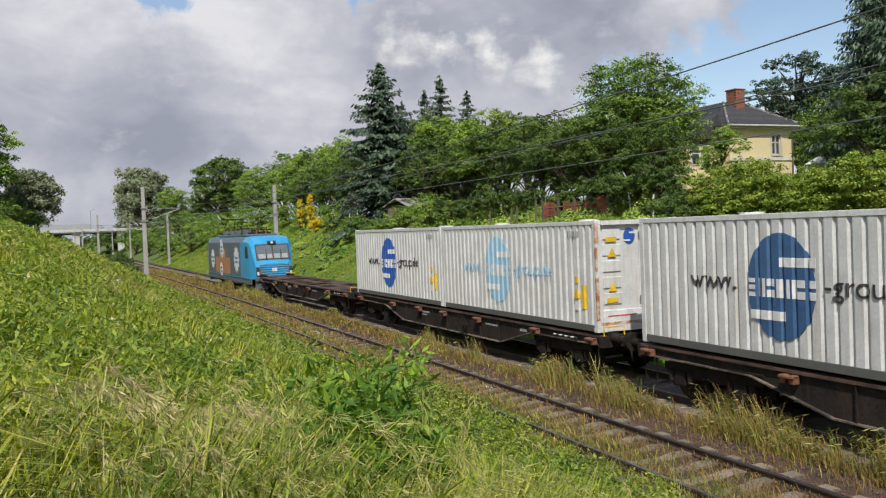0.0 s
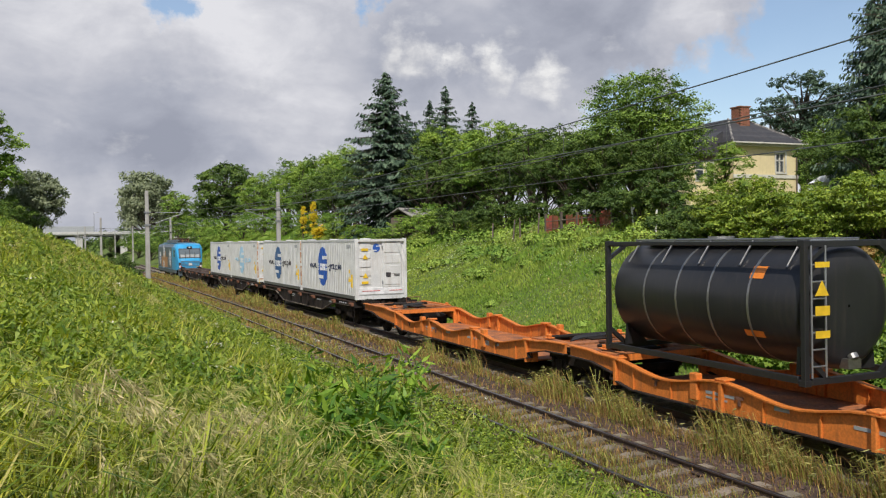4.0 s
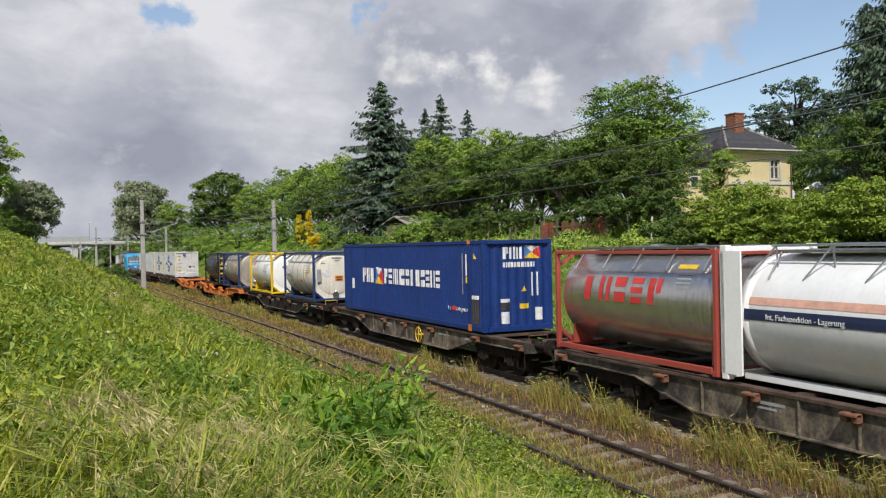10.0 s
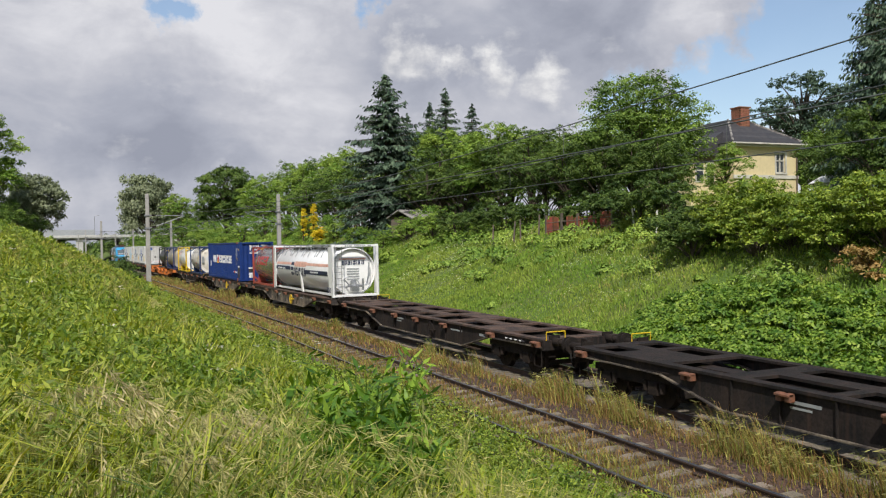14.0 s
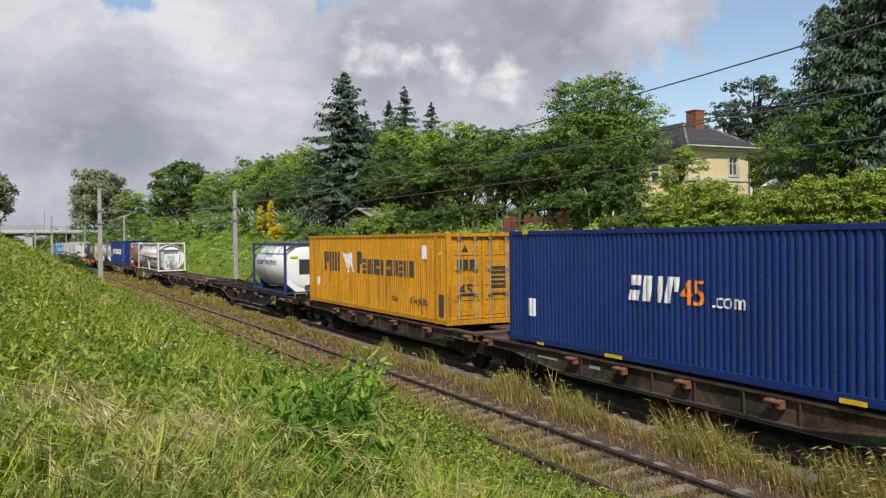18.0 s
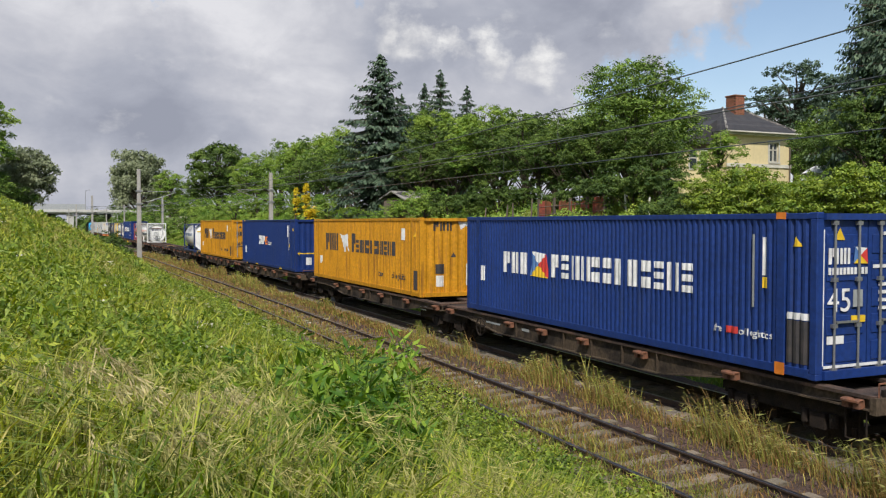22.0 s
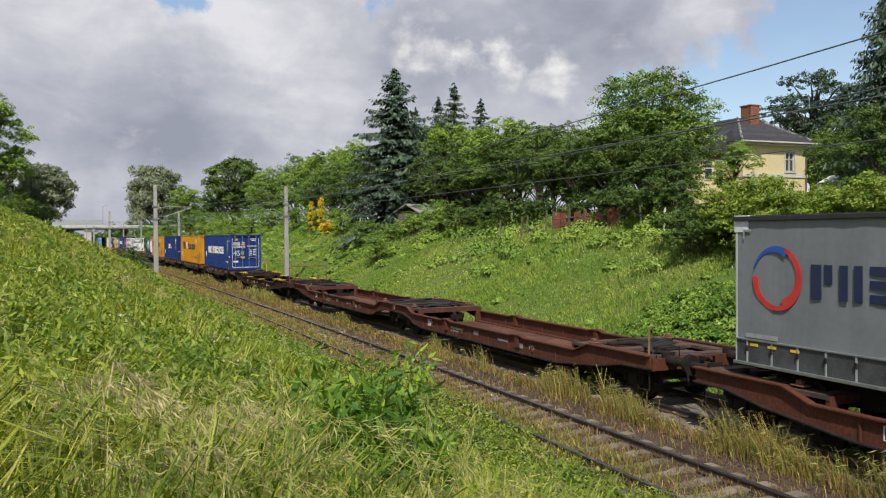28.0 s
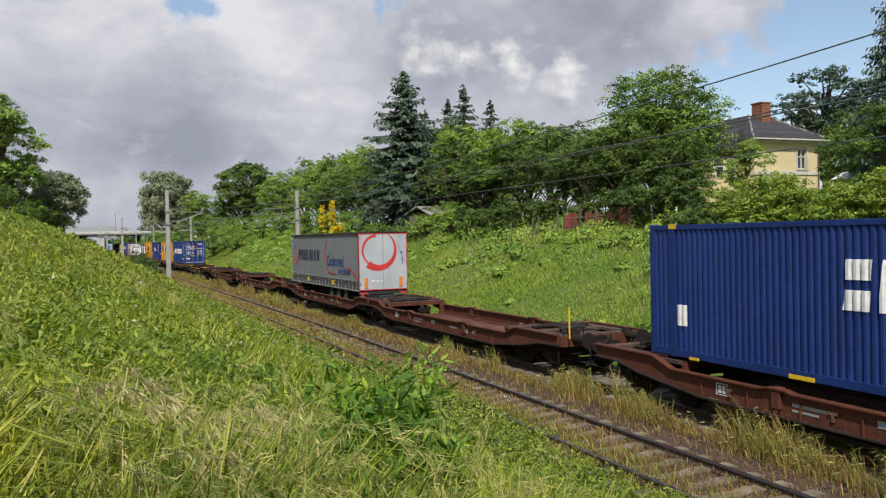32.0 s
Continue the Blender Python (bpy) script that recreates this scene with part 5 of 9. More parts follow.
    tagged(blade_mesh("tall_trackside_dry_grass", tri[pick], M["straw"]), "tall dry grass bowing along the train's track", "grass", kind="stuff")
    tagged(blade_mesh("tall_trackside_grass", tri[~pick], M["track_grass"]), "tall green grass bowing along the train's track", "grass", kind="stuff")
    hd = rng.random(len(x)) < .22
    e = tips[hd]
    t = np.array([-.15, .85, -.35]) + rng.normal(0, .2, e.shape)
    t /= np.linalg.norm(t, axis=1, keepdims=True)
    b = np.cross(t, rng.normal(0, 1, t.shape))
    b /= np.linalg.norm(b, axis=1, keepdims=True)
    wd = (.004 + .0005 * d[hd])[:, None]
    tagged(soup("trackside_seed_heads", np.stack([e - t * .04, e + t * .03 + b * wd, e + t * .11, e + t * .03 - b * wd], 1), M["seed"]), "pale seed heads of the trackside grass", "grass", kind="stuff")
    # far slope
    n = 330000
    y = -6 + 165 * rng.random(n) ** 1.35
    xl = rng.uniform(14.9, 27, n)
    x = xl - off(y)
    d = np.hypot(x, y)
    h = rng.uniform(.08, .26, n) * (.45 + 1.0 * patchy(x, y, .35, 4) + .9 * np.clip((xl - 20.5) / 4, 0, 1) * patchy(x, y, .8, 2))
    q = kites(rng, x, y, h, .0014 * d * rng.uniform(.6, 1.4, n), .35, (.1, .2))
    pick = rng.random(n) < .02 + .25 * patchy(x, y, .22, 8) ** 4
    tagged(soup("slope_grass", q[~pick], M["grass_far"]), "green grass on the far slope of the cutting", "grass", kind="stuff")
    tagged(soup("slope_dry_grass", q[pick], M["meadow_dry"]), "drier pale grass patches on the far slope", "grass", kind="stuff")
    # bramble thicket at the slope's foot
    cards = []
    for k in range(1150):
        py = rng.uniform(3.5, 24.5)
        px = rng.uniform(16.2, 19.6) - float(off(py))
        top = rng.uniform(.25, .85) * min(1.0, .35 + (24.8 - py) / 8)
        r = rng.uniform(.22, .46)
        nn = 110
        dd = rng.normal(0, 1, (nn, 3))
        dd /= np.linalg.norm(dd, axis=1, keepdims=True)
        dd[:, 2] = np.abs(dd[:, 2])
        c = np.array([px, py, float(ground_z(px, py)) + top]) + dd * np.array([r, r, r * .55]) * rng.uniform(.6, 1.12, (nn, 1))
        cards.append(leaf_cards(rng, c, dd + np.array([0, 0, .8]), .085, 1.5, .15, .55))
    tagged(soup("bramble_thicket", np.concatenate(cards), M["bramble"]), "dense dark green bramble thicket at the foot of the slope", "brambles", kind="stuff")
    cards = []
    for k in range(520):
        py = rng.uniform(10, 125)
        up = rng.random() ** .6
        if patchy(up * 8, py, .5, 4) < .35:
            continue
        px = 17.5 + 8 * up - float(off(py))
        r = rng.uniform(.22, .5 + .55 * up)
        nn = 190
        dd = rng.normal(0, 1, (nn, 3))
        dd /= np.linalg.norm(dd, axis=1, keepdims=True)
        dd[:, 2] = np.abs(dd[:, 2])
        c = np.array([px, py, float(ground_z(px, py))]) + dd * np.array([r, r, r * .7])
        cards.append(leaf_cards(rng, c, dd + np.array([0, 0, .8]), .07 + .0012 * py, 1.4, .1))
    pale = []
    for k in range(60):
        py = rng.uniform(8, 60)
        px = rng.uniform(18.5, 24.5) - float(off(py))
        nn = 60
        c = np.stack([px + rng.normal(0, .55, nn), py + rng.normal(0, .8, nn), np.zeros(nn)], 1)
        c[:, 2] = ground_z(c[:, 0], c[:, 1]) + rng.uniform(.15, .35, nn)
        pale.append(leaf_cards(rng, c, np.tile([-.2, -.3, 1.0], (nn, 1)), .025 + .0007 * py, 1.3))
    tagged(soup("slope_flowers", np.concatenate(pale), M["pale_bloom"]), "pale greenish white flowers in patches on the slope", "flowers", kind="stuff")
    tagged(soup("slope_scrub", np.concatenate(cards), M["leaf_light"]), "low green scrub scattered over the far slope", "scrub", kind="stuff")


make_meadow()


# ---- villa, fence ----
def make_house():
    cx, cy, z0 = 47.5, 53.4, 3.35
    ho = empty("villa", pose(cx, cy, z0))
    tagged(ho, "cream plastered villa with dark slate roof and brick chimney", "house")
    W, D, H = 6.2, 9.0, 7.35
    bm = bmesh.new()
    t = .35
    # front wall (local -Y) with window openings, side walls and back wall
    def wall_with_holes(bm, a, b, y, holes):
        xs = sorted({a, b, *[q for h in holes for q in h[:2]]})
        zs = sorted({0, H, *[q for h in holes for q in h[2:]]})
        for x0, x1 in zip(xs, xs[1:]):
            for q0, q1 in zip(zs, zs[1:]):
                if not any(h[0] <= x0 < h[1] and h[2] <= q0 < h[3] for h in holes):
                    box(bm, x0, x1, y, y + t, q0, q1)
    holes = [(1.0, 1.9, 5.15, 6.65), (1.0, 1.9, 1.4, 3.0)]
    wall_with_holes(bm, -W / 2, W / 2, -D / 2, holes)
    part("wall", bm, M["plaster"], ho)
    part("wall", boxes((-W / 2, -W / 2 + t, -D / 2 + t, D / 2, 0, H), (W / 2 - t, W / 2, -D / 2 + t, D / 2, 0, H), (-W / 2 + t, W / 2 - t, D / 2 - t, D / 2, 0, H)), M["plaster"], ho)
    for x0, x1, a, b in holes:
        w = part("window", boxes((x0, x0 + .09, -D / 2 + .08, -D / 2 + .2, a, b), (x1 - .09, x1, -D / 2 + .08, -D / 2 + .2, a, b), (x0, x1, -D / 2 + .08, -D / 2 + .2, b - .09, b),
                                 (x0, x1, -D / 2 + .08, -D / 2 + .2, a, a + .09), ((x0 + x1) / 2 - .05, (x0 + x1) / 2 + .05, -D / 2 + .07, -D / 2 + .2, a, b),
                                 (x0, x1, -D / 2 + .07, -D / 2 + .2, b - .6, b - .52)), M["trim"], ho)
        part("pane", boxes((x0 + .09, x1 - .09, -D / 2 + .14, -D / 2 + .16, a + .09, b - .09)), M["glass"], w)
        part("sill", boxes((x0 - .12, x1 + .12, -D / 2 - .12, -D / 2 + .06, a - .1, a)), M["trim"], w)
        part("surround", boxes((x0 - .14, x0, -D / 2 - .04, -D / 2, a, b + .14), (x1, x1 + .14, -D / 2 - .04, -D / 2, a, b + .14), (x0, x1, -D / 2 - .04, -D / 2, b, b + .14)), M["trim"], w)
    part("string_course", boxes((-W / 2 - .06, W / 2 + .06, -D / 2 - .08, -D / 2, 4.72, 4.98)), M["trim"], ho)
    part("cornice", boxes((-W / 2 - .35, W / 2 + .35, -D / 2 - .35, -D / 2 + .05, H - .25, H), (-W / 2 - .35, -W / 2 + .05, -D / 2 + .05, D / 2 + .3, H - .25, H)), M["trim"], ho)
    # bay with its own roof on the porch side
    part("bay", boxes((-W / 2 - 2.8, -W / 2, -3.0, 2.4, 0, 6.5)), M["plaster"], ho)
    bay_roof = bmesh.new()
    prism(bay_roof, [(-W / 2 - 3.2, 6.45), (-W / 2, 6.45), (-W / 2, 8.3)], "y", -3.4, 2.8)
    part("bay_roof", bay_roof, M["slate"], ho)
    for x0, x1 in ((-2.35, -1.55), (-1.35, -.55)):
        w = part("window", boxes((-W / 2 + x0, -W / 2 + x1, -3.06, -3.0, 4.5, 6.0)), M["trim"], ho)
        part("pane", boxes((-W / 2 + x0 + .1, -W / 2 + x1 - .1, -3.08, -3.06, 4.6, 5.35)), M["glass"], w)
        part("pane", boxes((-W / 2 + x0 + .1, -W / 2 + x1 - .1, -3.08, -3.06, 5.45, 5.9)), M["glass"], w)
    for yy in (-1.2, .0, 1.2):
        w = part("window", boxes((-W / 2 - 2.86, -W / 2 - 2.8, yy - .45, yy + .45, 3.4, 5.2)), M["trim"], ho)
        part("pane", boxes((-W / 2 - 2.88, -W / 2 - 2.86, yy - .36, yy + .36, 3.5, 5.1)), M["glass"], w)
    # hipped roof with slate courses as steps
    roof = empty("roof")
    roof.parent = ho
    for k in range(14):
        q0, q1 = k / 14, (k + 1) / 14
        def at(q):
            return W / 2 + .5 - q * (W / 2 - .3), D / 2 + .5 - q * (D / 2 - .9), H + q * 2.15
        a, b = at(q0), at(q1)
        bm = bmesh.new()
        lo = [bm.verts.new((sx * a[0], sy * a[1], a[2])) for sx, sy in ((-1, -1), (1, -1), (1, 1), (-1, 1))]
        hi = [bm.verts.new((sx * (b[0] + .06), sy * (b[1] + .06), b[2] + .035)) for sx, sy in ((-1, -1), (1, -1), (1, 1), (-1, 1))]
        for i in range(4):
            bm.faces.new((lo[i], lo[(i + 1) % 4], hi[(i + 1) % 4], hi[i]))
        bm.faces.new(hi)
        bm.faces.new(lo[::-1])
        part("slate_course", bm, M["slate"], roof)
    a = at(0)
    b = at(1)
    for sx, sy in ((-1, -1), (1, -1), (1, 1), (-1, 1)):
        part("hip_ridge", tube(bmesh.new(), (sx * a[0], sy * a[1], a[2] + .05), (sx * b[0], sy * b[1], b[2] + .05), .09, 6), M["ridge"], roof)
    ch = empty("chimney")
    ch.parent = ho
    rng = np.random.default_rng(5)
    proto = None
    n = 0
    for k in range(20):
        z = H + 1.0 + k * .105
        shift = .06 if k % 2 else -.06
        for sx in (-.44, .44):
            for j in range(3):
                m = pose(sx, -1.9 - .29 + j * .29 + shift, z)
                if proto is None:
                    proto = part("brick", box(bmesh.new(), -.06, .06, -.13, .13, -.045, .045), M["brick"], ch)
                    proto.matrix_basis = m
                else:
                    share("brick", proto, ch, m)
        for sy in (-.47, .47):
            for j in range(3):
                share("brick", proto, ch, pose(-.28 + j * .28 + shift * .5, -1.9 + sy, z, 0, 0, 90))
    part("mortar", box(bmesh.new(), -.43, .43, -1.9 - .46, -1.9 + .46, H + .6, H + 3.02), M["mortar"], ch)
    part("cap", box(bmesh.new(), -.55, .55, -1.9 - .58, -1.9 + .58, H + 3.02, H + 3.12, .02), M["brick"], ch)
    # dark boarded gable over the bay, roof window, gutters and downpipe
    for k in range(9):
        part("gable_board", boxes((-W / 2 - 2.8 + .31 * k, -W / 2 - 2.8 + .31 * k + .29, -3.05, -3.004, 5.98, 6.62)), M["wood"], ho)
    part("skylight", boxes((-W / 2 - 1.7, -W / 2 - .9, -1.6, -.7, 7.55, 7.66)), M["alu"], ho)
    part("gutter", boxes((-W / 2 - .55, W / 2 + .55, -D / 2 - .62, -D / 2 - .5, H - .1, H)), M["trim"], ho)
    part("downpipe", tube(bmesh.new(), (W / 2 - .12, -D / 2 - .1, 0), (W / 2 - .12, -D / 2 - .1, H - .2), .06, 8), M["wood"], ho)


make_house()


def make_fence():
    rng = np.random.default_rng(8)
    proto = None
    for yaw0, yaw1, lab in ((30.2, 34.6, "red stained plank fence on top of the bank"),):
        fe = empty("garden_fence")
        tagged(fe, lab, "fence")
        a, b = Vector((*polar(yaw0, 46.4), 0)), Vector((*polar(yaw1, 42.4), 0))
        n = 40
        ang = math.degrees(math.atan2(b.y - a.y, b.x - a.x))
        for k in range(n):
            p = a.lerp(b, k / n)
            if k % 11 == 10 or 7 < k < 12 or 22 < k < 26 or rng.random() < .08:
                continue
            m = pose(p.x, p.y, float(ground_z(p.x, p.y)) + .42 + rng.normal(0, .04), 0, rng.normal(0, 1), ang)
            if proto is None:
                proto = part("plank", box(bmesh.new(), -.07, .07, -.012, .012, -.62, .45, .01), M["fence"], fe)
                proto.matrix_basis = m
            else:
                share("plank", proto, fe, m)
        for k in range(0, n + 1, 10):
            p = a.lerp(b, k / n)
            z = float(ground_z(p.x, p.y))
            part("post", box(bmesh.new(), p.x - .06, p.x + .06, p.y + .03, p.y + .15, z - .2, z + 1.05), M["wood"], fe)
        bm = bmesh.new()
        for dz in (.2, .62):
            tube(bm, (a.x, a.y + .03, float(ground_z(a.x, a.y)) + dz), (b.x, b.y + .03, float(ground_z(b.x, b.y)) + dz), .035, 4)
        part("rail_bar", bm, M["wood"], fe)


make_fence()


def make_garden_things():
    """What stands along the top of the bank: shed, old posts, a small white kiosk beside the villa."""
    x, y = polar(21.3, 66)
    sd = empty("garden_shed", pose(x, y, float(ground_z(x, y)) - .45, 0, 0, 24))
    tagged(sd, "low weathered garden shed with a grey felt roof", "shed")
    k = 0
    for q in np.arange(-1.5, 1.5, .15):
        part("wall_plank", boxes((q, q + .14, -1.0 - .02 * (k % 2), -.97, 0, 1.45)), M["wood"], sd)
        k += 1
    part("side_wall", boxes((-1.5, -1.46, -.97, 1.2, 0, 1.45)), M["wood"], sd)
    part("side_wall", boxes((1.46, 1.5, -.97, 1.2, 0, 1.45)), M["wood"], sd)
    part("back_wall", boxes((-1.46, 1.46, 1.16, 1.2, 0, 1.7)), M["wood"], sd)
    bm = bmesh.new()
    prism(bm, [(-1.3, 1.42), (.15, 2.1), (1.5, 1.5), (1.5, 1.57), (.15, 2.19), (-1.3, 1.5)], "x", -1.75, 1.75)
    part("roof", bm, M["ridge"], sd)
    rng = np.random.default_rng(12)
    for yaw, d in ((26.5, 50), (27.9, 48.6), (28.4, 48.2), (29.6, 47), (36.0, 40.2), (37.3, 38.5)):
        x, y = polar(yaw, d)
        po = empty("fence_post", pose(x, y, float(ground_z(x, y)) - .2, rng.normal(0, 3), rng.normal(0, 3), rng.uniform(0, 90)))
        tagged(po, "old pale wooden post on top of the bank", "post", "old fence posts")
        part("shaft", tube(bmesh.new(), (0, 0, 0), (0, 0, 1.45), .05, 7, .04), M["trim" if d < 41 else "wood"], po)
        part("staple", boxes((-.02, .02, -.07, -.03, 1.2, 1.24)), M["steel"], po)
    x, y = polar(47.7, 58)
    ki = empty("garden_kiosk", pose(x, y, 5.0, 0, 0, 20))
    tagged(ki, "small white garden kiosk with a pitched cap beside the villa", "kiosk")
    part("plinth", boxes((-.75, .75, -.75, .75, 0, .4), bevel=.02), M["brick"], ki)
    part("body", boxes((-.6, .6, -.6, .6, .4, 2.0), bevel=.02), M["trim"], ki)
    bm = bmesh.new()
    bmesh.ops.create_cone(bm, cap_ends=True, segments=4, radius1=1.15, radius2=.12, depth=.6, matrix=pose(0, 0, 2.3, 0, 0, 45))
    part("cap", bm, M["decal_white"], ki)


make_garden_things()


# ---- the train: shared pieces ----
SPEED = 9.91                 # metres a second, away from the camera
MOVING = []                  # (thing, place along the line at the start, height)
WHEELS = []                  # (wheelset, height of its axle in its own parent, place on it)
FACE = {"left": Matrix(((0, 0, -1, 0), (-1, 0, 0, 0), (0, 1, 0, 0), (0, 0, 0, 1))),
        "rear": Matrix(((1, 0, 0, 0), (0, 0, -1, 0), (0, 1, 0, 0), (0, 0, 0, 1)))}


def on_face(face, reach):
    """The plane of a thing's side or rear, with u to the viewer's right, v up from its base."""
    way = Vector((-reach, 0, 0)) if face == "left" else Vector((0, -reach, 0))
    return Matrix.Translation(way) @ FACE[face]


RIBS = {}                    # (load, face): (first u, pitch, ridge share, valley share, depth, number)


def ribbed(bm, parent, face):
    """Bends a painted mark, still in its face's own plane, into the ribs of the sheet that it is painted on."""
    key = (parent.name, face)
    if key not in RIBS or not bm.verts:
        return bm
    a, p, flat, floor, depth, n = RIBS[key]
    brk = (0, p * flat, p * (1 + flat - floor) / 2, p * (1 + flat + floor) / 2)
    lo, hi = min(v.co.x for v in bm.verts), max(v.co.x for v in bm.verts)
    for k in range(max(0, int((lo - a) / p)), min(n, int((hi - a) / p) + 1)):
        for q in brk:
            u = a + k * p + q
            if lo + 1e-4 < u < hi - 1e-4:
                bmesh.ops.bisect_plane(bm, geom=bm.verts[:] + bm.edges[:] + bm.faces[:], dist=1e-5, plane_co=(u, 0, 0), plane_no=(1, 0, 0))
    for v in bm.verts:
        if a <= v.co.x <= a + n * p:
            v.co.z += float(np.interp((v.co.x - a) % p, (*brk, p), (0, 0, -depth, -depth, 0)))
    return bm


def plates(name, rows, material, parent, face, reach, thick=0.006, flat=False):
    """Thin plates (u0, u1, v0, v1) on a face of a load, each a part of its own."""
    ob = None
    for u0, u1, v0, v1 in rows:
        if u1 > u0:
            bm = box(bmesh.new(), u0, u1, v0, v1, -0.004, thick)
            if not flat:
                ribbed(bm, parent, face)
            bm.transform(on_face(face, reach))
            ob = part(name, bm, material, parent)
    return ob


def poly(name, pts, material, parent, face, reach, thick=0.006, label=""):
    bm = bmesh.new()
    prism(bm, pts, "z", -0.004, thick)
    ribbed(bm, parent, face)
    bm.transform(on_face(face, reach))
    return part(name, bm, material, parent, label)


def blocks(kind, w, h):
    """Plain bars (u0, u1, v0, v1) that fill one sign's place in a trade mark: two upright, two or three lying, or one solid bar."""
    rows = {"i": [(0, w * .3, 0, h)], "o": [(0, w * .34, 0, h), (w * .62, w * .96, 0, h)], "u": [(0, w * .9, 0, h * .40), (0, w * .9, h * .60, h)],
            "n": [(0, w * .62, 0, h)], "e": [(0, w * .9, 0, h * .24), (0, w * .9, h * .38, h * .62), (0, w * .9, h * .76, h)], "l": [(0, w * .46, 0, h), (w * .6, w * .95, h * .45, h)]}
    return rows[kind]


def trade_blocks(co, kinds, material, face, reach, u, v, w, h, gap, lean=0.0, thick=0.008):
    """A row of plain blocks in the place of a trade name."""
    for k in kinds:
        if k == " ":
            u += w * .5
            continue
        bm = bmesh.new()
        for a, b, c, d in blocks(k, w, h):
            box(bm, a, b, c, d, -0.004, thick)
        for vert in bm.verts:
            vert.co = (vert.co.x + u + lean * vert.co.y, vert.co.y + v, vert.co.z)
        ribbed(bm, co, face)
        bm.transform(on_face(face, reach))
        part("trade_mark_block", bm, material, co)
        u += (w * .42 if k == "i" else w) + gap
    return u


def disc_pts(u, v, r, n=28, ry=None):
    return [(u + r * math.cos(6.2832 * k / n), v + (ry or r) * math.sin(6.2832 * k / n)) for k in range(n)]


def arc_pts(u, v, r0, r1, a0, a1, n=22, taper=1.0):
    A = [radians(a0 + (a1 - a0) * k / n) for k in range(n + 1)]
    out = [(u + r1 * math.cos(a), v + r1 * math.sin(a)) for a in A]
    inn = [(u + (r1 - (r1 - r0) * (1 - taper * (k / n))) * math.cos(a), v + (r1 - (r1 - r0) * (1 - taper * (k / n))) * math.sin(a)) for k, a in enumerate(A)]
    return out + inn[::-1]


def letters(text, size, material, parent, face, reach, u, v, wide=1.0, name="lettering", turn=0):
    """Words in the built-in font, as a mesh, 7 mm proud of a face."""
    cu = bpy.data.curves.new("words", "FONT")
    cu.body, cu.size, cu.extrude = text, size, 0.004
    tmp = new("words", cu)
    me = bpy.data.meshes.new_from_object(tmp.evaluated_get(bpy.context.evaluated_depsgraph_get()))
    bpy.data.objects.remove(tmp)
    bpy.data.curves.remove(cu)
    me.transform(pose(u, v, 0, 0, 0, turn) @ Matrix.Diagonal((wide, 1, 1, 1)))
    bm = bmesh.new()
    bm.from_mesh(me)
    ribbed(bm, parent, face)
    bm.transform(on_face(face, reach + 0.003))
    bm.to_mesh(me)
    bm.free()
    me.materials.clear()
    me.materials.append(material)
    ob = new(name, me)
    ob.parent = parent
    return ob


def bars(parent, material, face, reach, u, v, h, widths, gap, name="lettering_bar", thick=0.006):
    """Plain bars in the place of a trade name."""
    rows = []
    for w in widths:
        rows.append((u, u + w, v, v + h))
        u += w + gap
    return plates(name, rows, material, parent, face, reach, thick)


_bogie = {}


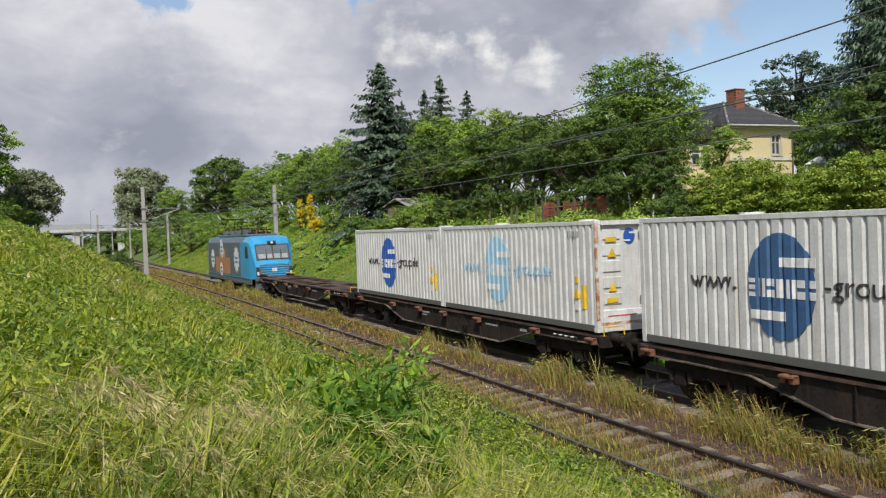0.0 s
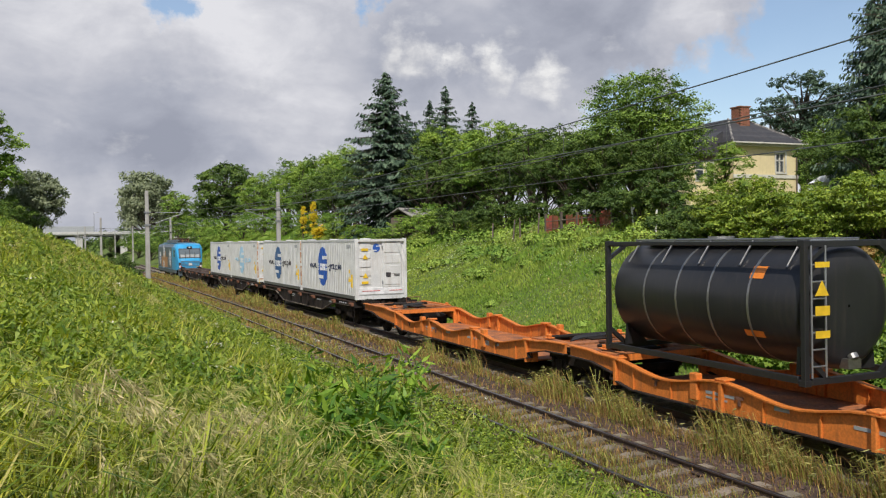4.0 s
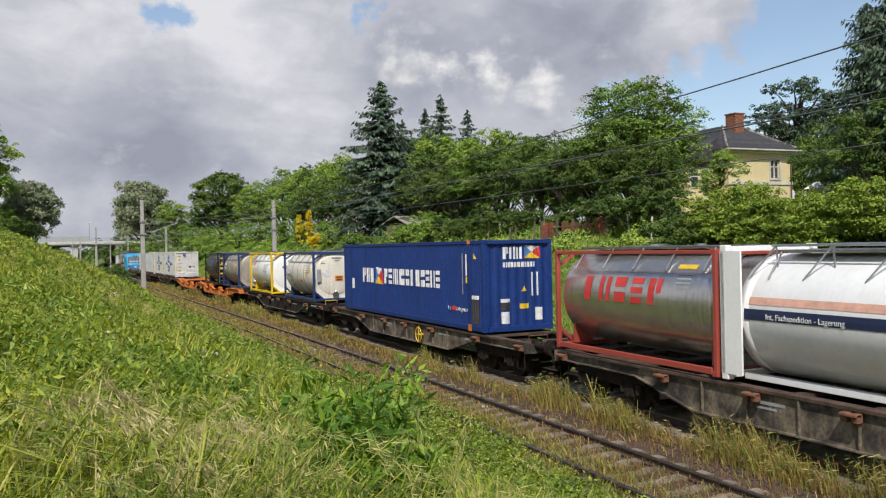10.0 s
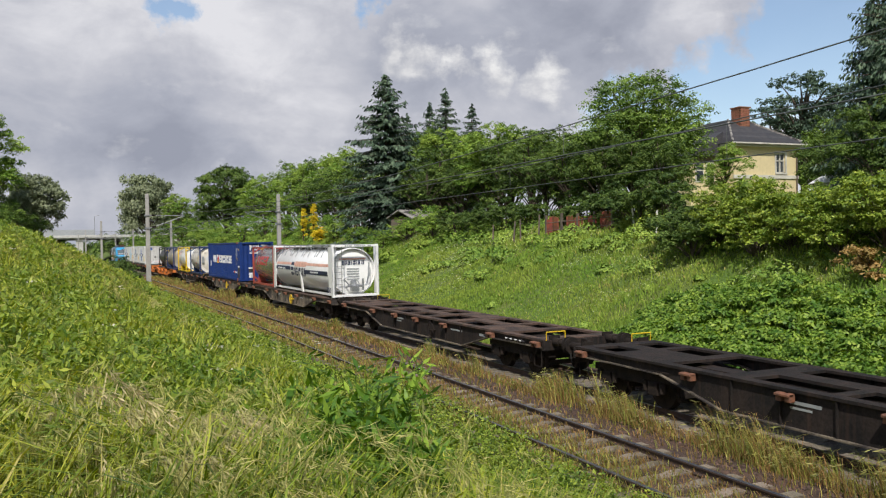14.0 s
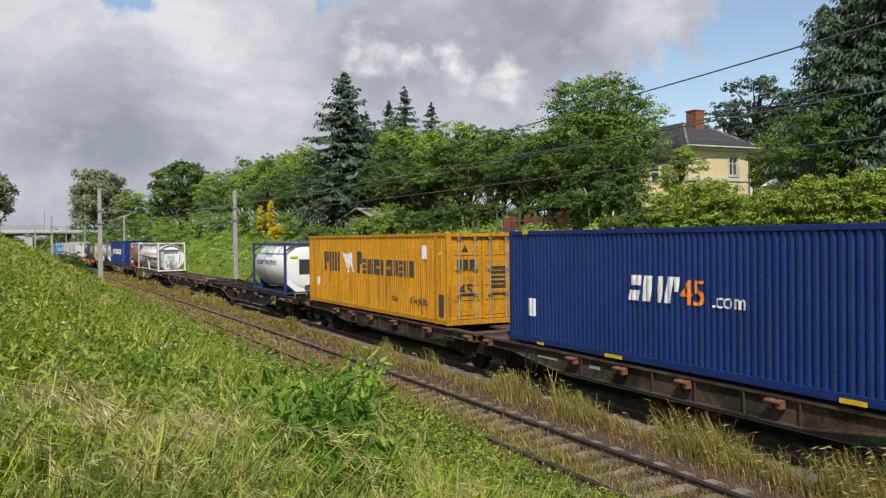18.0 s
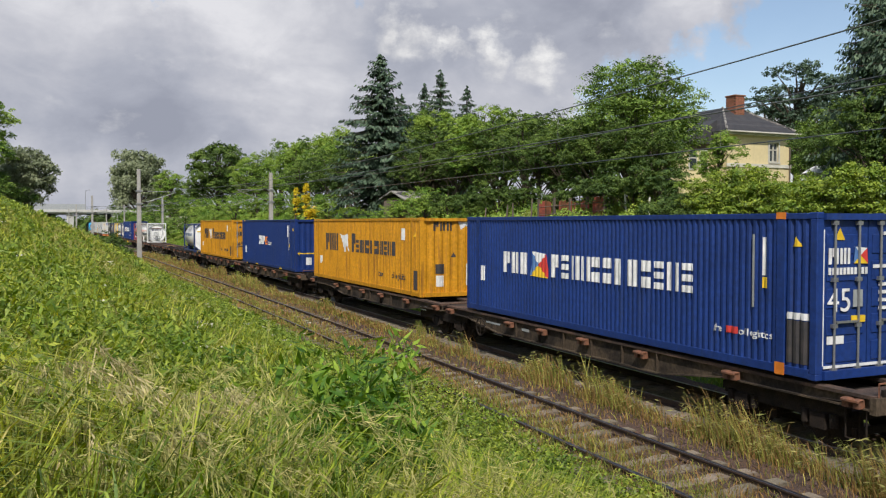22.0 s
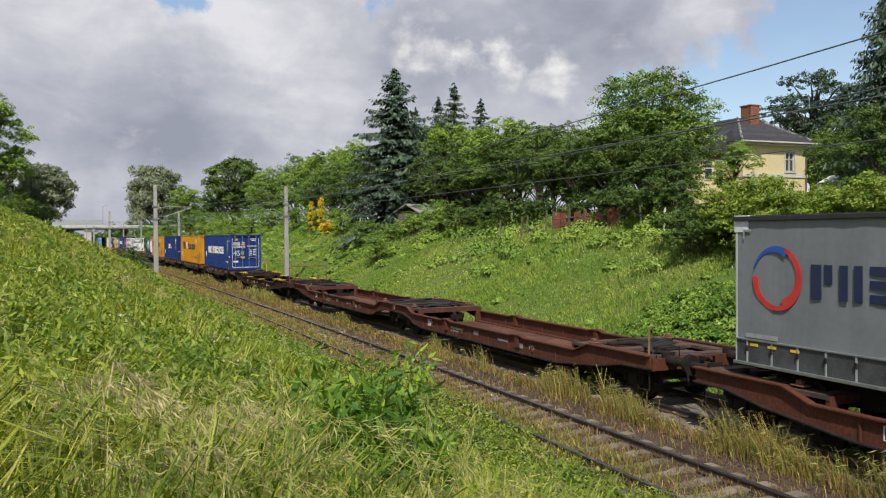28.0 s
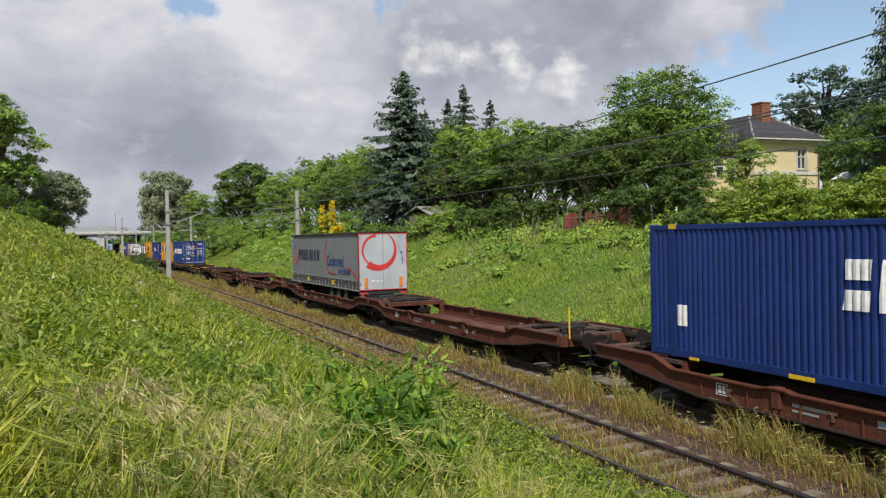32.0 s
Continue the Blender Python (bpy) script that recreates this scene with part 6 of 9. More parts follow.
def add_bogie(parent, y, x=0.0):
    """A two-axle bogie: frame, springs, brake gear and two wheelsets."""
    bo = empty("bogie", pose(x, y, 0))
    bo.parent = parent
    if not _bogie:
        bm = bmesh.new()
        for s in (-1, 1):
            prism(bm, [(-1.45, .62), (-1.15, .66), (-.55, .52), (.55, .52), (1.15, .66), (1.45, .62), (1.45, .78), (.6, .86), (-.6, .86), (-1.45, .78)], "x", s * 1.0 - .06, s * 1.0 + .06)
            for a in (-.9, .9):
                box(bm, s * 1.0 - .12, s * 1.0 + .12, a - .16, a + .16, .34, .62)
        box(bm, -1.0, 1.0, -.25, .25, .55, .9)
        for a in (-1.4, 1.4):
            box(bm, -1.0, 1.0, a - .05, a + .05, .55, .72)
        _bogie["frame"] = bm
        _bogie["spring"] = tube(bmesh.new(), (0, 0, -.12), (0, 0, .12), .075, 8)
        br = box(bmesh.new(), -.85, .85, -.04, .04, -.06, .06)
        for q in (-.75, .75):
            box(br, q - .05, q + .05, -.07, .07, -.14, .34)
        _bogie["brake"] = br
        wh = bmesh.new()
        for s in (-.75, .75):
            tube(wh, (s - .065, 0, 0), (s + .065, 0, 0), .46, 24)
            tube(wh, (s * .9 - .02, 0, 0), (s * .9 + .02, 0, 0), .49, 24)
            tube(wh, (s * 1.1 - .05, 0, 0), (s * 1.1 + .05, 0, 0), .14, 12)
            for k in range(5):
                a = 1.2566 * k
                box(wh, s * 1.1 - .012, s * 1.1 + .012, .28 * math.cos(a) - .035, .28 * math.cos(a) + .035, .28 * math.sin(a) - .035, .28 * math.sin(a) + .035)
        tube(wh, (-1.1, 0, 0), (1.1, 0, 0), .08, 10)
        _bogie["wheel"] = wh
        for key, nm in (("frame", "frame"), ("spring", "spring"), ("brake", "brake_beam"), ("wheel", "wheelset")):
            _bogie[key] = part(nm, _bogie[key], M["iron"], bo)
        _bogie["spring"].matrix_basis = pose(-1.06, -1.2, .52)
        _bogie["brake"].matrix_basis = pose(0, -1.42, .36)
        first = _bogie["wheel"]
        first.matrix_basis = pose(0, -.9, .46)
        WHEELS.append((first, -.9))
        made = 1
    else:
        share("frame", _bogie["frame"], bo)
        WHEELS.append((share("wheelset", _bogie["wheel"], bo, pose(0, -.9, .46)), -.9))
        made = 0
    for sx in (-1.06, 1.06):
        for a in (-1.2, -.6, .6, 1.2):
            if not (made and sx < 0 and a == -1.2):
                share("spring", _bogie["spring"], bo, pose(sx, a, .52))
    for a in (-1.42, -.38, .38, 1.42):
        if not (made and a == -1.42):
            share("brake_beam", _bogie["brake"], bo, pose(0, a, .36))
    WHEELS.append((share("wheelset", _bogie["wheel"], bo, pose(0, .9, .46)), .9))
    return bo


_buf = {}


def add_buffers(parent, L, ends=(-1, 1), z=1.04):
    for e in ends:
        for s in (-.875, .875):
            if not _buf:
                bm = bmesh.new()
                tube(bm, (0, 0, 0), (0, .34, 0), .13, 14, .11)
                tube(bm, (0, .3, 0), (0, .73, 0), .09, 14)
                tube(bm, (0, .71, 0), (0, .76, 0), .22, 18)
                box(bm, -.17, .17, -.02, .03, -.17, .17)
                _buf["b"] = part("buffer", bm, M["iron"], parent)
                bm = bmesh.new()
                box(bm, -.05, .05, 0, .3, -.05, .05)
                tube(bm, (0, .25, .02), (0, .52, -.06), .035, 8)
                tube(bm, (0, .5, .1), (0, .5, -.32), .03, 8)
                tube(bm, (.35, -.1, -.05), (.33, .35, -.42), .025, 8)
                tube(bm, (.33, .35, -.42), (.3, .55, -.35), .025, 8)
                _buf["c"] = part("coupling", bm, M["iron"], parent)
                _buf["b"].matrix_basis = pose(s, e * L / 2, z, 0, 0, 0 if e > 0 else 180)
                _buf["c"].matrix_basis = pose(0, e * L / 2, z, 0, 0, 0 if e > 0 else 180)
                continue
            share("buffer", _buf["b"], parent, pose(s, e * L / 2, z, 0, 0, 0 if e > 0 else 180))
            if s > 0:
                share("coupling", _buf["c"], parent, pose(0, e * L / 2, z, 0, 0, 0 if e > 0 else 180))


def add_brackets(parent, ys, material, z=.98, w=.34):
    """Fold-down spigot brackets on the sills."""
    proto = None
    for y in ys:
        for s in (-1, 1):
            if proto is None:
                bm = boxes((-.10, .04, -w / 2, -w / 2 + .13, -.10, .06), (-.10, .04, w / 2 - .13, w / 2, -.10, .06), (-.14, 0, -w / 2, w / 2, .0, .05), bevel=.01)
                proto = part("spigot_bracket", bm, material, parent)
                proto.matrix_basis = pose(s * 1.24, y, z, 0, 0, 0 if s < 0 else 180)
            else:
                share("spigot_bracket", proto, parent, pose(s * 1.24, y, z, 0, 0, 0 if s < 0 else 180))


def handwheel(parent, y, z, material):
    bm = bmesh.new()
    pts = [(0, .27 * math.cos(6.2832 * k / 16), .27 * math.sin(6.2832 * k / 16)) for k in range(17)]
    path_tube(bm, pts, .02, 5)
    for k in range(4):
        tube(bm, (0, 0, 0), pts[k * 4], .014, 5)
    tube(bm, (-.02, 0, 0), (.2, 0, 0), .035, 6)
    o = part("handwheel", bm, material, parent)
    o.matrix_basis = pose(-1.36, y, z)


def plate_with_holes(xs, ys, holes, z0, z1):
    """One flat plate on a grid of xs by ys, cells in holes left open, with edges of full depth."""
    bm = bmesh.new()
    v = {}

    def at(i, j, top):
        if (i, j, top) not in v:
            v[i, j, top] = bm.verts.new((xs[i], ys[j], z1 if top else z0))
        return v[i, j, top]
    nx, ny = len(xs) - 1, len(ys) - 1
    full = {(i, j) for i in range(nx) for j in range(ny)} - set(holes)
    for i, j in full:
        q = ((i, j), (i + 1, j), (i + 1, j + 1), (i, j + 1))
        bm.faces.new([at(*c, 1) for c in q])
        bm.faces.new([at(*c, 0) for c in q[::-1]])
        for (a, b), (di, dj) in (((q[0], q[1]), (0, -1)), ((q[1], q[2]), (1, 0)), ((q[2], q[3]), (0, 1)), ((q[3], q[0]), (-1, 0))):
            if (i + di, j + dj) not in full:
                bm.faces.new((at(*a, 0), at(*b, 0), at(*b, 1), at(*a, 1)))
    return bm


def ribbon(pts, x0, x1, dz):
    """One bent flat strip along pts (y, z) between x0 and x1, dz thick."""
    bm = bmesh.new()
    rows = [[bm.verts.new(c) for c in ((x0, y, z), (x1, y, z), (x1, y, z + dz), (x0, y, z + dz))] for y, z in pts]
    for a, b in zip(rows, rows[1:]):
        for k in range(4):
            bm.faces.new((a[k], a[(k + 1) % 4], b[(k + 1) % 4], b[k]))
    bm.faces.new(rows[0])
    bm.faces.new(rows[-1][::-1])
    bmesh.ops.recalc_face_normals(bm, faces=bm.faces[:])
    return bm


def end_gear(wg, B, w, side, rail="yellow"):
    """Headstocks, steps, hoses, chains and end handles of a wagon."""
    for e in (-1, 1):
        part("headstock", boxes((-w - .05, w + .05, e * B / 2 - .06, e * B / 2 + .06, .82, 1.095)), M[side], wg)
        for s in (-1, 1):
            wire("shunter_step", [(s * w, e * (B / 2 - .15), .85), (s * w, e * (B / 2 - .15), .35), (s * w, e * (B / 2 - .55), .35), (s * w, e * (B / 2 - .55), .85)], .018, wg, "iron")
        wire("brake_hose", [(.55 * e, e * (B / 2 + .02), 1.0), (.5 * e, e * (B / 2 + .12), 1.0), (.5 * e, e * (B / 2 + .22), .7), (.45 * e, e * (B / 2 + .2), .45)], .025, wg, "rubber")
        wire("shunter_handle", [(e * w * .95, e * (B / 2 + .02), 1.0), (e * w * .95, e * (B / 2 + .02), 1.32), (e * w * .45, e * (B / 2 + .02), 1.32), (e * w * .45, e * (B / 2 + .02), 1.0)], .018, wg, rail)


def flat_wagon(L, u, sill, deck, label, bracket="bracket", wheel="yellow", art=False, belly=.42):
    """A container flat wagon: fish-bellied sills, a deck plate with long open bays, bogies, buffers."""
    wg = empty("container_wagon")
    tagged(wg, label, "freight wagon", "wagons of the train")
    add_buffers(wg, L - 1.24)
    B = L - 1.24
    secs = [(-B / 2, B / 2)] if not art else [(-B / 2, -.25), (.25, B / 2)]
    for a, b in secs:
        n = b - a
        e0, e1 = (3.4, 3.4) if not art else ((3.4, 1.6) if a < -1 else (1.6, 3.4))
        for s in (-1, 1):
            prof = [(a, .90), (a + e0, .88), (a + e0 + 1.9, belly), (b - e1 - 1.9, belly), (b - e1, .88), (b, .90), (b, 1.06), (a, 1.06)]
            bm = bmesh.new()
            prism(bm, prof, "x", s * 1.16 - .012, s * 1.16 + .012)
            sl = part("side_sill", bm, M[sill], wg)
            part("lower_chord", ribbon([(p, q - .03) for p, q in prof[:6]], s * 1.16 - .09, s * 1.16 + .09, .03), M["sill_brown" if sill == "sill_brown" else "sill_grey"], sl)
            st = None
            k = a + e0 + 2.0
            while k < b - e1 - 1.9:
                if st is None:
                    st = part("stiffener", boxes((-.07, .07, -.012, .012, belly + .005, 1.058)), M[sill], sl)
                    st.matrix_basis = pose(s * 1.16, k, 0)
                else:
                    share("stiffener", st, sl, pose(s * 1.16, k, 0))
                k += 1.25
            # low rod, hooks and a pipe below the deck's edge
            wire("brake_rod", [(s * 1.19, a + .5, .93), (s * 1.21, a + e0 * .5, .87), (s * 1.2, a + e0 + .3, .90)], .016, wg, "iron")
            wire("brake_rod", [(s * 1.19, b - .5, .93), (s * 1.21, b - e1 * .5, .86), (s * 1.2, b - e1 - .3, .91)], .016, wg, "iron")
        xs = [-1.24, -.98, -.26, .26, .98, 1.24]
        ys, holes, y, j = [a], [], a + .55, 0
        while y < b - 1.1:
            ln = min((1.75, 1.35, 1.9)[j % 3], b - .5 - y)
            ys += [y, y + ln]
            row = len(ys) - 3
            holes += [(1, row), (3, row)] if ln > .6 else []
            y += ln + (.42, .30, .62)[j % 3]
            j += 1
        ys.append(b)
        holes = [(i, 2 * k + 1) for k in range(j) for i in ((1, 3), (1, 2, 3), (3,), (1, 3), (1, 2), (1, 3))[(k + int(L)) % 6]]
        part("deck_plate", plate_with_holes(xs, ys, holes, 1.06, 1.118), M[deck], wg)
        part("centre_sill", box(bmesh.new(), -.22, .22, a + .05, b - .05, .62, .96), M["sill_dark"], wg)
        add_brackets(wg, [a + .35, a + 3.1, a + n * .36, a + n * .5, a + n * .62, b - 4.4, b - .35], M[bracket])
    end_gear(wg, B, 1.2, sill, "yellow" if sill == "sill_dark" else "bracket")
    for e in (-1, 1):
        add_bogie(wg, e * (B / 2 - 1.75 - .35))
    if art:
        add_bogie(wg, 0)
        part("articulation", box(bmesh.new(), -.9, .9, -.5, .5, .90, 1.09), M["sill_dark"], wg)
    handwheel(wg, -B * .09, .72, M[wheel])
    part("brake_box", box(bmesh.new(), -1.0, -.55, 1.2, 2.6, .45, .85, .03), M["iron"], wg)
    part("tool_box", box(bmesh.new(), .5, 1.0, -1.5, .3, .45, .8, .03), M["iron"], wg)
    part("air_tank", tube(bmesh.new(), (-.75, -2.6, .62), (-.75, -1.0, .62), .2, 12), M["iron"], wg)
    # striped release rod
    if sill == "sill_dark":
        for k in range(8):
            part("rod_stripe", tube(bmesh.new(), (-1.27, -B / 2 + 1.0 + .14 * k, .97), (-1.27, -B / 2 + 1.14 + .14 * k, .97), .022, 6), M["decal_white" if k % 2 else "decal_black"], wg)
    # stencilled writing too small to read
    for q in ((-2.2, -1.5, .84, .90), (-2.2, -1.7, .75, .79), (3.0, 3.9, .84, .89), (5.2, 5.6, .84, .92)):
        plates("stencil", [q], M["decal_grey"], wg, "left", 1.174)
    MOVING.append((wg, u, 0.0))
    return wg


def pocket_wagon(L, u, side, deck, label, wavy=False, art=True, loaded=False):
    """A pocket wagon: low troughs between high end platforms, one or two sections."""
    wg = empty("pocket_wagon")
    tagged(wg, label, "freight wagon", "wagons of the train")
    B = L - 1.24
    add_buffers(wg, B)
    pin_paint = M["yellow" if side == "wag_maroon" else "wag_orange" if wavy else "bracket"]
    secs = [(-B / 2, B / 2)] if not art else [(-B / 2, -.12), (.12, B / 2)]
    pin = lever = None
    for a, b in secs:
        far, mid = (3.9, 2.0) if wavy or not art else (3.35, 2.35)
        p0 = a + (far if (not art or a < -1) else mid)
        p1 = b - (far if (not art or a > -1) else mid)
        n = p1 - p0
        lo = .42 if wavy else .50
        for s in (-1, 1):
            if wavy:
                top = [(a, 1.12)]
                for k in range(41):
                    q = k / 40
                    yy = a + .9 + (b - a - 1.8) * q
                    inner = min(1, max(0, (yy - p0 + 1.2) / 1.6)) * min(1, max(0, (p1 + 1.2 - yy) / 1.6))
                    top.append((yy, 1.12 - inner * (.12 + .21 * (.5 - .5 * math.cos(6.2832 * (yy - p0) / (n / 3.0))))))
                top.append((b, 1.12))
            else:
                top = [(a, 1.14), (p0 - .95, 1.14), (p0 - .3, .92), (p0 + n * .22, .92), (p0 + n * .24, .97), (p0 + n * .28, .97), (p0 + n * .30, .93), (p0 + n * .70, .93), (p0 + n * .72, .97), (p0 + n * .76, .97), (p0 + n * .78, .92), (p1 + .3, .92), (p1 + .95, 1.14), (b, 1.14)]
            low = [(b, .88), (b - 1.0, .86), (b - 1.9, .70), (p1 + .2, .58), (p1 - .6, lo), (p0 + .6, lo), (p0 - .2, .58), (a + 1.9, .70), (a + 1.0, .86), (a, .88)]
            bm = bmesh.new()
            prism(bm, top + low, "x", s * 1.36 - .02, s * 1.36 + .02)
            sl = part("side_beam", bm, M[side], wg)
            part("top_flange", ribbon(top, s * 1.36 - .11, s * 1.36 + .05, .03), M[side], sl)
            part("bottom_flange", ribbon([(p, q - .03) for p, q in low], s * 1.36 - .10, s * 1.36 + .045, .03), M["sill_dark"], sl)
            rib = None
            for k in range(8):
                yy = p0 + n * (k + .5) / 8
                if rib is None:
                    rib = part("rib", boxes((-.055, .055, -.016, .016, lo, .80)), M[side], sl)
                    rib.matrix_basis = pose(s * 1.36, yy, 0)
                else:
                    share("rib", rib, sl, pose(s * 1.36, yy, 0))
            for q in (.26, .74):
                yy = p0 + n * q
                part("guide_bracket", boxes((s * 1.36 - .09, s * 1.36 + .075, yy - .11, yy + .11, lo + .12, 1.02 if not wavy else 1.08), bevel=.015), M[side], sl)
            if wavy:
                for q in (0, .335, .665, 1.0):
                    yy = p0 + n * q
                    part("corner_post", boxes((s * 1.36 - .10, s * 1.36 + .07, yy - .05, yy + .05, lo, 1.03), bevel=.01), M[side], sl)
                    part("post_cap", boxes((s * 1.30 - .16, s * 1.30 + .12, yy - .14, yy + .14, 1.03, 1.08), bevel=.015), M[side], sl)
            # yellow locking levers on the beam
            for q in (.18, .62, .86):
                m = pose(s * 1.385, p0 + n * q, .72, 0, 0, 0 if s < 0 else 180)
                if lever is None:
                    bm = bmesh.new()
                    prism(bm, [(-.03, -.10), (.03, -.10), (.03, .02), (.10, .02), (.10, .08), (-.10, .08), (-.10, .02), (-.03, .02)], "x", -.03, .0)
                    lever = part("lever", bm, M["yellow" if side == "wag_maroon" else "bracket"], wg)
                    lever.matrix_basis = m
                else:
                    share("lever", lever, wg, m)
        # maroon wagon: added near-black floor paints the shade of its open pocket
        part("pocket_floor", boxes((-1.32, 1.32, p0 - .1, p1 + .1, lo + .02, lo + .06)), M["orange_deck" if wavy else "iron" if side == "wag_maroon" else "pocket_dust"], wg)
        if not wavy:
            part("floor_rail", boxes((-1.20, -1.02, p0, p1, lo + .062, lo + .10)), M[side], wg)
            part("floor_rail", boxes((1.02, 1.20, p0, p1, lo + .062, lo + .10)), M[side], wg)
        for y0, y1 in ((a, p0), (p1, b)):
            ln = y1 - y0
            xs = [-1.32, -.95, -.28, .28, .95, 1.32]
            if ln > 3:
                ys = [y0 + .02, y0 + .4, y0 + ln * .42, y0 + ln * .54, y1 - .35, y1 - .02]
                inner = 3 if y0 == a else 1
                holes = [(1, 1), (3, 1), (1, 3), (3, 3), (2, inner)]
            else:
                ys = [y0 + .02, y0 + .5, y1 - .5, y1 - .02]
                holes = [(1, 1), (3, 1)]
            pl = part("platform", plate_with_holes(xs, ys, holes, 1.04, 1.115), M[deck], wg)
            if not wavy and ln < 3:
                q0 = y0 + .25 if y0 == a else y1 - .25 - ln * .42
                part("tread_plate", box(bmesh.new(), -1.22, 1.22, q0, q0 + ln * .42, 1.119, 1.138), M["sill_dark"], pl)
            # black pipes, ramps and a spare support across the platform
            part("support_frame", box(bmesh.new(), -.95, .95, y0 + ln * .62, y0 + ln * .62 + .22, 1.12, 1.19, .02), M["iron"], wg)
            part("support_frame", box(bmesh.new(), -.28, .28, y0 + ln * .22, y0 + ln * .85, 1.118, 1.165, .02), M["iron"], wg)
            for k in range(4):
                wire("brake_pipe", [(-.9 + .1 * k, y0 + .5 + .12 * k, 1.13), (-.45, y0 + ln * .35 + .1 * k, 1.16), (.4, y0 + ln * .4 + .16 * k, 1.19), (.9, y1 - .5, 1.13)], .028, wg, "rubber")
        for yy in (p0 - .06, p1 + .06):
            for s in (-1, 1):
                part("pocket_post", boxes((s * 1.2 - .1, s * 1.2 + .1, yy - .05, yy + .05, lo, .96)), M[side], wg)
            part("pocket_bulkhead", boxes((-1.3, 1.3, yy - .05, yy + .05, .96, 1.115)), M[side], wg)
        for yy in (p0 - .8, p1 + .8):
            for s in (-1, 1):
                if pin is None:
                    pin = part("locating_pin", boxes((-.10, .10, -.16, .16, 0, .03), (-.05, .05, -.07, .07, .028, .11), bevel=.012), pin_paint, wg)
                    pin.matrix_basis = pose(s * 1.15, yy, 1.15)
                else:
                    share("locating_pin", pin, wg, pose(s * 1.15, yy, 1.15))
        ym = (p0 + p1) / 2
        for q in ((-2.2, -1.4, .72, .78), (-2.2, -1.6, .63, .67), (1.3, 2.0, .70, .76), (2.6, 2.85, .62, .76), (-.4, -.05, .70, .82), (3.2, 3.5, .66, .74)):
            sb = plates("stencil", [q], M["decal_grey"], wg, "left", 1.382)
            sb.matrix_basis = pose(0, ym, 0)
        if side == "wag_red":
            # white-framed owner's plate
            u0 = -n * .5 + 1.1
            for q in ((u0, u0 + .34, .84, .855), (u0, u0 + .34, .615, .63), (u0, u0 + .02, .63, .84), (u0 + .32, u0 + .34, .63, .84), (u0 + .06, u0 + .15, .66, .81), (u0 + .19, u0 + .28, .66, .81)):
                plates("owner_plate", [q], M["decal_white"], wg, "left", 1.384).matrix_basis = pose(0, ym, 0)
        if not wavy:
            part("pipe_guard", boxes((-1.30, -1.24, ym - n * .3, ym + n * .3, lo - .2, lo - .12)), M["iron"], wg)
    end_gear(wg, B, 1.28, side, "iron" if side == "wag_red" else "bracket")
    for e in (-1, 1):
        add_bogie(wg, e * (B / 2 - 1.9))
    if art:
        add_bogie(wg, 0)
        part("articulation", boxes((-1.0, 1.0, -.5, .5, .92, 1.03)), M["sill_dark"], wg)
    if side == "wag_maroon":
        # rusty red guard frame across the rear end, dark handrail hoops, flat yellow spigot pads, yellow handwheel
        y = -B / 2 + .5
        wire("guard_frame", [(-1.15, y, 1.13), (-1.15, y, 2.02), (-1.05, y, 2.08), (1.05, y, 2.08), (1.15, y, 2.02), (1.15, y, 1.13)], .022, wg, "bracket")
        wire("guard_rail", [(-1.15, y, 1.25), (1.15, y, 1.25)], .018, wg, "bracket")
        for x in (-.55, .6):
            wire("guard_stay", [(x, y, 1.13), (x, y, 1.72)], .02, wg, "bracket")
        for s in (-1, 1):
            wire("handrail_hoop", [(s * 1.28, -B / 2 + 2.4, 1.12), (s * 1.28, -B / 2 + 2.4, 1.38), (s * 1.28, -B / 2 + 2.75, 1.38), (s * 1.28, -B / 2 + 2.75, 1.12)], .016, wg, "iron")
            for q in (.12, .20, .30, .52, .78, .88):
                zz = .96 if .24 < q < .76 else 1.17
                part("spigot_pad", boxes((s * 1.22 - .2, s * 1.22 + .2, B / 2 - q * B - .07, B / 2 - q * B + .07, zz, zz + .035), bevel=.008), M["yellow"], wg)
        handwheel(wg, -B * .30, .92, M["yellow"])
        part("hazard_plate", boxes((-1.386, -1.378, -B / 2 + .3, -B / 2 + 1.3, .99, 1.06)), M["decal_red"], wg)
        part("signal_post", tube(bmesh.new(), (.9, B / 2 - .9, 1.1), (.9, B / 2 - .9, 1.75), .025, 6), M["yellow"], wg)
    MOVING.append((wg, u, 0.0))
    return wg


# ---- containers ----
def corrugated(name, a, b, z0, z1, face, reach, material, parent, pitch=.278, depth=.036, label="", flat=.26, floor=.26):
    """A ribbed sheet on a face between u = a and b; the ridges stand at reach."""
    n = max(2, round((b - a) / pitch))
    p = (b - a) / n
    us = []
    for k in range(n):
        us += [(a + k * p, 0), (a + k * p + p * flat, 0), (a + k * p + p * (1 + flat - floor) / 2, -depth), (a + k * p + p * (1 + flat + floor) / 2, -depth)]
    us.append((b, 0))
    v, f = [], []
    for u, d in us:
        v += [(u, z0, d), (u, z1, d)]
    for k in range(len(us) - 1):
        f.append((2 * k, 2 * k + 2, 2 * k + 3, 2 * k + 1))
    RIBS[parent.name, face] = (a, p, flat, floor, depth, n)
    m = on_face(face, reach)
    ob = raw(name, [tuple(m @ Vector(q)) for q in v], f, material, parent)
    return tagged(ob, label)


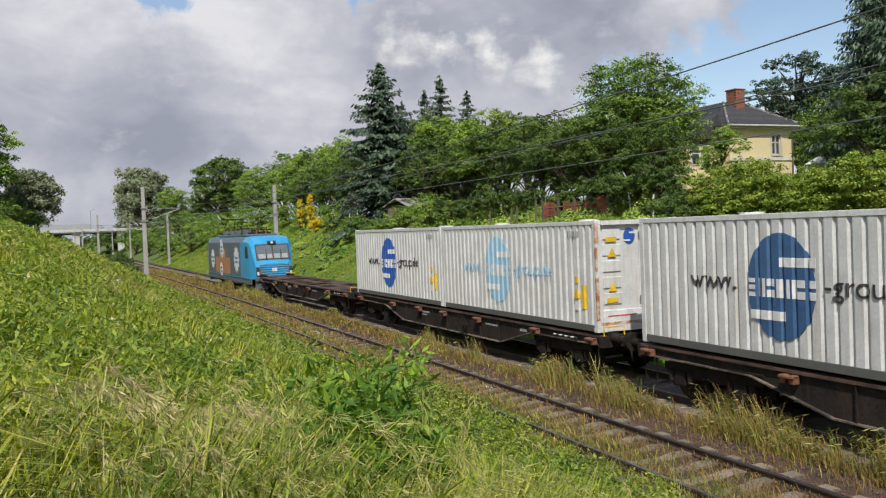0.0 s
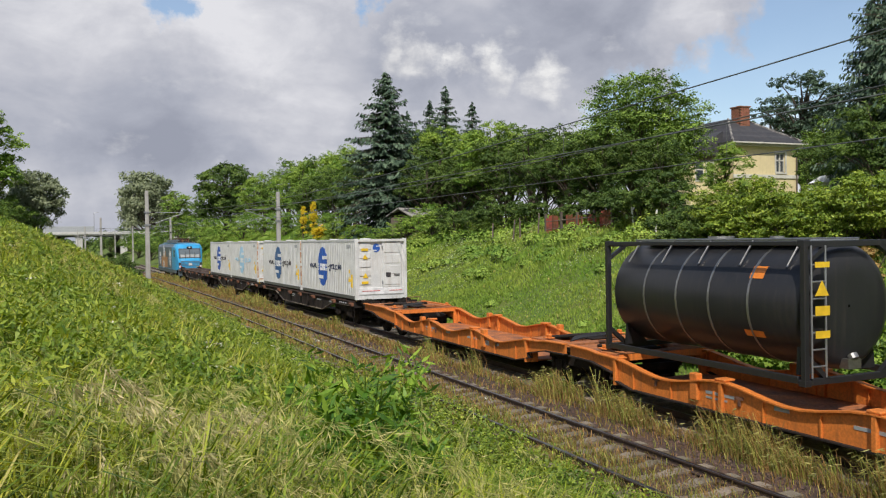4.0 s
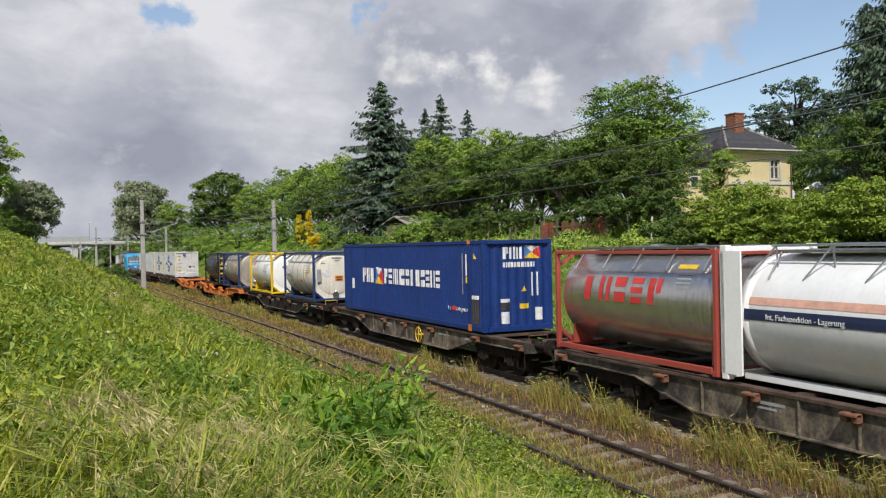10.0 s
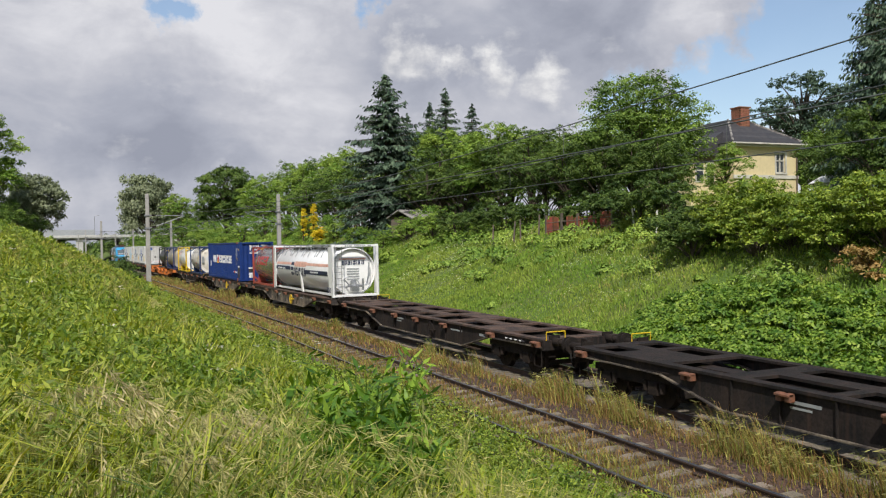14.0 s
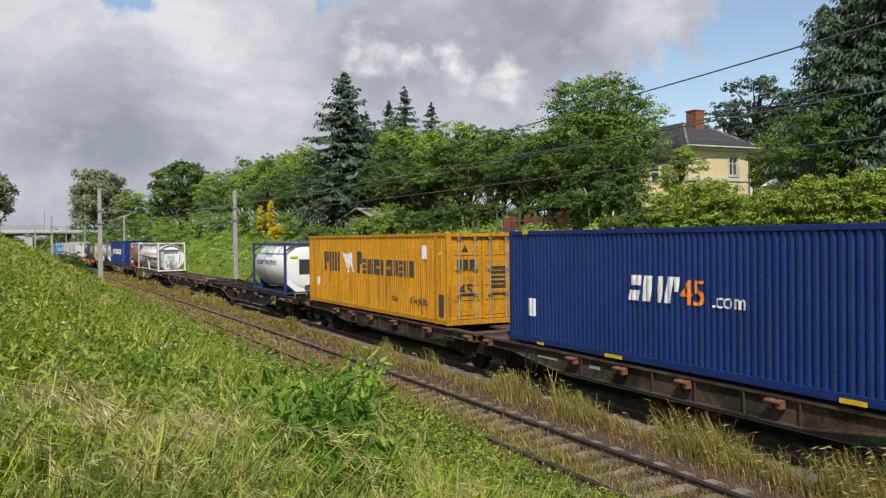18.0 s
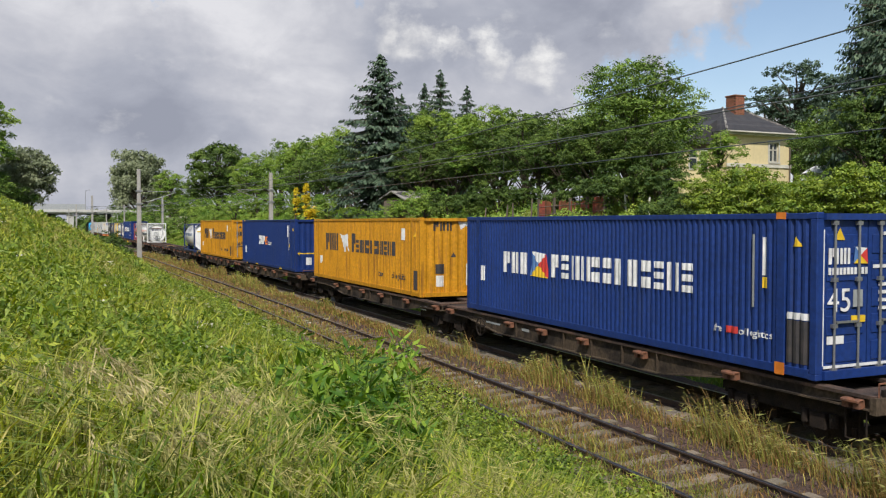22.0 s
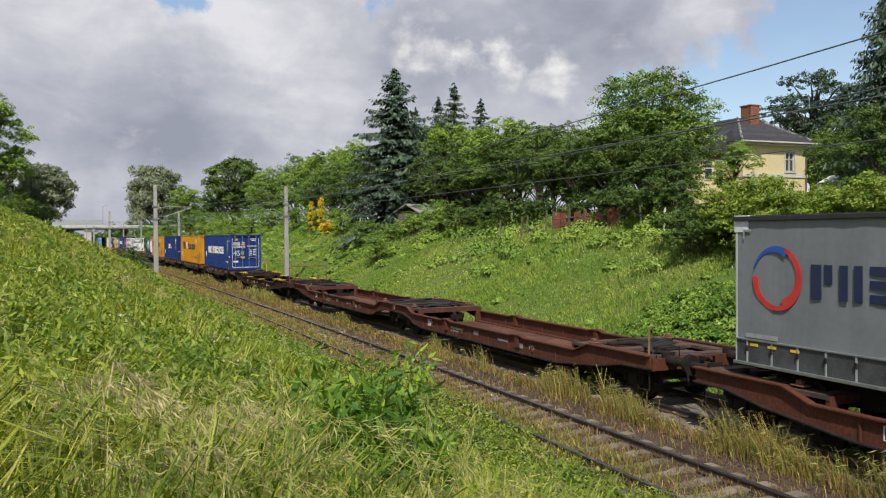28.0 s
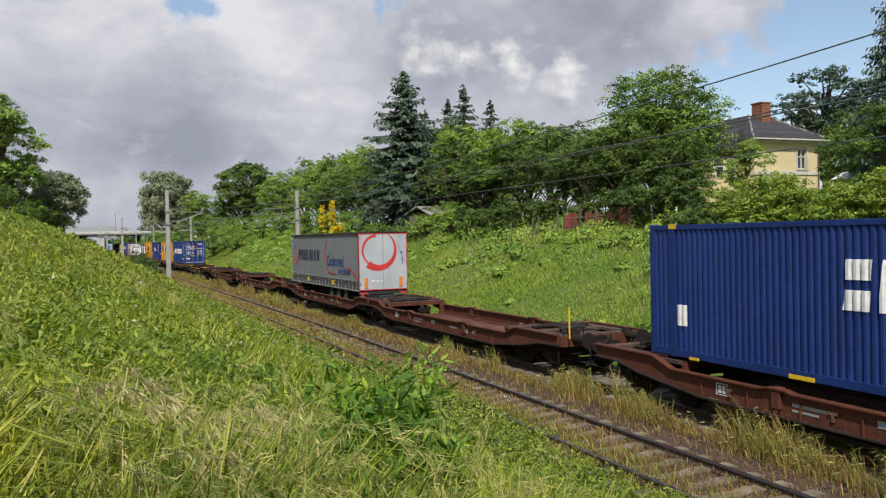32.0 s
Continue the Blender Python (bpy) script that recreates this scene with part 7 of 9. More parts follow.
def box_container(L, H, u, paint_key, label, rear="wall", W=2.5, posts=True, pitch=.165, z=1.18, flat=.34, floor=.22, depth=.042, foot=""):
    """A ribbed steel container: side, end and roof sheets, rails, posts and corner castings."""
    mt = M[paint_key]
    co = empty("container")
    tagged(co, label, "container", "containers on the train")
    h = W / 2
    s = corrugated("side_panel", -L / 2 + .15, L / 2 - .15, .17, H - .11, "left", h - .012, mt, co, pitch)
    s.matrix_basis = pose(0, 0, 0, 0, 0, 180)
    corrugated("side_panel", -L / 2 + .15, L / 2 - .15, .17, H - .11, "left", h - .012, mt, co, pitch, depth, "", flat, floor)
    fr = corrugated("front_panel", -h + .12, h - .12, .17, H - .12, "rear", L / 2 - .02, mt, co, .25)
    fr.matrix_basis = pose(0, 0, 0, 0, 0, 180)
    del RIBS[co.name, "rear"]
    part("roof", box(bmesh.new(), -h + .06, h - .06, -L / 2 + .06, L / 2 - .06, H - .07, H - .03), mt, co)
    part("floor_frame", box(bmesh.new(), -h + .1, h - .1, -L / 2 + .1, L / 2 - .1, .10, .18), M["iron"], co)
    for sx in (-1, 1):
        part("top_rail", box(bmesh.new(), sx * h - .07 * (sx > 0), sx * h + .07 * (sx < 0), -L / 2 + .16, L / 2 - .16, H - .12, H - .015, .008), mt, co)
        part("bottom_rail", box(bmesh.new(), sx * h - .05 * (sx > 0), sx * h + .05 * (sx < 0), -L / 2 + .16, L / 2 - .16, .02, .18, .008), M[foot or paint_key], co)
    for e in (-1, 1):
        part("end_sill", boxes((-h + .15, h - .15, e * L / 2 - .06, e * L / 2 + (.06 if e < 0 else 0) - (.0 if e < 0 else 0), .02, .17)), mt, co)
        part("end_header", boxes((-h + .15, h - .15, e * L / 2 - .06, e * L / 2 + (.06 if e < 0 else 0), H - .13, H - .02)), mt, co)
        for sx in (-1, 1):
            part("corner_post", box(bmesh.new(), sx * h - .16 * (sx > 0), sx * h + .16 * (sx < 0), e * L / 2 - .15 * (e > 0), e * L / 2 + .15 * (e < 0), .11, H - .11, .012), mt, co)
            for zz in (0, H - .118):
                part("corner_casting", box(bmesh.new(), sx * h - .165 * (sx > 0), sx * h + .165 * (sx < 0), e * L / 2 - .18 * (e > 0), e * L / 2 + .18 * (e < 0), zz, zz + .118, .014), mt, co)
    if posts:
        for e in (-1, 1):
            for sx in (-1, 1):
                y = e * 6.06
                part("intermediate_post", box(bmesh.new(), sx * (h - .055), sx * (h + .004), y - .10, y + .10, .0, H - .002, .01), mt, co)
    if rear == "wall":
        corrugated("end_panel", -h + .14, h - .14, .17, H - .12, "rear", L / 2 - .015, mt, co, .30)
    elif rear == "door":
        for s in (-1, 1):
            d = part("door", boxes((min(s * .012, s * (h - .15)), max(s * .012, s * (h - .15)), -L / 2 + .03, -L / 2 + .09, .19, H - .14)), mt, co)
            for k in range(5):
                part("door_panel", boxes((min(s * .1, s * (h - .25)), max(s * .1, s * (h - .25)), -L / 2 + .012, -L / 2 + .03, .3 + k * (H - .55) / 5, .3 + (k + 1) * (H - .55) / 5 - .13), bevel=.008), mt, d)
            for x in (.27, .85):
                bm = tube(bmesh.new(), (s * x, -L / 2 - .025, .1), (s * x, -L / 2 - .025, H - .06), .022, 8)
                part("lock_rod", bm, M["decal_grey" if paint_key == "amber" else "steel"], d)
                for q in (.14, .9, 1.7, H - .22):
                    part("rod_bracket", boxes((s * x - .06, s * x + .06, -L / 2 - .045, -L / 2 + .02, q, q + .07)), M["steel"], d)
            bm = boxes((min(s * .30, s * .82), max(s * .30, s * .82), -L / 2 - .05, -L / 2 - .025, .98, 1.02))
            part("handle", bm, M["steel"], d)
    MOVING.append((co, u, z))
    return co, h, L / 2


def warning_triangle(parent, face, reach, u, v, s, material="decal_yellow"):
    poly("warning_sign", [(u - s, v), (u + s, v), (u, v + 1.7 * s)], M[material], parent, face, reach)


def bulk_container(u, disc, bars_mat, word_mat, label, faded=False):
    """A 30-foot white bulk container with a round trade mark on its side and a hatch door in its rear."""
    L, H = 9.3, 2.77
    co, h, e = box_container(L, H, u, "white", label, rear="none", W=2.5, posts=False, pitch=.29, flat=.60, floor=.14, depth=.045, foot="rail_grey")
    r = h + .004
    poly("trade_mark_disc", disc_pts(-.55, 1.42, .80, 36, .98), M[disc], co, "left", r)
    plates("trade_mark_stripe", [(-.55, .27, 1.78, 1.95), (-1.27, -.43, .80, .97)], M["decal_white"], co, "left", r + .007)
    trade_blocks(co, "eounouu", M["decal_white" if disc != "decal_fade" else "white"], "left", r + .007, -1.33, 1.22, .20, .34, .035, thick=.006)
    letters("www.", .52, M[word_mat], co, "left", r, -2.95, 1.32, 1.05)
    letters("-group.de", .52, M[word_mat], co, "left", r, .42, 1.32, 1.05)
    bars(co, M["decal_grey"], "left", r, 3.4, 2.35, .16, (.06, .06, .12, .06), .05)
    # rear: framed end with ribs, hatch, stickers
    part("end_wall", boxes((-h + .15, h - .15, -e + .05, -e + .12, .17, H - .12)), M["white"], co)
    for k in range(6):
        part("pressed_panel", boxes((-h + .22, -h + .75, -e + .02, -e + .05, .28 + k * .40, .28 + k * .40 + .28), bevel=.012), M["white"], co)
    ht = part("hatch_door", boxes((.05, .98, -e + .0, -e + .05, .55, 2.62), bevel=.015), M["white"], co)
    for k in range(4):
        part("hatch_panel", boxes((.14, .9, -e - .018, -e + .0, .66 + k * .49, .66 + k * .49 + .38), bevel=.01), M["white"], ht)
    part("hatch_handle", boxes((.6, .86, -e - .07, -e - .03, 1.1, 1.14), (.02, .06, -e - .05, -e, .7, .85), (.02, .06, -e - .05, -e, 2.3, 2.45)), M["steel"], ht)
    part("hatch_window", boxes((.22, .44, -e - .024, -e - .016, 1.0, 1.22)), M["decal_black"], ht)
    poly("trade_mark_disc", disc_pts(-.22, 2.35, .17, 22, .2), M["decal_blue"], co, "rear", e - .04)
    plates("trade_mark_stripe", [(-.22, -.06, 2.41, 2.45), (-.38, -.2, 2.22, 2.26)], M["decal_white"], co, "rear", e - .032)
    for v in (1.85, 1.0):
        warning_triangle(co, "rear", e - .01, -h + .48, v, .13)
    plates("sticker", [(-h + .3, -h + .62, .72, .84), (-h + .3, -h + .62, 2.22, 2.34), (-.05, .3, .33, .47)], M["decal_yellow"], co, "rear", e - .01)
    bm = boxes((-h + .17, h - .17, -e - .01, -e + .04, .24, .54), bevel=.01)
    part("bottom_beam", bm, M["decal_white"], co)
    plates("red_stripe", [(-.95, -.1, .385, .41), (.35, 1.0, .385, .41)], M["decal_red"], co, "rear", e + .012)
    plates("stencil", [(.2, .9, 2.66 - .12 * k - .03, 2.66 - .12 * k) for k in range(1)], M["decal_grey"], co, "rear", e + .0)
    if faded:
        for z0, z1, w in ((.3, 1.35, .07), (1.5, 2.1, .05), (2.2, 2.7, .09)):
            part("rust_edge", boxes((-h - .006, -h + w, -e - .006, -e + .05, z0, z1)), M["rust"], co)
        part("rust_edge", boxes((-h + .1, h - .1, -e - .006, -e + .05, .18, .25)), M["rust"], co)
    for y in (-2.5, 2.5):
        part("loading_hatch", tube(bmesh.new(), (0, y, H - .04), (0, y, H + .03), .25, 14), M["white"], co)
    warning_triangle(co, "left", r, 3.75, .80, .16)
    plates("sticker", [(4.0, 4.14, .55, 1.15), (3.7, 3.82, 1.2, 1.36)], M["decal_yellow"], co, "left", r)
    plates("white_label", [(3.66, 3.8, .5, .7)], M["decal_white"], co, "left", r)
    return co


def tank_container(u, L, H, shell, frame, label, radius=1.17, bands=(), frame_full=True, base=.20, z=1.18, ladder=1, collar=True, recess=.33):
    """A tank in an open steel frame: shell with dished ends, bands, walkway, ladder, valves."""
    co = empty("tank_container")
    tagged(co, label, "tank container", "containers on the train")
    h, e = 1.22, L / 2
    zc = base + radius
    half = e - recess
    v, f = [], []
    n = 40
    rings = [(-half - .20, .02), (-half - .195, .5), (-half - .18, .80), (-half - .13, .915), (-half - .05, .98), (-half, 1.0), (half, 1.0), (half + .05, .98), (half + .13, .915), (half + .18, .80), (half + .195, .5), (half + .20, .02)]
    for y, k in rings:
        v += [(radius * k * math.cos(6.2832 * j / n), y, zc + radius * k * math.sin(6.2832 * j / n)) for j in range(n)]
    for i in range(len(rings) - 1):
        f += [(i * n + j, i * n + (j + 1) % n, (i + 1) * n + (j + 1) % n, (i + 1) * n + j) for j in range(n)]
    sh = raw("shell", v, f, M[shell], co, True)
    for y in bands:
        bm = tube(bmesh.new(), (0, y - .025, zc), (0, y + .025, zc), radius + .012, n)
        part("band", bm, M["band"], sh)
    w = .11
    bm = bmesh.new()
    for s in (-1, 1):
        for q in (-1, 1):
            p = part("post", box(bmesh.new(), s * h - w * (s > 0), s * h + w * (s < 0), q * e - w * (q > 0), q * e + w * (q < 0), .1, H - .1, .01), M[frame], co)
            for zz in (0, H - .118):
                part("corner_casting", box(bmesh.new(), s * h - .16 * (s > 0), s * h + .16 * (s < 0), q * e - .17 * (q > 0), q * e + .17 * (q < 0), zz, zz + .118, .012), M[frame], co)
        if frame_full:
            part("top_rail", box(bmesh.new(), s * h - .07 * (s > 0), s * h + .07 * (s < 0), -e + .17, e - .17, H - .10, H - .02, .008), M[frame], co)
        if frame_full:
            part("bottom_rail", box(bmesh.new(), s * h - .08 * (s > 0), s * h + .08 * (s < 0), -e + .17, e - .17, .04, .17, .008), M[frame], co)
    for q in (-1, 1):
        for z0, z1 in ((.02, .14), (H - .13, H - .02)):
            part("end_rail", boxes((-h + .16, h - .16, q * e - .1 * (q > 0), q * e + .1 * (q < 0), z0, z1), bevel=.008), M[frame], co)
        for s in (-1, 1):
            for z0, z1 in ((.12, .55), (H - .12, H - .45)) if frame_full else ():
                bm = bmesh.new()
                yy = q * (e - .05)
                d = .05
                prism(bm, [(s * (h - .10), z1), (s * (h - .60), z0), (s * (h - .46), z0), (s * (h - .10), z1 - (z1 - z0) * .28)], "y", yy - d, yy + d)
                part("corner_brace", bm, M[frame], co)
        for s in (-1, 1) if frame_full else ():
            bm = bmesh.new()
            prism(bm, [(s * .95, .15), (s * .35, .15), (s * .62, zc - radius * .72), (s * .9, zc - radius * .45)], "y", q * (half - .1) - .04, q * (half - .1) + .04)
            part("saddle", bm, M[frame], co)
    if frame_full and collar:
        # flat eight-cornered collar that closes the rear frame
        bm = bmesh.new()
        a, c, z0, z1 = h - .11, .42, .14, H - .13
        prism(bm, [(-a, z0 + c), (-a + c, z0), (a - c, z0), (a, z0 + c), (a, z1 - c), (a - c, z1), (-a + c, z1), (-a, z1 - c)], "y", -e + .104, -e + .135)
        ec = part("end_collar", bm, M[shell], co)
        # the dished end of the shell swells out of the collar
        v, f, n = [], [], 32
        for y, k in ((-e + .104, .93), (-e + .085, .90), (-e + .06, .80), (-e + .045, .55), (-e + .04, .02)):
            v += [(radius * k * math.cos(6.2832 * j / n), y, zc + radius * k * math.sin(6.2832 * j / n)) for j in range(n)]
        for i in range(4):
            f += [(i * n + j, i * n + (j + 1) % n, (i + 1) * n + (j + 1) % n, (i + 1) * n + j) for j in range(n)]
        raw("dished_end", v, f, M[shell], ec, True)
    # walkway on top with grating bars, manlid
    bm = boxes((-.62, .62, -half + .1, half - .1, zc + radius + .02, zc + radius + .045))
    part("walkway", bm, M["alu"], co)
    for s in (-1, 1):
        part("walkway_edge", tube(bmesh.new(), (s * .62, -half + .1, zc + radius + .06), (s * .62, half - .1, zc + radius + .06), .02, 6), M["band"], co)
        for k in range(5):
            y = -half + .3 + k * (2 * half - .6) / 4
            part("walkway_stay", tube(bmesh.new(), (s * .62, y, zc + radius + .04), (s * .98, y, zc + radius * .62), .02, 6), M["band"], co)
    bm = tube(bmesh.new(), (0, .4, zc + radius - .02), (0, .4, zc + radius + .13), .28, 18)
    tube(bm, (0, -1.2, zc + radius - .02), (0, -1.2, zc + radius + .12), .14, 12)
    part("manlid", bm, M["band"], co)
    # ladder at the rear, on one side or none
    if ladder:
        bm = bmesh.new()
        for x in (.72 * ladder, 1.06 * ladder):
            tube(bm, (x, -e + .0, .15), (x, -e + .0, H - .1), .02, 6)
        for k in range(7):
            tube(bm, (.72 * ladder, -e + .0, .35 + k * .3), (1.06 * ladder, -e + .0, .35 + k * .3), .016, 6)
        part("ladder", bm, M["alu"], co)
    if ladder and frame_full:
        bm = tube(bmesh.new(), (0, -half - .25, .5), (0, -e + .03, .42), .09, 12)
        box(bm, -.16, .16, -e + .02, -e + .22, .24, .42)
        part("valve", bm, M["band"], co)
    MOVING.append((co, u, z))
    return co, h, e, zc, radius, half


def on_shell(parent, name, zc, R, y0, y1, a0, a1, material, label=""):
    """A patch that follows the tank's left side between angles (degrees above the middle)."""
    bm = bmesh.new()
    n = max(2, int(abs(a1 - a0) / 4))
    rows = []
    for k in range(n + 1):
        a = radians(a0 + (a1 - a0) * k / n)
        rows.append([bm.verts.new((-(R + .006) * math.cos(a), y, zc + (R + .006) * math.sin(a))) for y in (y1, y0)])
    for p, q in zip(rows, rows[1:]):
        bm.faces.new((p[0], p[1], q[1], q[0]))
    return part(name, bm, material, parent, label)


def shell_disc(parent, name, zc, R, y, a, ry, ra, material, lift=.006, n=26):
    """An ellipse that follows the tank's left side, ry metres and ra degrees in its half axes."""
    bm = bmesh.new()
    rings = []
    for k in (1.0, .66, .33):
        ring = []
        for j in range(n):
            w = 6.2832 * j / n
            b = radians(a + ra * k * math.sin(w))
            ring.append(bm.verts.new((-(R + lift) * math.cos(b), y + ry * k * math.cos(w), zc + (R + lift) * math.sin(b))))
        rings.append(ring)
    for p, q in zip(rings, rings[1:]):
        for j in range(n):
            bm.faces.new((p[j], p[(j + 1) % n], q[(j + 1) % n], q[j]))
    bm.faces.new(rings[-1])
    return part(name, bm, material, parent)


def shell_blocks(co, kinds, zc, R, y, a, w, h, gap, material, lift=.008):
    """A row of plain blocks bent round the tank's left side; it runs towards the rear from y."""
    deg = math.degrees(1 / R)
    for k in kinds:
        bm = bmesh.new()
        for u0, u1, v0, v1 in blocks(k, w, h):
            n = 3
            rows = []
            for i in range(n + 1):
                b = radians(a + deg * (v0 + (v1 - v0) * i / n))
                rows.append([bm.verts.new((-(R + lift) * math.cos(b), y - u, zc + (R + lift) * math.sin(b))) for u in (u0, u1)])
            for p, q in zip(rows, rows[1:]):
                bm.faces.new((p[0], p[1], q[1], q[0]))
        part("trade_mark_block", bm, material, co)
        y -= (w * .42 if k == "i" else w) + gap
    return y


def hazard_set(co, e, zc):
    plates("orange_plate", [(-.02, .42, zc + .02, zc + .30)], M["decal_orange"], co, "rear", e - .10)
    plates("plate_bars", [(.05, .34, zc + .18, zc + .24), (.05, .34, zc + .06, zc + .12)], M["decal_black"], co, "rear", e - .092)


def diamond(co, face, reach, u, v, s, material="decal_white"):
    poly("hazard_diamond", [(u - s, v), (u, v - s), (u + s, v), (u, v + s)], M[material], co, face, reach)


# ---- locomotive ----
def make_loco(u):
    lo = empty("electric_locomotive")
    tagged(lo, "sky-blue electric locomotive with grey sides and gear pictures", "locomotive")
    secs = [(-9.30, 1.05, .95, 1.95), (-9.15, 1.25, .92, 2.20), (-8.62, 1.38, .92, 3.40), (-8.35, 1.44, .92, 3.72), (-7.7, 1.49, .92, 3.86), (-6.6, 1.49, .92, 3.86)]
    secs = secs + [(-y, w, a, b) for y, w, a, b in reversed(secs)]
    v, f = [], []
    for y, w, z0, z1 in secs:
        sh = z1 - min(.42, (z1 - z0) * .3)
        v += [(-w, y, z0), (-w, y, sh), (-w * .86, y, z1 - .08), (-w * .5, y, z1), (w * .5, y, z1), (w * .86, y, z1 - .08), (w, y, sh), (w, y, z0)]
    n = 8
    for i in range(len(secs) - 1):
        f += [(i * n + j, (i + 1) * n + j, (i + 1) * n + (j + 1) % n, i * n + (j + 1) % n) for j in range(n)]
    f += [tuple(range(n)), tuple((len(secs) - 1) * n + j for j in reversed(range(n)))]
    raw("body", v, f, M["loco_blue"], lo)
    for s in (-1, 1):
        part("grey_side", boxes((s * 1.492 - .006, s * 1.492 + .006, -5.4, 7.9, 1.0, 3.43)), M["loco_grey"], lo, "dark grey picture side panel")
        part("picture_patch", boxes((s * 1.50 - .006, s * 1.50 + .006, -1.6, 4.4, 1.05, 2.3), (s * 1.50 - .006, s * 1.50 + .006, .2, 2.8, 2.3, 2.9)), M["loco_orange"], lo)
        part("side_skirt", boxes((s * 1.42 - .03, s * 1.42 + .03, -8.6, 8.6, .55, .92)), M["loco_grey"], lo)
        part("cab_window", boxes((s * 1.475 - .03, s * 1.475 + .03, -7.9, -7.2, 2.35, 3.15)), M["glass"], lo)
    # gear pictures
    for y, z, r in ((-4.1, 2.2, .95), (1.6, 2.95, .75), (5.7, 2.1, .8), (2.0, 1.35, .55)):
        bm = bmesh.new()
        for k in range(12):
            a = 6.2832 * k / 12
            prism(bm, [(y + r * .8 * math.cos(a - .14), z + r * .8 * math.sin(a - .14)), (y + r * math.cos(a - .1), z + r * math.sin(a - .1)), (y + r * math.cos(a + .1), z + r * math.sin(a + .1)), (y + r * .8 * math.cos(a + .14), z + r * .8 * math.sin(a + .14))], "x", -1.518, -1.508)
        prism(bm, [(y + r * .82 * math.cos(6.2832 * k / 24), z + r * .82 * math.sin(6.2832 * k / 24)) for k in range(24)], "x", -1.518, -1.508)
        part("gear_picture", bm, M["decal_white"], lo)
        part("gear_bar", boxes((-1.526, -1.519, y - r * .5, y + r * .5, z + .05, z + .2), (-1.526, -1.519, y - r * .45, y + r * .4, z - .25, z - .1)), M["decal_sky"], lo)
    for e in (-1, 1):
        fl = lo if e < 0 else None
        g = empty("cab_front", pose(0, 0, 0, 0, 0, 0 if e < 0 else 180))
        g.parent = lo
        bm = bmesh.new()
        # windscreen on the raked front
        def rake(z):
            return -9.15 + (z - 2.20) * (.53 / 1.20) - .012
        prism(bm, [(rake(2.3) - .01, 2.3), (rake(3.2) - .01, 3.2), (rake(3.2) + .02, 3.2), (rake(2.3) + .02, 2.3)], "x", -1.08, 1.08)
        part("windscreen", bm, M["screen"], g)
        bm = bmesh.new()
        prism(bm, [(rake(2.25) - .025, 2.25), (rake(3.3) - .025, 3.3), (rake(3.3) + .0, 3.3), (rake(2.25) + .0, 2.25)], "x", -.05, .05)
        part("screen_pillar", bm, M["decal_black"], g)
        bm = bmesh.new()
        prism(bm, [(rake(2.22) - .004, 2.22), (rake(3.28) - .004, 3.28), (rake(3.28) + .02, 3.28), (rake(2.22) + .02, 2.22)], "x", -1.16, 1.16)
        part("screen_surround", bm, M["decal_black"], g, "black rubber windscreen surround")
        bm = boxes((-.28, .28, -8.80, -8.6, 3.28, 3.50), bevel=.02)
        part("top_lamp_housing", bm, M["decal_black"], g)
        part("top_lamp", tube(bmesh.new(), (0, -8.83, 3.39), (0, -8.79, 3.39), .09, 12), M["decal_white"], g)
        part("front_grille", boxes(*[(-.95, .95, -9.335, -9.295, 1.12 + k * .15, 1.20 + k * .15) for k in range(5)], bevel=.01), M["loco_blue"], g)
        # dark plate behind the bars paints the shade in the grille's gaps
        part("grille_back", boxes((-1.0, 1.0, -9.312, -9.29, 1.08, 1.88)), M["loco_grey"], g)
        bm = bmesh.new()
        prism(bm, [(rake(2.32) - .016, 2.32), (rake(2.62) - .016, 2.62), (rake(2.62) + .01, 2.62), (rake(2.32) + .01, 2.32)], "x", -1.0, 1.0)
        part("dashboard", bm, M["decal_grey"], g)
        part("front_badge", boxes((-.17, .17, -9.345, -9.30, 1.42, 1.66)), M["decal_white"], g)
        for s in (-1, 1):
            part("headlight", boxes((s * 1.12 - .10, s * 1.12 + .10, -9.33, -9.15, 1.15, 1.75), bevel=.02), M["decal_black"], g)
            part("lamp_glass", boxes((s * 1.12 - .07, s * 1.12 + .07, -9.345, -9.32, 1.2, 1.42), bevel=.01), M["decal_white"], g)
            part("tail_lamp", tube(bmesh.new(), (s * 1.0, -9.37, 1.3), (s * 1.0, -9.34, 1.3), .06, 12), M["decal_red"], g)
            part("wiper", boxes((s * .5 - .012, s * .5 + .012, -9.2, -9.13, 2.2, 2.9)), M["rubber"], g)
        part("snow_plough", boxes((-1.25, 1.25, -9.2, -8.9, .25, .8), bevel=.03), M["loco_grey"], g)
        part("buffer_beam", boxes((-1.3, 1.3, -9.35, -9.1, .80, 1.06), bevel=.02), M["loco_grey"], g)
        add_bogie(lo, e * 4.75)
        add_bogie(lo, e * 5.6).scale = (1, .9, 1.12)
        part("equipment_case", boxes((-1.2, 1.2, e * 1.7 - 1.2, e * 1.7 + 1.2, .35, .92), bevel=.04), M["loco_grey"], lo)
    add_buffers(lo, 18.6)
    part("roof_cover", box(bmesh.new(), -1.05, 1.05, -6.2, 6.2, 3.87, 4.0, .03), M["loco_grey"], lo)
    for s in (-1, 1):
        bm = bmesh.new()
        prism(bm, [(s * 1.496, 3.43), (s * 1.292, 3.79), (s * 1.24, 3.77), (s * 1.45, 3.41)], "y", -6.4, 7.4)
        part("roof_shoulder", bm, M["loco_grey"], lo, "dark grey roof shoulder")
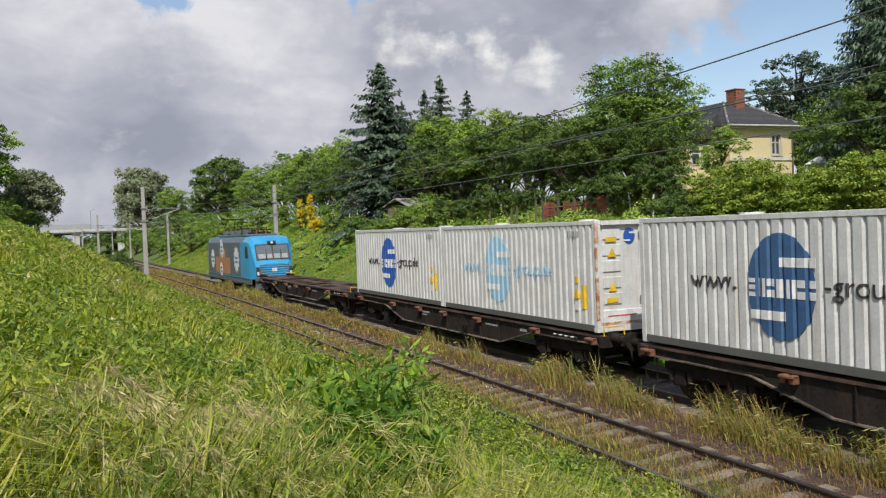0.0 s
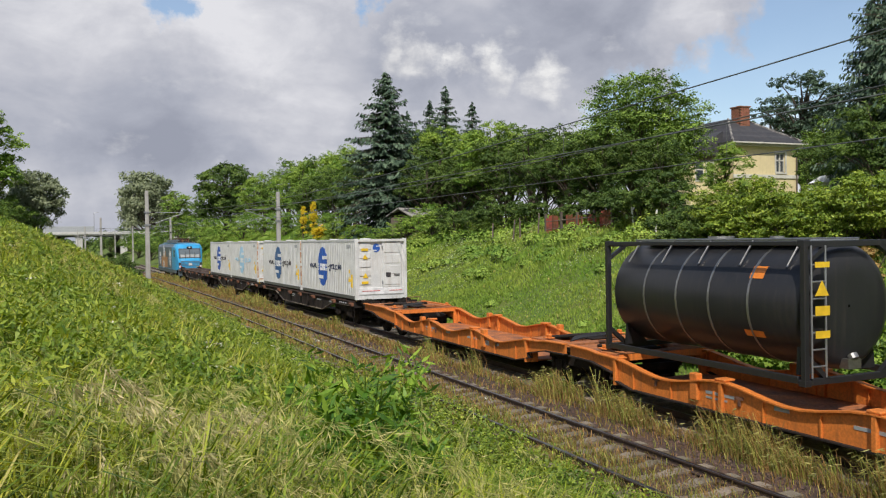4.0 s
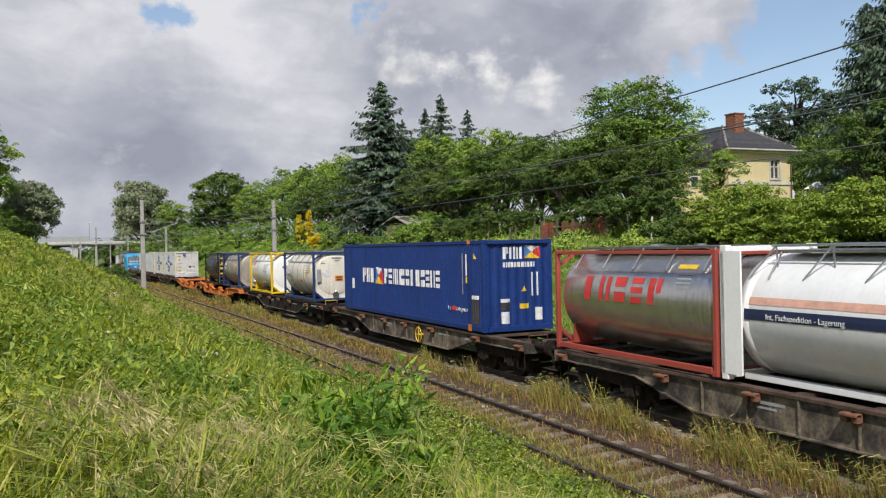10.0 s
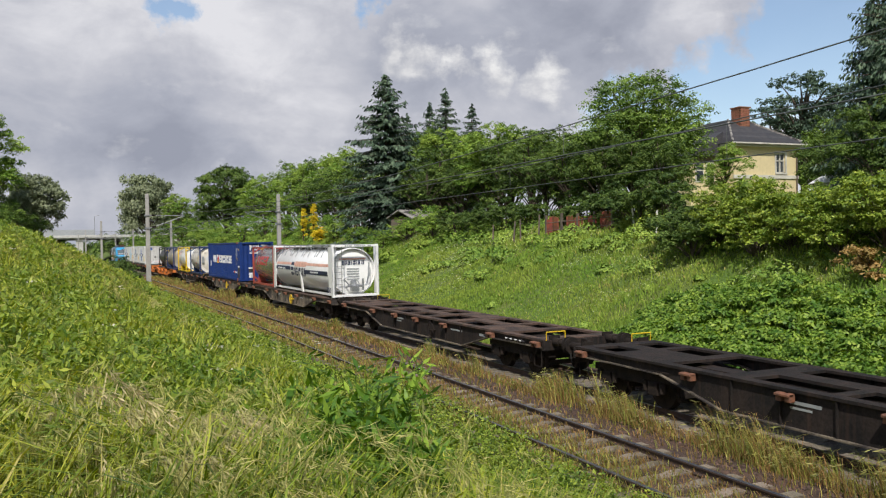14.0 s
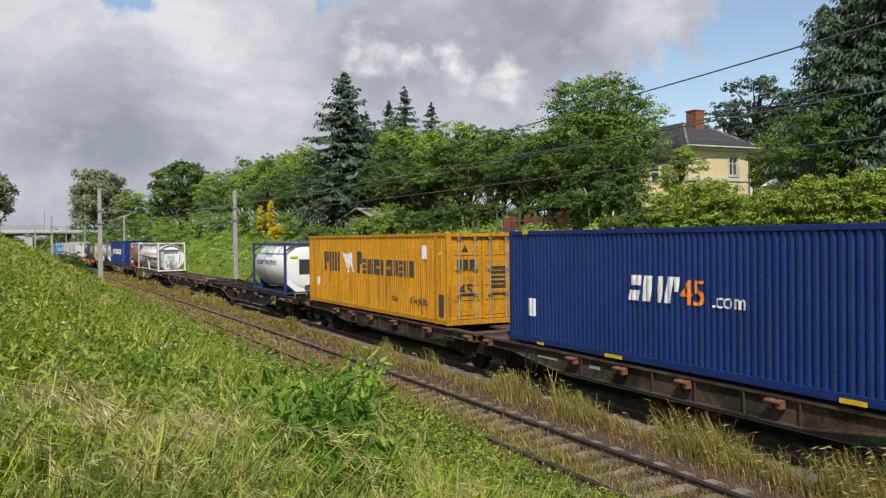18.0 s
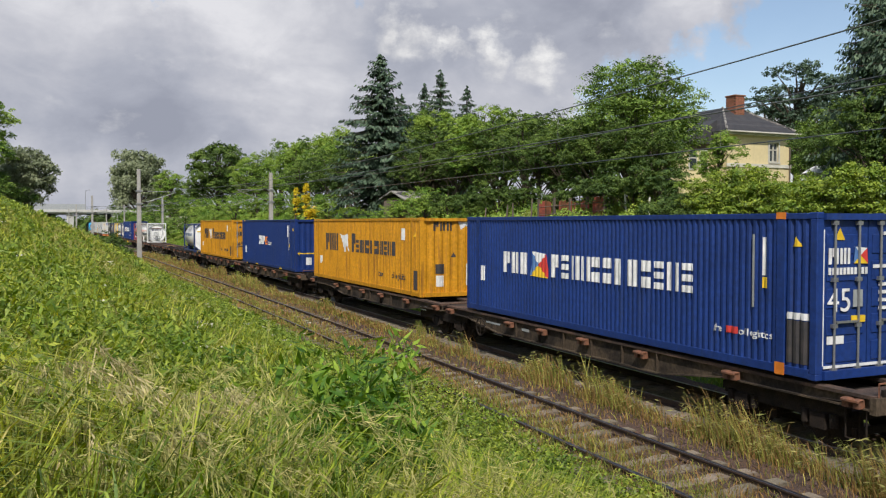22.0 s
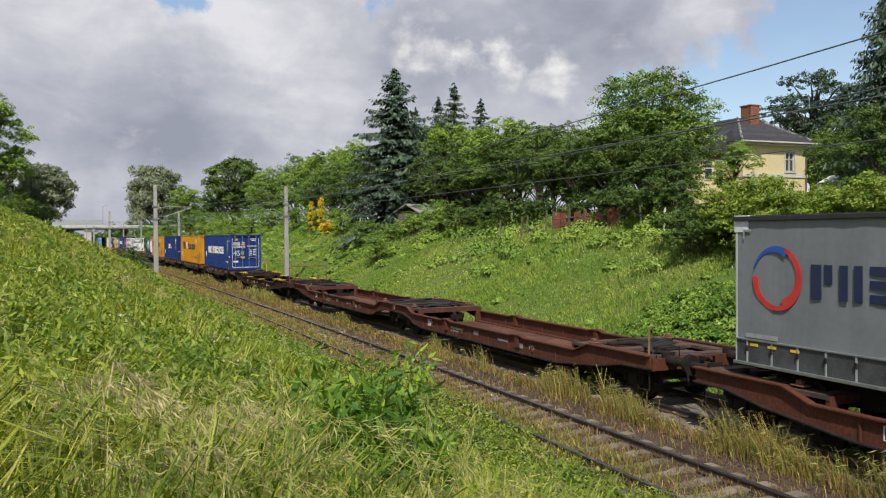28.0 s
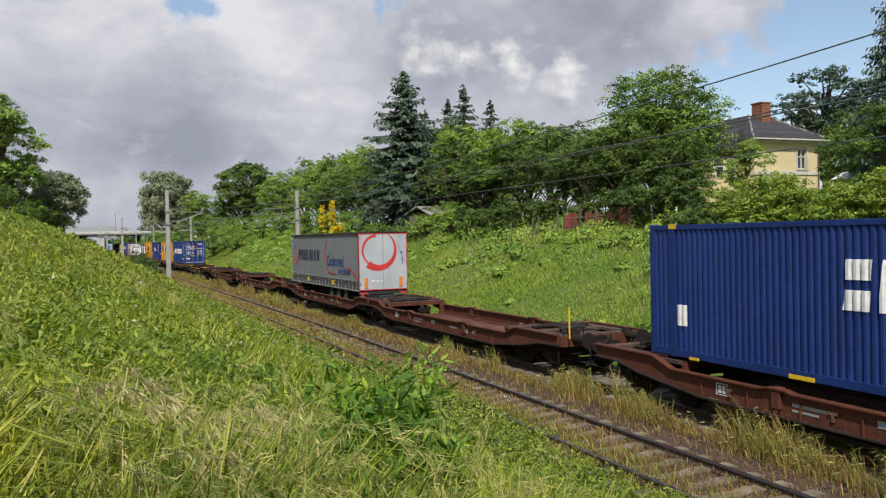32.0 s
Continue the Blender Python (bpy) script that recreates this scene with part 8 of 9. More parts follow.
        wire("roof_busbar", [(s * .35, -6.0, 4.42), (s * .3, -1.0, 4.46), (s * .35, 2.0, 4.4), (s * .3, 6.0, 4.45)], .025, lo, "iron")
        for k in range(9):
            part("insulator", tube(bmesh.new(), (s * .34, -5.8 + 1.45 * k, 4.0), (s * .34, -5.8 + 1.45 * k, 4.44), .075, 8, .05), M["bracket"], lo)
    for y in (-3.9, -.6, 1.0, 4.0):
        part("roof_box", box(bmesh.new(), -.85, -.42, y - .5, y + .5, 4.0, 4.3, .03), M["loco_grey"], lo)
    for y, raised in ((-5.2, 0), (-2.6, 0), (2.6, 0), (5.2, 1)):
        bm = boxes((-.7, .7, y - .6, y - .52, 4.0, 4.12), (-.7, .7, y + .52, y + .6, 4.0, 4.12))
        up = 1.15 if raised else .16
        for s in (-.55, .55):
            tube(bm, (s, y - .5, 4.12), (s * .7, y + .75, 4.1 + up * .5), .03, 6)
            tube(bm, (s * .7, y + .75, 4.1 + up * .5), (s * .6, y - .35, 4.12 + up), .025, 6)
        tube(bm, (-.8, y - .35, 4.14 + up), (.8, y - .35, 4.14 + up), .035, 6)
        for s in (-.5, .5):
            tube(bm, (s, y, 4.0), (s, y, 4.25), .07, 8)
        part("pantograph", bm, M["iron"], lo)
    MOVING.append((lo, u, 0.0))


make_loco(66.3)


# ---- wagons, front to rear ----
flat_wagon(19.74, 46.75, "sill_dark", "deck_rust", "empty rusty brown container flat wagon behind the locomotive", wheel="iron")
flat_wagon(19.9, 26.7, "sill_dark", "deck_rust", "dark brown container flat wagon under two white containers", wheel="iron")
flat_wagon(19.9, 6.45, "sill_dark", "deck_rust", "dark brown container flat wagon with rusty brackets", wheel="iron")
pocket_wagon(34.2, -21.05, "wag_orange", "orange_deck", "bright orange articulated pocket wagon with scalloped sides", wavy=True)
flat_wagon(19.74, -48.85, "sill_dark", "sill_dark", "black container flat wagon under two tank containers", wheel="iron")
flat_wagon(19.74, -68.95, "sill_grey", "deck_rust", "dusty grey-brown container flat wagon with yellow handwheel")
flat_wagon(19.74, -89.1, "sill_grey", "deck_rust", "dusty grey-brown container flat wagon under two tanks", bracket="bracket")
flat_wagon(19.74, -109.3, "sill_dark", "deck_rust", "empty dark rusty container flat wagon with open bays", wheel="iron")
flat_wagon(19.74, -129.45, "sill_dark", "sill_dark", "dark container flat wagon carrying one tank at its rear", wheel="iron")
flat_wagon(34.4, -157.05, "sill_brown", "deck_rust", "long articulated container wagon with dusty brown sills", art=True, wheel="iron", belly=.64)
flat_wagon(34.4, -191.95, "sill_brown", "deck_rust", "long articulated container wagon under yellow and blue containers", art=True, wheel="iron", belly=.64)
pocket_wagon(18.4, -218.7, "wag_maroon", "sill_dark", "empty dark maroon single pocket wagon with yellow pins", art=False)
empty_red = pocket_wagon(34.2, -245.4, "wag_red", "deck_rust", "empty oxide-red articulated pocket wagon")
loaded = pocket_wagon(34.6, -280.2, "wag_red", "deck_rust", "oxide-red articulated pocket wagon carrying a grey semi-trailer")
pocket_wagon(34.2, -315.4, "wag_red", "deck_rust", "oxide-red articulated pocket wagon under a blue container")

wire("end_post", [(-1.30, -17.15, 1.1), (-1.30, -17.15, 1.95)], .022, loaded, "yellow")
wire("end_post", [(-1.30, -16.35, 1.1), (-1.30, -16.35, 1.75)], .028, empty_red, "wood_post")


# ---- loads ----
bulk_container(31.45, "decal_blue", "decal_white", "decal_black", "white ribbed bulk container with a round blue trade mark")
bulk_container(22.05, "decal_fade", "decal_white", "decal_fade", "white ribbed bulk container with a faded pale blue trade mark", True)
bulk_container(11.0, "decal_slate", "decal_white", "decal_black", "dirty white ribbed bulk container with a slate blue trade mark", True)
bulk_container(1.5, "decal_blue", "decal_white", "decal_navy", "clean white ribbed bulk container with a dark blue trade mark")


def make_black_tank():
    co, h, e, zc, R, half = tank_container(-25.55, 6.06, 2.59, "black_tank", "black_tank", "black tank container with steel bands and yellow ladder signs", bands=(-1.6, -.5, .5, 1.6), ladder=-1, collar=False)
    plates("yellow_sign", [(-1.0, -.66, 1.25, 1.42), (-1.0, -.66, .85, .98), (-1.0, -.66, 2.1, 2.2)], M["decal_yellow"], co, "rear", e + .03)
    warning_triangle(co, "rear", e + .03, -.84, 1.6, .16)
    on_shell(co, "sticker", zc, R, -1.9, -1.55, 25, 38, M["decal_orange"])
    on_shell(co, "sticker", zc, R, -1.9, -1.4, -32, -25, M["decal_orange"])


def make_grey_tank():
    co, h, e, zc, R, half = tank_container(-33.95, 6.06, 2.59, "grimy", "frame_blue", "grimy silver tank container in a dark blue frame", bands=(-1.3, .2, 1.5))
    shell_disc(co, "oval_mark", zc, R, 2.0, 10, .36, 14, M["decal_grey"])
    shell_disc(co, "oval_mark_middle", zc, R, 2.0, 10, .335, 13, M["cream"], .010)
    shell_blocks(co, "louou", zc, R, 2.25, 7, .085, .13, .02, M["decal_black"], .014)
    on_shell(co, "grey_patch", zc, R, -.9, -.2, 5, 40, M["decal_grey"])
    for y in (-1.3, -1.85):
        on_shell(co, "sticker", zc, R, y, y + .3, 5, 22, M["decal_yellow"])
    hazard_set(co, e - .05 + .12, zc + .1)
    warning_triangle(co, "rear", e - .03, .72, zc + .0, .15)
    diamond(co, "rear", e - .03, .25, zc - .22, .17)
    part("dark_hatch", boxes((-.25, .4, -e + .02, -e + .08, .35, .85)), M["decal_grey"], co)


def make_yellow_tank():
    co, h, e, zc, R, half = tank_container(-43.97, 6.06, 2.59, "white_clean", "yellow", "clean white tank container in a bright yellow frame", bands=(), ladder=0)
    shell_disc(co, "red_mark", zc, R, 2.08, 28, .25, 10.5, M["decal_red"])
    shell_blocks(co, "n", zc, R, 2.20, 24, .24, .18, .02, M["decal_white"], .012)
    dm = [(.78, 2), (.56, 12), (.78, 22), (1.0, 12)]
    bm = bmesh.new()
    bm.faces.new([bm.verts.new((-(R + .008) * math.cos(radians(q)), y, zc + (R + .008) * math.sin(radians(q)))) for y, q in dm])
    part("grey_diamond", bm, M["decal_grey"], co)
    for q, n, w in ((22, 12, .055), (17, 11, .065)):
        for k in range(n):
            if k not in (4, 5 if n > 11 else 7):
                on_shell(co, "stencil", zc, R, -.75 - .1 * k - w, -.75 - .1 * k, q, q + 3.0, M["decal_grey"])
    for k in range(7):
        on_shell(co, "stencil", zc, R, -1.75 + .12 * (k % 3), -.78, 12 - 4 * k, 13.2 - 4 * k, M["decal_grey"])
    on_shell(co, "sticker", zc, R, -.95, -.8, -4, 5, M["decal_orange"])
    shell_disc(co, "brown_mark", zc, R, -.95, -33, .2, 4.5, M["bracket"])
    shell_disc(co, "brown_mark_middle", zc, R, -.95, -33, .15, 3.0, M["white_clean"], .009)
    on_shell(co, "thin_stripe", zc, R, -2.5, 2.5, -46, -45.2, M["decal_grey"])
    on_shell(co, "weld_seam", zc, R, .95, .965, -40, 60, M["decal_grey"])
    poly("red_mark", disc_pts(.18, zc + .0, .22, 24), M["decal_red"], co, "rear", e - .03)
    trade_blocks(co, "n", M["decal_white"], "rear", e - .02, .06, zc - .04, .24, .16, .02)
    diamond(co, "rear", e - .03, -.32, zc + .28, .2, "decal_grey")
    plates("stencil", [(-.12 + .1 * k, -.05 + .1 * k, zc + .62, zc + .69) for k in range(4)] + [(-.02, .16, zc + .5, zc + .55), (-.35, .55, zc - .36, zc - .335), (-.35, -.05, zc - .44, zc - .42)], M["decal_grey"], co, "rear", e - .03)
    plates("stencil", [(-.45 + .1 * k, -.38 + .1 * k, 2.31, 2.40) for k in range(12) if k != 4], M["decal_black"], co, "rear", e - .09)


def make_blue_tank():
    co, h, e, zc, R, half = tank_container(-53.26, 6.06, 2.59, "cream", "frame_blue", "cream tank container with dark bands in a dark blue frame", bands=(-1.0, .25, 1.4))
    shell_disc(co, "oval_mark", zc, R, 2.05, -6, .48, 17, M["decal_grey"])
    shell_disc(co, "oval_mark_middle", zc, R, 2.05, -6, .455, 16, M["cream"], .010)
    shell_blocks(co, "louou", zc, R, 2.38, -9, .11, .17, .03, M["decal_black"], .014)
    for k in range(5):
        on_shell(co, "stencil", zc, R, -2.0, -1.3, 28 - 6 * k, 31 - 6 * k, M["decal_grey"])
    for y, a in ((-2.2, 5), (-1.75, -5)):
        on_shell(co, "sticker", zc, R, y, y + .3, a, a + 14, M["decal_yellow"])
    on_shell(co, "orange_plate", zc, R, -.6, -.2, -22, -14, M["decal_orange"])
    hazard_set(co, e + .07, zc - .35)
    warning_triangle(co, "rear", e - .03, .78, zc + .2, .17)
    warning_triangle(co, "rear", e - .03, -.68, zc + .62, .14, "cream")
    diamond(co, "rear", e - .03, -.45, zc + .1, .24)
    plates("document_box", [(-1.0, -.8, zc - .35, zc + .3)], M["decal_grey"], co, "rear", e - .02, .06)
    plates("stencil", [(-.2, .35, zc + .85, zc + .92), (-.05, .25, zc + .72, zc + .77)], M["decal_grey"], co, "rear", e - .03)


def make_silver_tank():
    co, h, e, zc, R, half = tank_container(-82.9, 6.06, 2.55, "silver", "red", "silver tank container with a red trade name in a red frame", bands=())
    shell_blocks(co, "nouel", zc, R, 1.75, -2, .46, .60, .17, M["decal_red"])
    on_shell(co, "sticker", zc, R, -2.1, -1.5, 40, 46, M["decal_yellow"])
    for k in range(4):
        on_shell(co, "stencil", zc, R, -2.1, -1.65, 32 - 5 * k, 34 - 5 * k, M["decal_grey"])


def make_silo_tank():
    """A 40-foot white silo tank: long shell in white end frames, walkway rail along the top, ladder and outlet."""
    L, H = 12.4, 2.62
    co, h, e, zc, R, half = tank_container(-92.25, L, H, "white_clean", "white_clean", "long white silo tank container with peach and navy stripes", radius=1.19, frame_full=False, base=.06, ladder=-1, recess=.72)
    for s in (-1, 1):
        for q in (-1, 1):
            part("end_gusset", boxes((s * 1.22 - .04 * (s > 0), s * 1.22 + .04 * (s < 0), q * e - .55 * (q > 0), q * e + .62 * (q < 0), .12, H - .12)), M["white_clean"], co)
    on_shell(co, "peach_stripe", zc, R, -5.4, 5.5, 12, 19, M["decal_peach"])
    on_shell(co, "navy_stripe", zc, R, 2.1, 5.6, -2, 8, M["decal_navy"])
    on_shell(co, "navy_stripe", zc, R, -5.3, -.9, -10, 1, M["decal_navy"])
    on_shell(co, "peach_panel", zc, R, -1.2, 1.2, 8, 22, M["decal_peach"])
    shell_blocks(co, "e", zc, R, 1.95, -16, .62, .75, .06, M["decal_navy"], .012)
    shell_blocks(co, "oeiuino", zc, R, 1.2, -17, .33, .46, .07, M["decal_navy"], .012)
    letters("Int. Fachspedition - Lagerung", .15, M["decal_white"], co, "left", R + .012, -5.05, zc - .01)
    for y, w in ((-3.6, 1.5),):
        on_shell(co, "white_bar", zc, R + .004, y, y + w, 1 if y > 0 else -6, 5 if y > 0 else -2, M["decal_white"])
    bm = bmesh.new()
    for s in (-1, 1):
        tube(bm, (s * .75, -5.3, H - .02), (s * .75, 5.3, H - .02), .025, 6)
        for k in range(9):
            y = -5.2 + k * 1.3
            tube(bm, (s * .75, y, H - .02), (s * .95, y + .5, zc + R * .6), .018, 6)
            tube(bm, (s * .75, y, H - .02), (s * .7, y, zc + R * .7), .018, 6)
    part("top_railing", bm, M["alu"], co)
    for x in (-1, 1):
        bm = bmesh.new()
        prism(bm, [(x * 1.20, zc - .10), (x * 1.12, zc - .10), (x * .98, .02), (x * 1.08, .02)], "y", -.12, .12)
        part("support_leg", bm, M["white_clean"], co)
        part("inner_rail", box(bmesh.new(), x * .75 - .08, x * .75 + .08, -6.0, 6.0, .0, .12, .01), M["white_clean"], co)
    # open skirts that join the shell to the end frames
    for q in (-1, 1):
        v, f, n = [], [], 40
        for y in (half - .02, e - .42):
            for r in (R - .004, R - .05):
                v += [(r * math.cos(6.2832 * j / n), q * y, zc + r * math.sin(6.2832 * j / n)) for j in range(n)]
        for j in range(n):
            k = (j + 1) % n
            f += [(j, k, 2 * n + k, 2 * n + j), (n + j, 3 * n + j, 3 * n + k, n + k), (2 * n + j, 2 * n + k, 3 * n + k, 3 * n + j), (j, n + j, n + k, k)]
        raw("end_skirt", v, f, M["white_clean"], co, True)
    letters("2750", .34, M["decal_navy"], co, "left", 1.225, 5.25, .25)
    bm = tube(bmesh.new(), (0, -e + .45, .75), (0, -e + .12, .45), .16, 14)
    tube(bm, (-.35, -e + .2, .55), (.35, -e + .2, .55), .07, 10)
    tube(bm, (.4, -e + .1, .3), (.4, -e + .1, .9), .05, 10)
    box(bm, -.2, .2, -e + .08, -e + .3, .3, .5)
    for k in range(8):
        w = 6.2832 * k / 8
        tube(bm, (.23 * math.cos(w), -e + .16, .62 + .23 * math.sin(w)), (.23 * math.cos(w + .785), -e + .16, .62 + .23 * math.sin(w + .785)), .025, 6)
    path_tube(bm, [(.35, -e + .2, .55), (.62, -e + .16, .62), (.75, -e + .2, 1.1), (.8, -e + .3, 1.7)], .04, 8)
    path_tube(bm, [(-.3, -e + .2, .6), (-.55, -e + .2, .9), (-.3, -e + .2, 1.05)], .03, 8)
    part("outlet_valve", bm, M["alu"], co)
    plates("stencil", [(-.55 + .1 * k, -.48 + .1 * k, H - .105, H - .045) for k in range(14) if k not in (4, 11)], M["decal_grey"], co, "rear", e + .004)
    trade_blocks(co, "eoeiuino", M["decal_navy"], "rear", e - .5, -.58, zc + .35, .14, .2, .035)
    plates("stencil", [(-.3, .35, zc + .12 - .13 * k, zc + .17 - .13 * k) for k in range(5)], M["decal_grey"], co, "rear", e - .5)
    plates("peach_stripe", [(-.7, .7, zc + .60, zc + .68)], M["decal_peach"], co, "rear", e - .5)


def make_white_tank():
    co, h, e, zc, R, half = tank_container(-134.3, 6.06, 2.59, "white_clean", "frame_blue", "white tank container with a dark trade name in a blue frame", bands=(0.9,))
    shell_disc(co, "round_mark", zc, R, 2.2, 10, .14, 6, M["decal_navy"])
    y = shell_blocks(co, "uool", zc, R, 1.95, 4, .2, .24, .05, M["decal_slate"])
    shell_blocks(co, "lonuloinne", zc, R, y - .2, 4, .19, .24, .05, M["decal_slate"])
    for k in range(4):
        on_shell(co, "grey_diamond", zc, R, .8 - .35 * k, 1.0 - .35 * k, 24, 36, M["decal_grey"])
    plates("dark_placard", [(-.45, .75, zc - .35, zc + .38)], M["decal_black"], co, "rear", e - .02)
    plates("sticker", [(-.9, -.5, zc + .45, zc + .55)], M["decal_yellow"], co, "rear", e - .03)
    diamond(co, "rear", e - .03, .3, zc + .62, .16, "decal_grey")


for build in (make_black_tank, make_grey_tank, make_yellow_tank, make_blue_tank, make_silver_tank, make_silo_tank, make_white_tank):
    build()


def flag_mark(co, face, reach, u, v, w, h):
    """A four-coloured pennant drawn as plain triangles."""
    c = (u + w * .48, v + h * .5)
    for key, tri in (("decal_white", [(u + w * .1, v + h), (u + w * .95, v + h * .92), c]), ("decal_red", [(u + w * .95, v + h * .92), (u + w * 1.02, v), c]),
                     ("decal_yellow", [(u + w * 1.02, v), (u, v + h * .04), c]), ("decal_sky", [(u, v + h * .04), (u + w * .1, v + h), c])):
        poly("pennant_mark", tri, M[key], co, face, reach)


def ferry_blue(u, rear, label, L=13.716):
    co, h, e = box_container(L, 2.896, u, "blue", label, rear)
    r = h + .0
    trade_blocks(co, "loo", M["decal_white"], "left", r, -4.4, 1.28, .40, .60, .09)
    flag_mark(co, "left", r, -2.85, 1.23, .88, .70)
    trade_blocks(co, "leoouunoueoe", M["decal_white"], "left", r, -1.75, 1.28, .36, .60, .11)
    letters("of logistics", .19, M["decal_white"], co, "left", r, 5.05, .60)
    letters("the", .19, M["decal_white"], co, "left", r, 4.35, .60)
    bars(co, M["decal_red"], "left", r, 4.68, .60, .13, (.30,), .05)
    bars(co, M["decal_grey"], "left", r, e - 1.5, 1.15, 1.35, (.07, .0), .05)
    bars(co, M["decal_white"], "left", r, e - 1.24, 1.75, .7, (.07,), .05)
    plates("sticker", [(e - 1.24, e - 1.12, 1.52, 1.72)], M["decal_yellow"], co, "left", r)
    plates("white_label", [(-5.87, -5.64, .95, 1.40)], M["decal_white"], co, "left", r)
    warning_triangle(co, "left", r, 6.4, 2.3, .1)
    plates("black_panel", [(6.22, 6.68, .25, 1.0)], M["decal_black"], co, "left", r)
    plates("white_label", [(6.22, 6.68, 1.02, 1.14)], M["decal_white"], co, "left", r)
    plates("orange_post_cap", [(5.95, 6.17, 2.78, 2.9), (5.95, 6.17, .0, .22)], M["decal_orange"], co, "left", r + .005, flat=True)
    plates("hazard_stripe", [(-.95 + .16 * k, -.87 + .16 * k, 2.79, 2.87) for k in range(4)] + [(.5 + .16 * k, .58 + .16 * k, 2.79, 2.87) for k in range(4)], M["decal_yellow"], co, "rear", e + .004, flat=True)
    if rear == "wall":
        re = e - .012
        trade_blocks(co, "loo", M["decal_white"], "rear", re, -.52, 2.28, .2, .38, .04)
        flag_mark(co, "rear", re, .22, 2.28, .6, .42)
        bars(co, M["decal_white"], "rear", re, -.52, 2.02, .16, (.06, .06, .07, .08, .08, .12, .1, .07, .07, .06, .08), .03)
        warning_triangle(co, "rear", re, .22, 1.25, .1)
        plates("white_label", [(-.62, -.3, .92, 1.03), (.62, .86, .32, .72), (-.6, -.32, .25, .62)], M["decal_white"], co, "rear", re)
        plates("black_panel", [(-.62, -.3, .68, .9)], M["decal_black"], co, "rear", re)
        plates("sticker", [(.06, .38, .70, .86)], M["decal_yellow"], co, "rear", re)
        bars(co, M["decal_white"], "rear", re, .48, 1.1, .75, (.05, 0, .05), .08)
    else:
        re = e + .0
        trade_blocks(co, "loo", M["decal_white"], "rear", re, -.98, 2.0, .15, .28, .03)
        flag_mark(co, "rear", re, -.38, 2.0, .34, .3)
        bars(co, M["decal_white"], "rear", re, -.98, 1.82, .12, (.06,) * 11, .028)
        letters("45", .58, M["decal_white"], co, "rear", re, -1.0, 1.18, 1.0)
        plates("white_label", [(-1.0, -.6, .62, .76)], M["decal_white"], co, "rear", re)
        plates("grey_plate", [(-.38, -.15, 1.25, 1.55)], M["decal_grey"], co, "rear", re)
        plates("sticker", [(-.42, -.08, .98, 1.1)], M["decal_yellow"], co, "rear", re)
        warning_triangle(co, "rear", re, -.72, 2.42, .12)
        plates("stencil", [(.35, .85, 2.5, 2.56), (.45, .85, 2.38, 2.44)] + [(.25, .5, 1.6 - .14 * k, 1.66 - .14 * k) for k in range(4)] + [(.6, .9, 1.62 - .14 * k, 1.68 - .14 * k) for k in range(4)] + [(.1, .95, 1.92, 1.98)], M["decal_white"], co, "rear", re)
        plates("white_edge", [(-1.10, -1.06, .25, 2.6), (1.06, 1.10, .25, 2.6), (-1.05, 1.05, .2, .25)], M["decal_white"], co, "rear", re - .02)


def ferry_amber(u, rear, label):
    co, h, e = box_container(13.716, 2.896, u, "amber", label, rear)
    r = h + .0
    trade_blocks(co, "loo", M["decal_black"], "left", r, -4.75, 1.42, .56, .80, .12)
    poly("torn_white_sticker", [(-2.55, 2.2), (-2.1, 2.12), (-1.5, 2.2), (-1.3, 1.4), (-1.6, 1.75), (-1.85, 1.36), (-2.15, 1.8)], M["decal_white"], co, "left", r)
    trade_blocks(co, "l", M["decal_black"], "left", r, -.85, 1.42, .52, .82, .08)
    trade_blocks(co, "eoounuoieoo", M["decal_black"], "left", r, -.25, 1.42, .36, .55, .09)
    letters("of logistics", .34, M["decal_black"], co, "left", r, 4.0, .55)
    letters("the", .34, M["decal_black"], co, "left", r, 2.55, .55)
    plates("white_label", [(5.0, 5.4, 2.05, 2.5), (-5.75, -5.6, .72, 1.1), (-5.55, -5.42, .8, 1.1)], M["decal_white"], co, "left", r)
    warning_triangle(co, "left", r, 6.35, 2.2, .1)
    plates("black_panel", [(6.25, 6.6, .25, .95)], M["decal_black"], co, "left", r)
    if rear == "wall":
        re = e - .012
        trade_blocks(co, "loo", M["decal_black"], "rear", re, -.72, 2.42, .22, .32, .05)
        poly("torn_white_sticker", [(.3, 2.75), (.85, 2.75), (.75, 2.5), (.6, 2.62), (.4, 2.45)], M["decal_white"], co, "rear", re)
        plates("black_panel", [(-.62, -.28, .85, 1.2)], M["decal_black"], co, "rear", re)
        plates("white_label", [(-.6, -.3, .38, .78), (.62, .72, .4, 1.2)], M["decal_white"], co, "rear", re)
        warning_triangle(co, "rear", re, .1, 1.45, .1, "decal_black")
    else:
        re = e + .0
        letters("45", .5, M["decal_black"], co, "rear", re, -.85, .95)
        bars(co, M["decal_black"], "rear", re, -.9, 1.75, .3, (.16, .18, .2), .05)
        plates("stencil", [(.3, .85, 1.75 - .15 * k, 1.82 - .15 * k) for k in range(5)], M["decal_black"], co, "rear", re)
        warning_triangle(co, "rear", re, -.62, 2.3, .12, "decal_black")


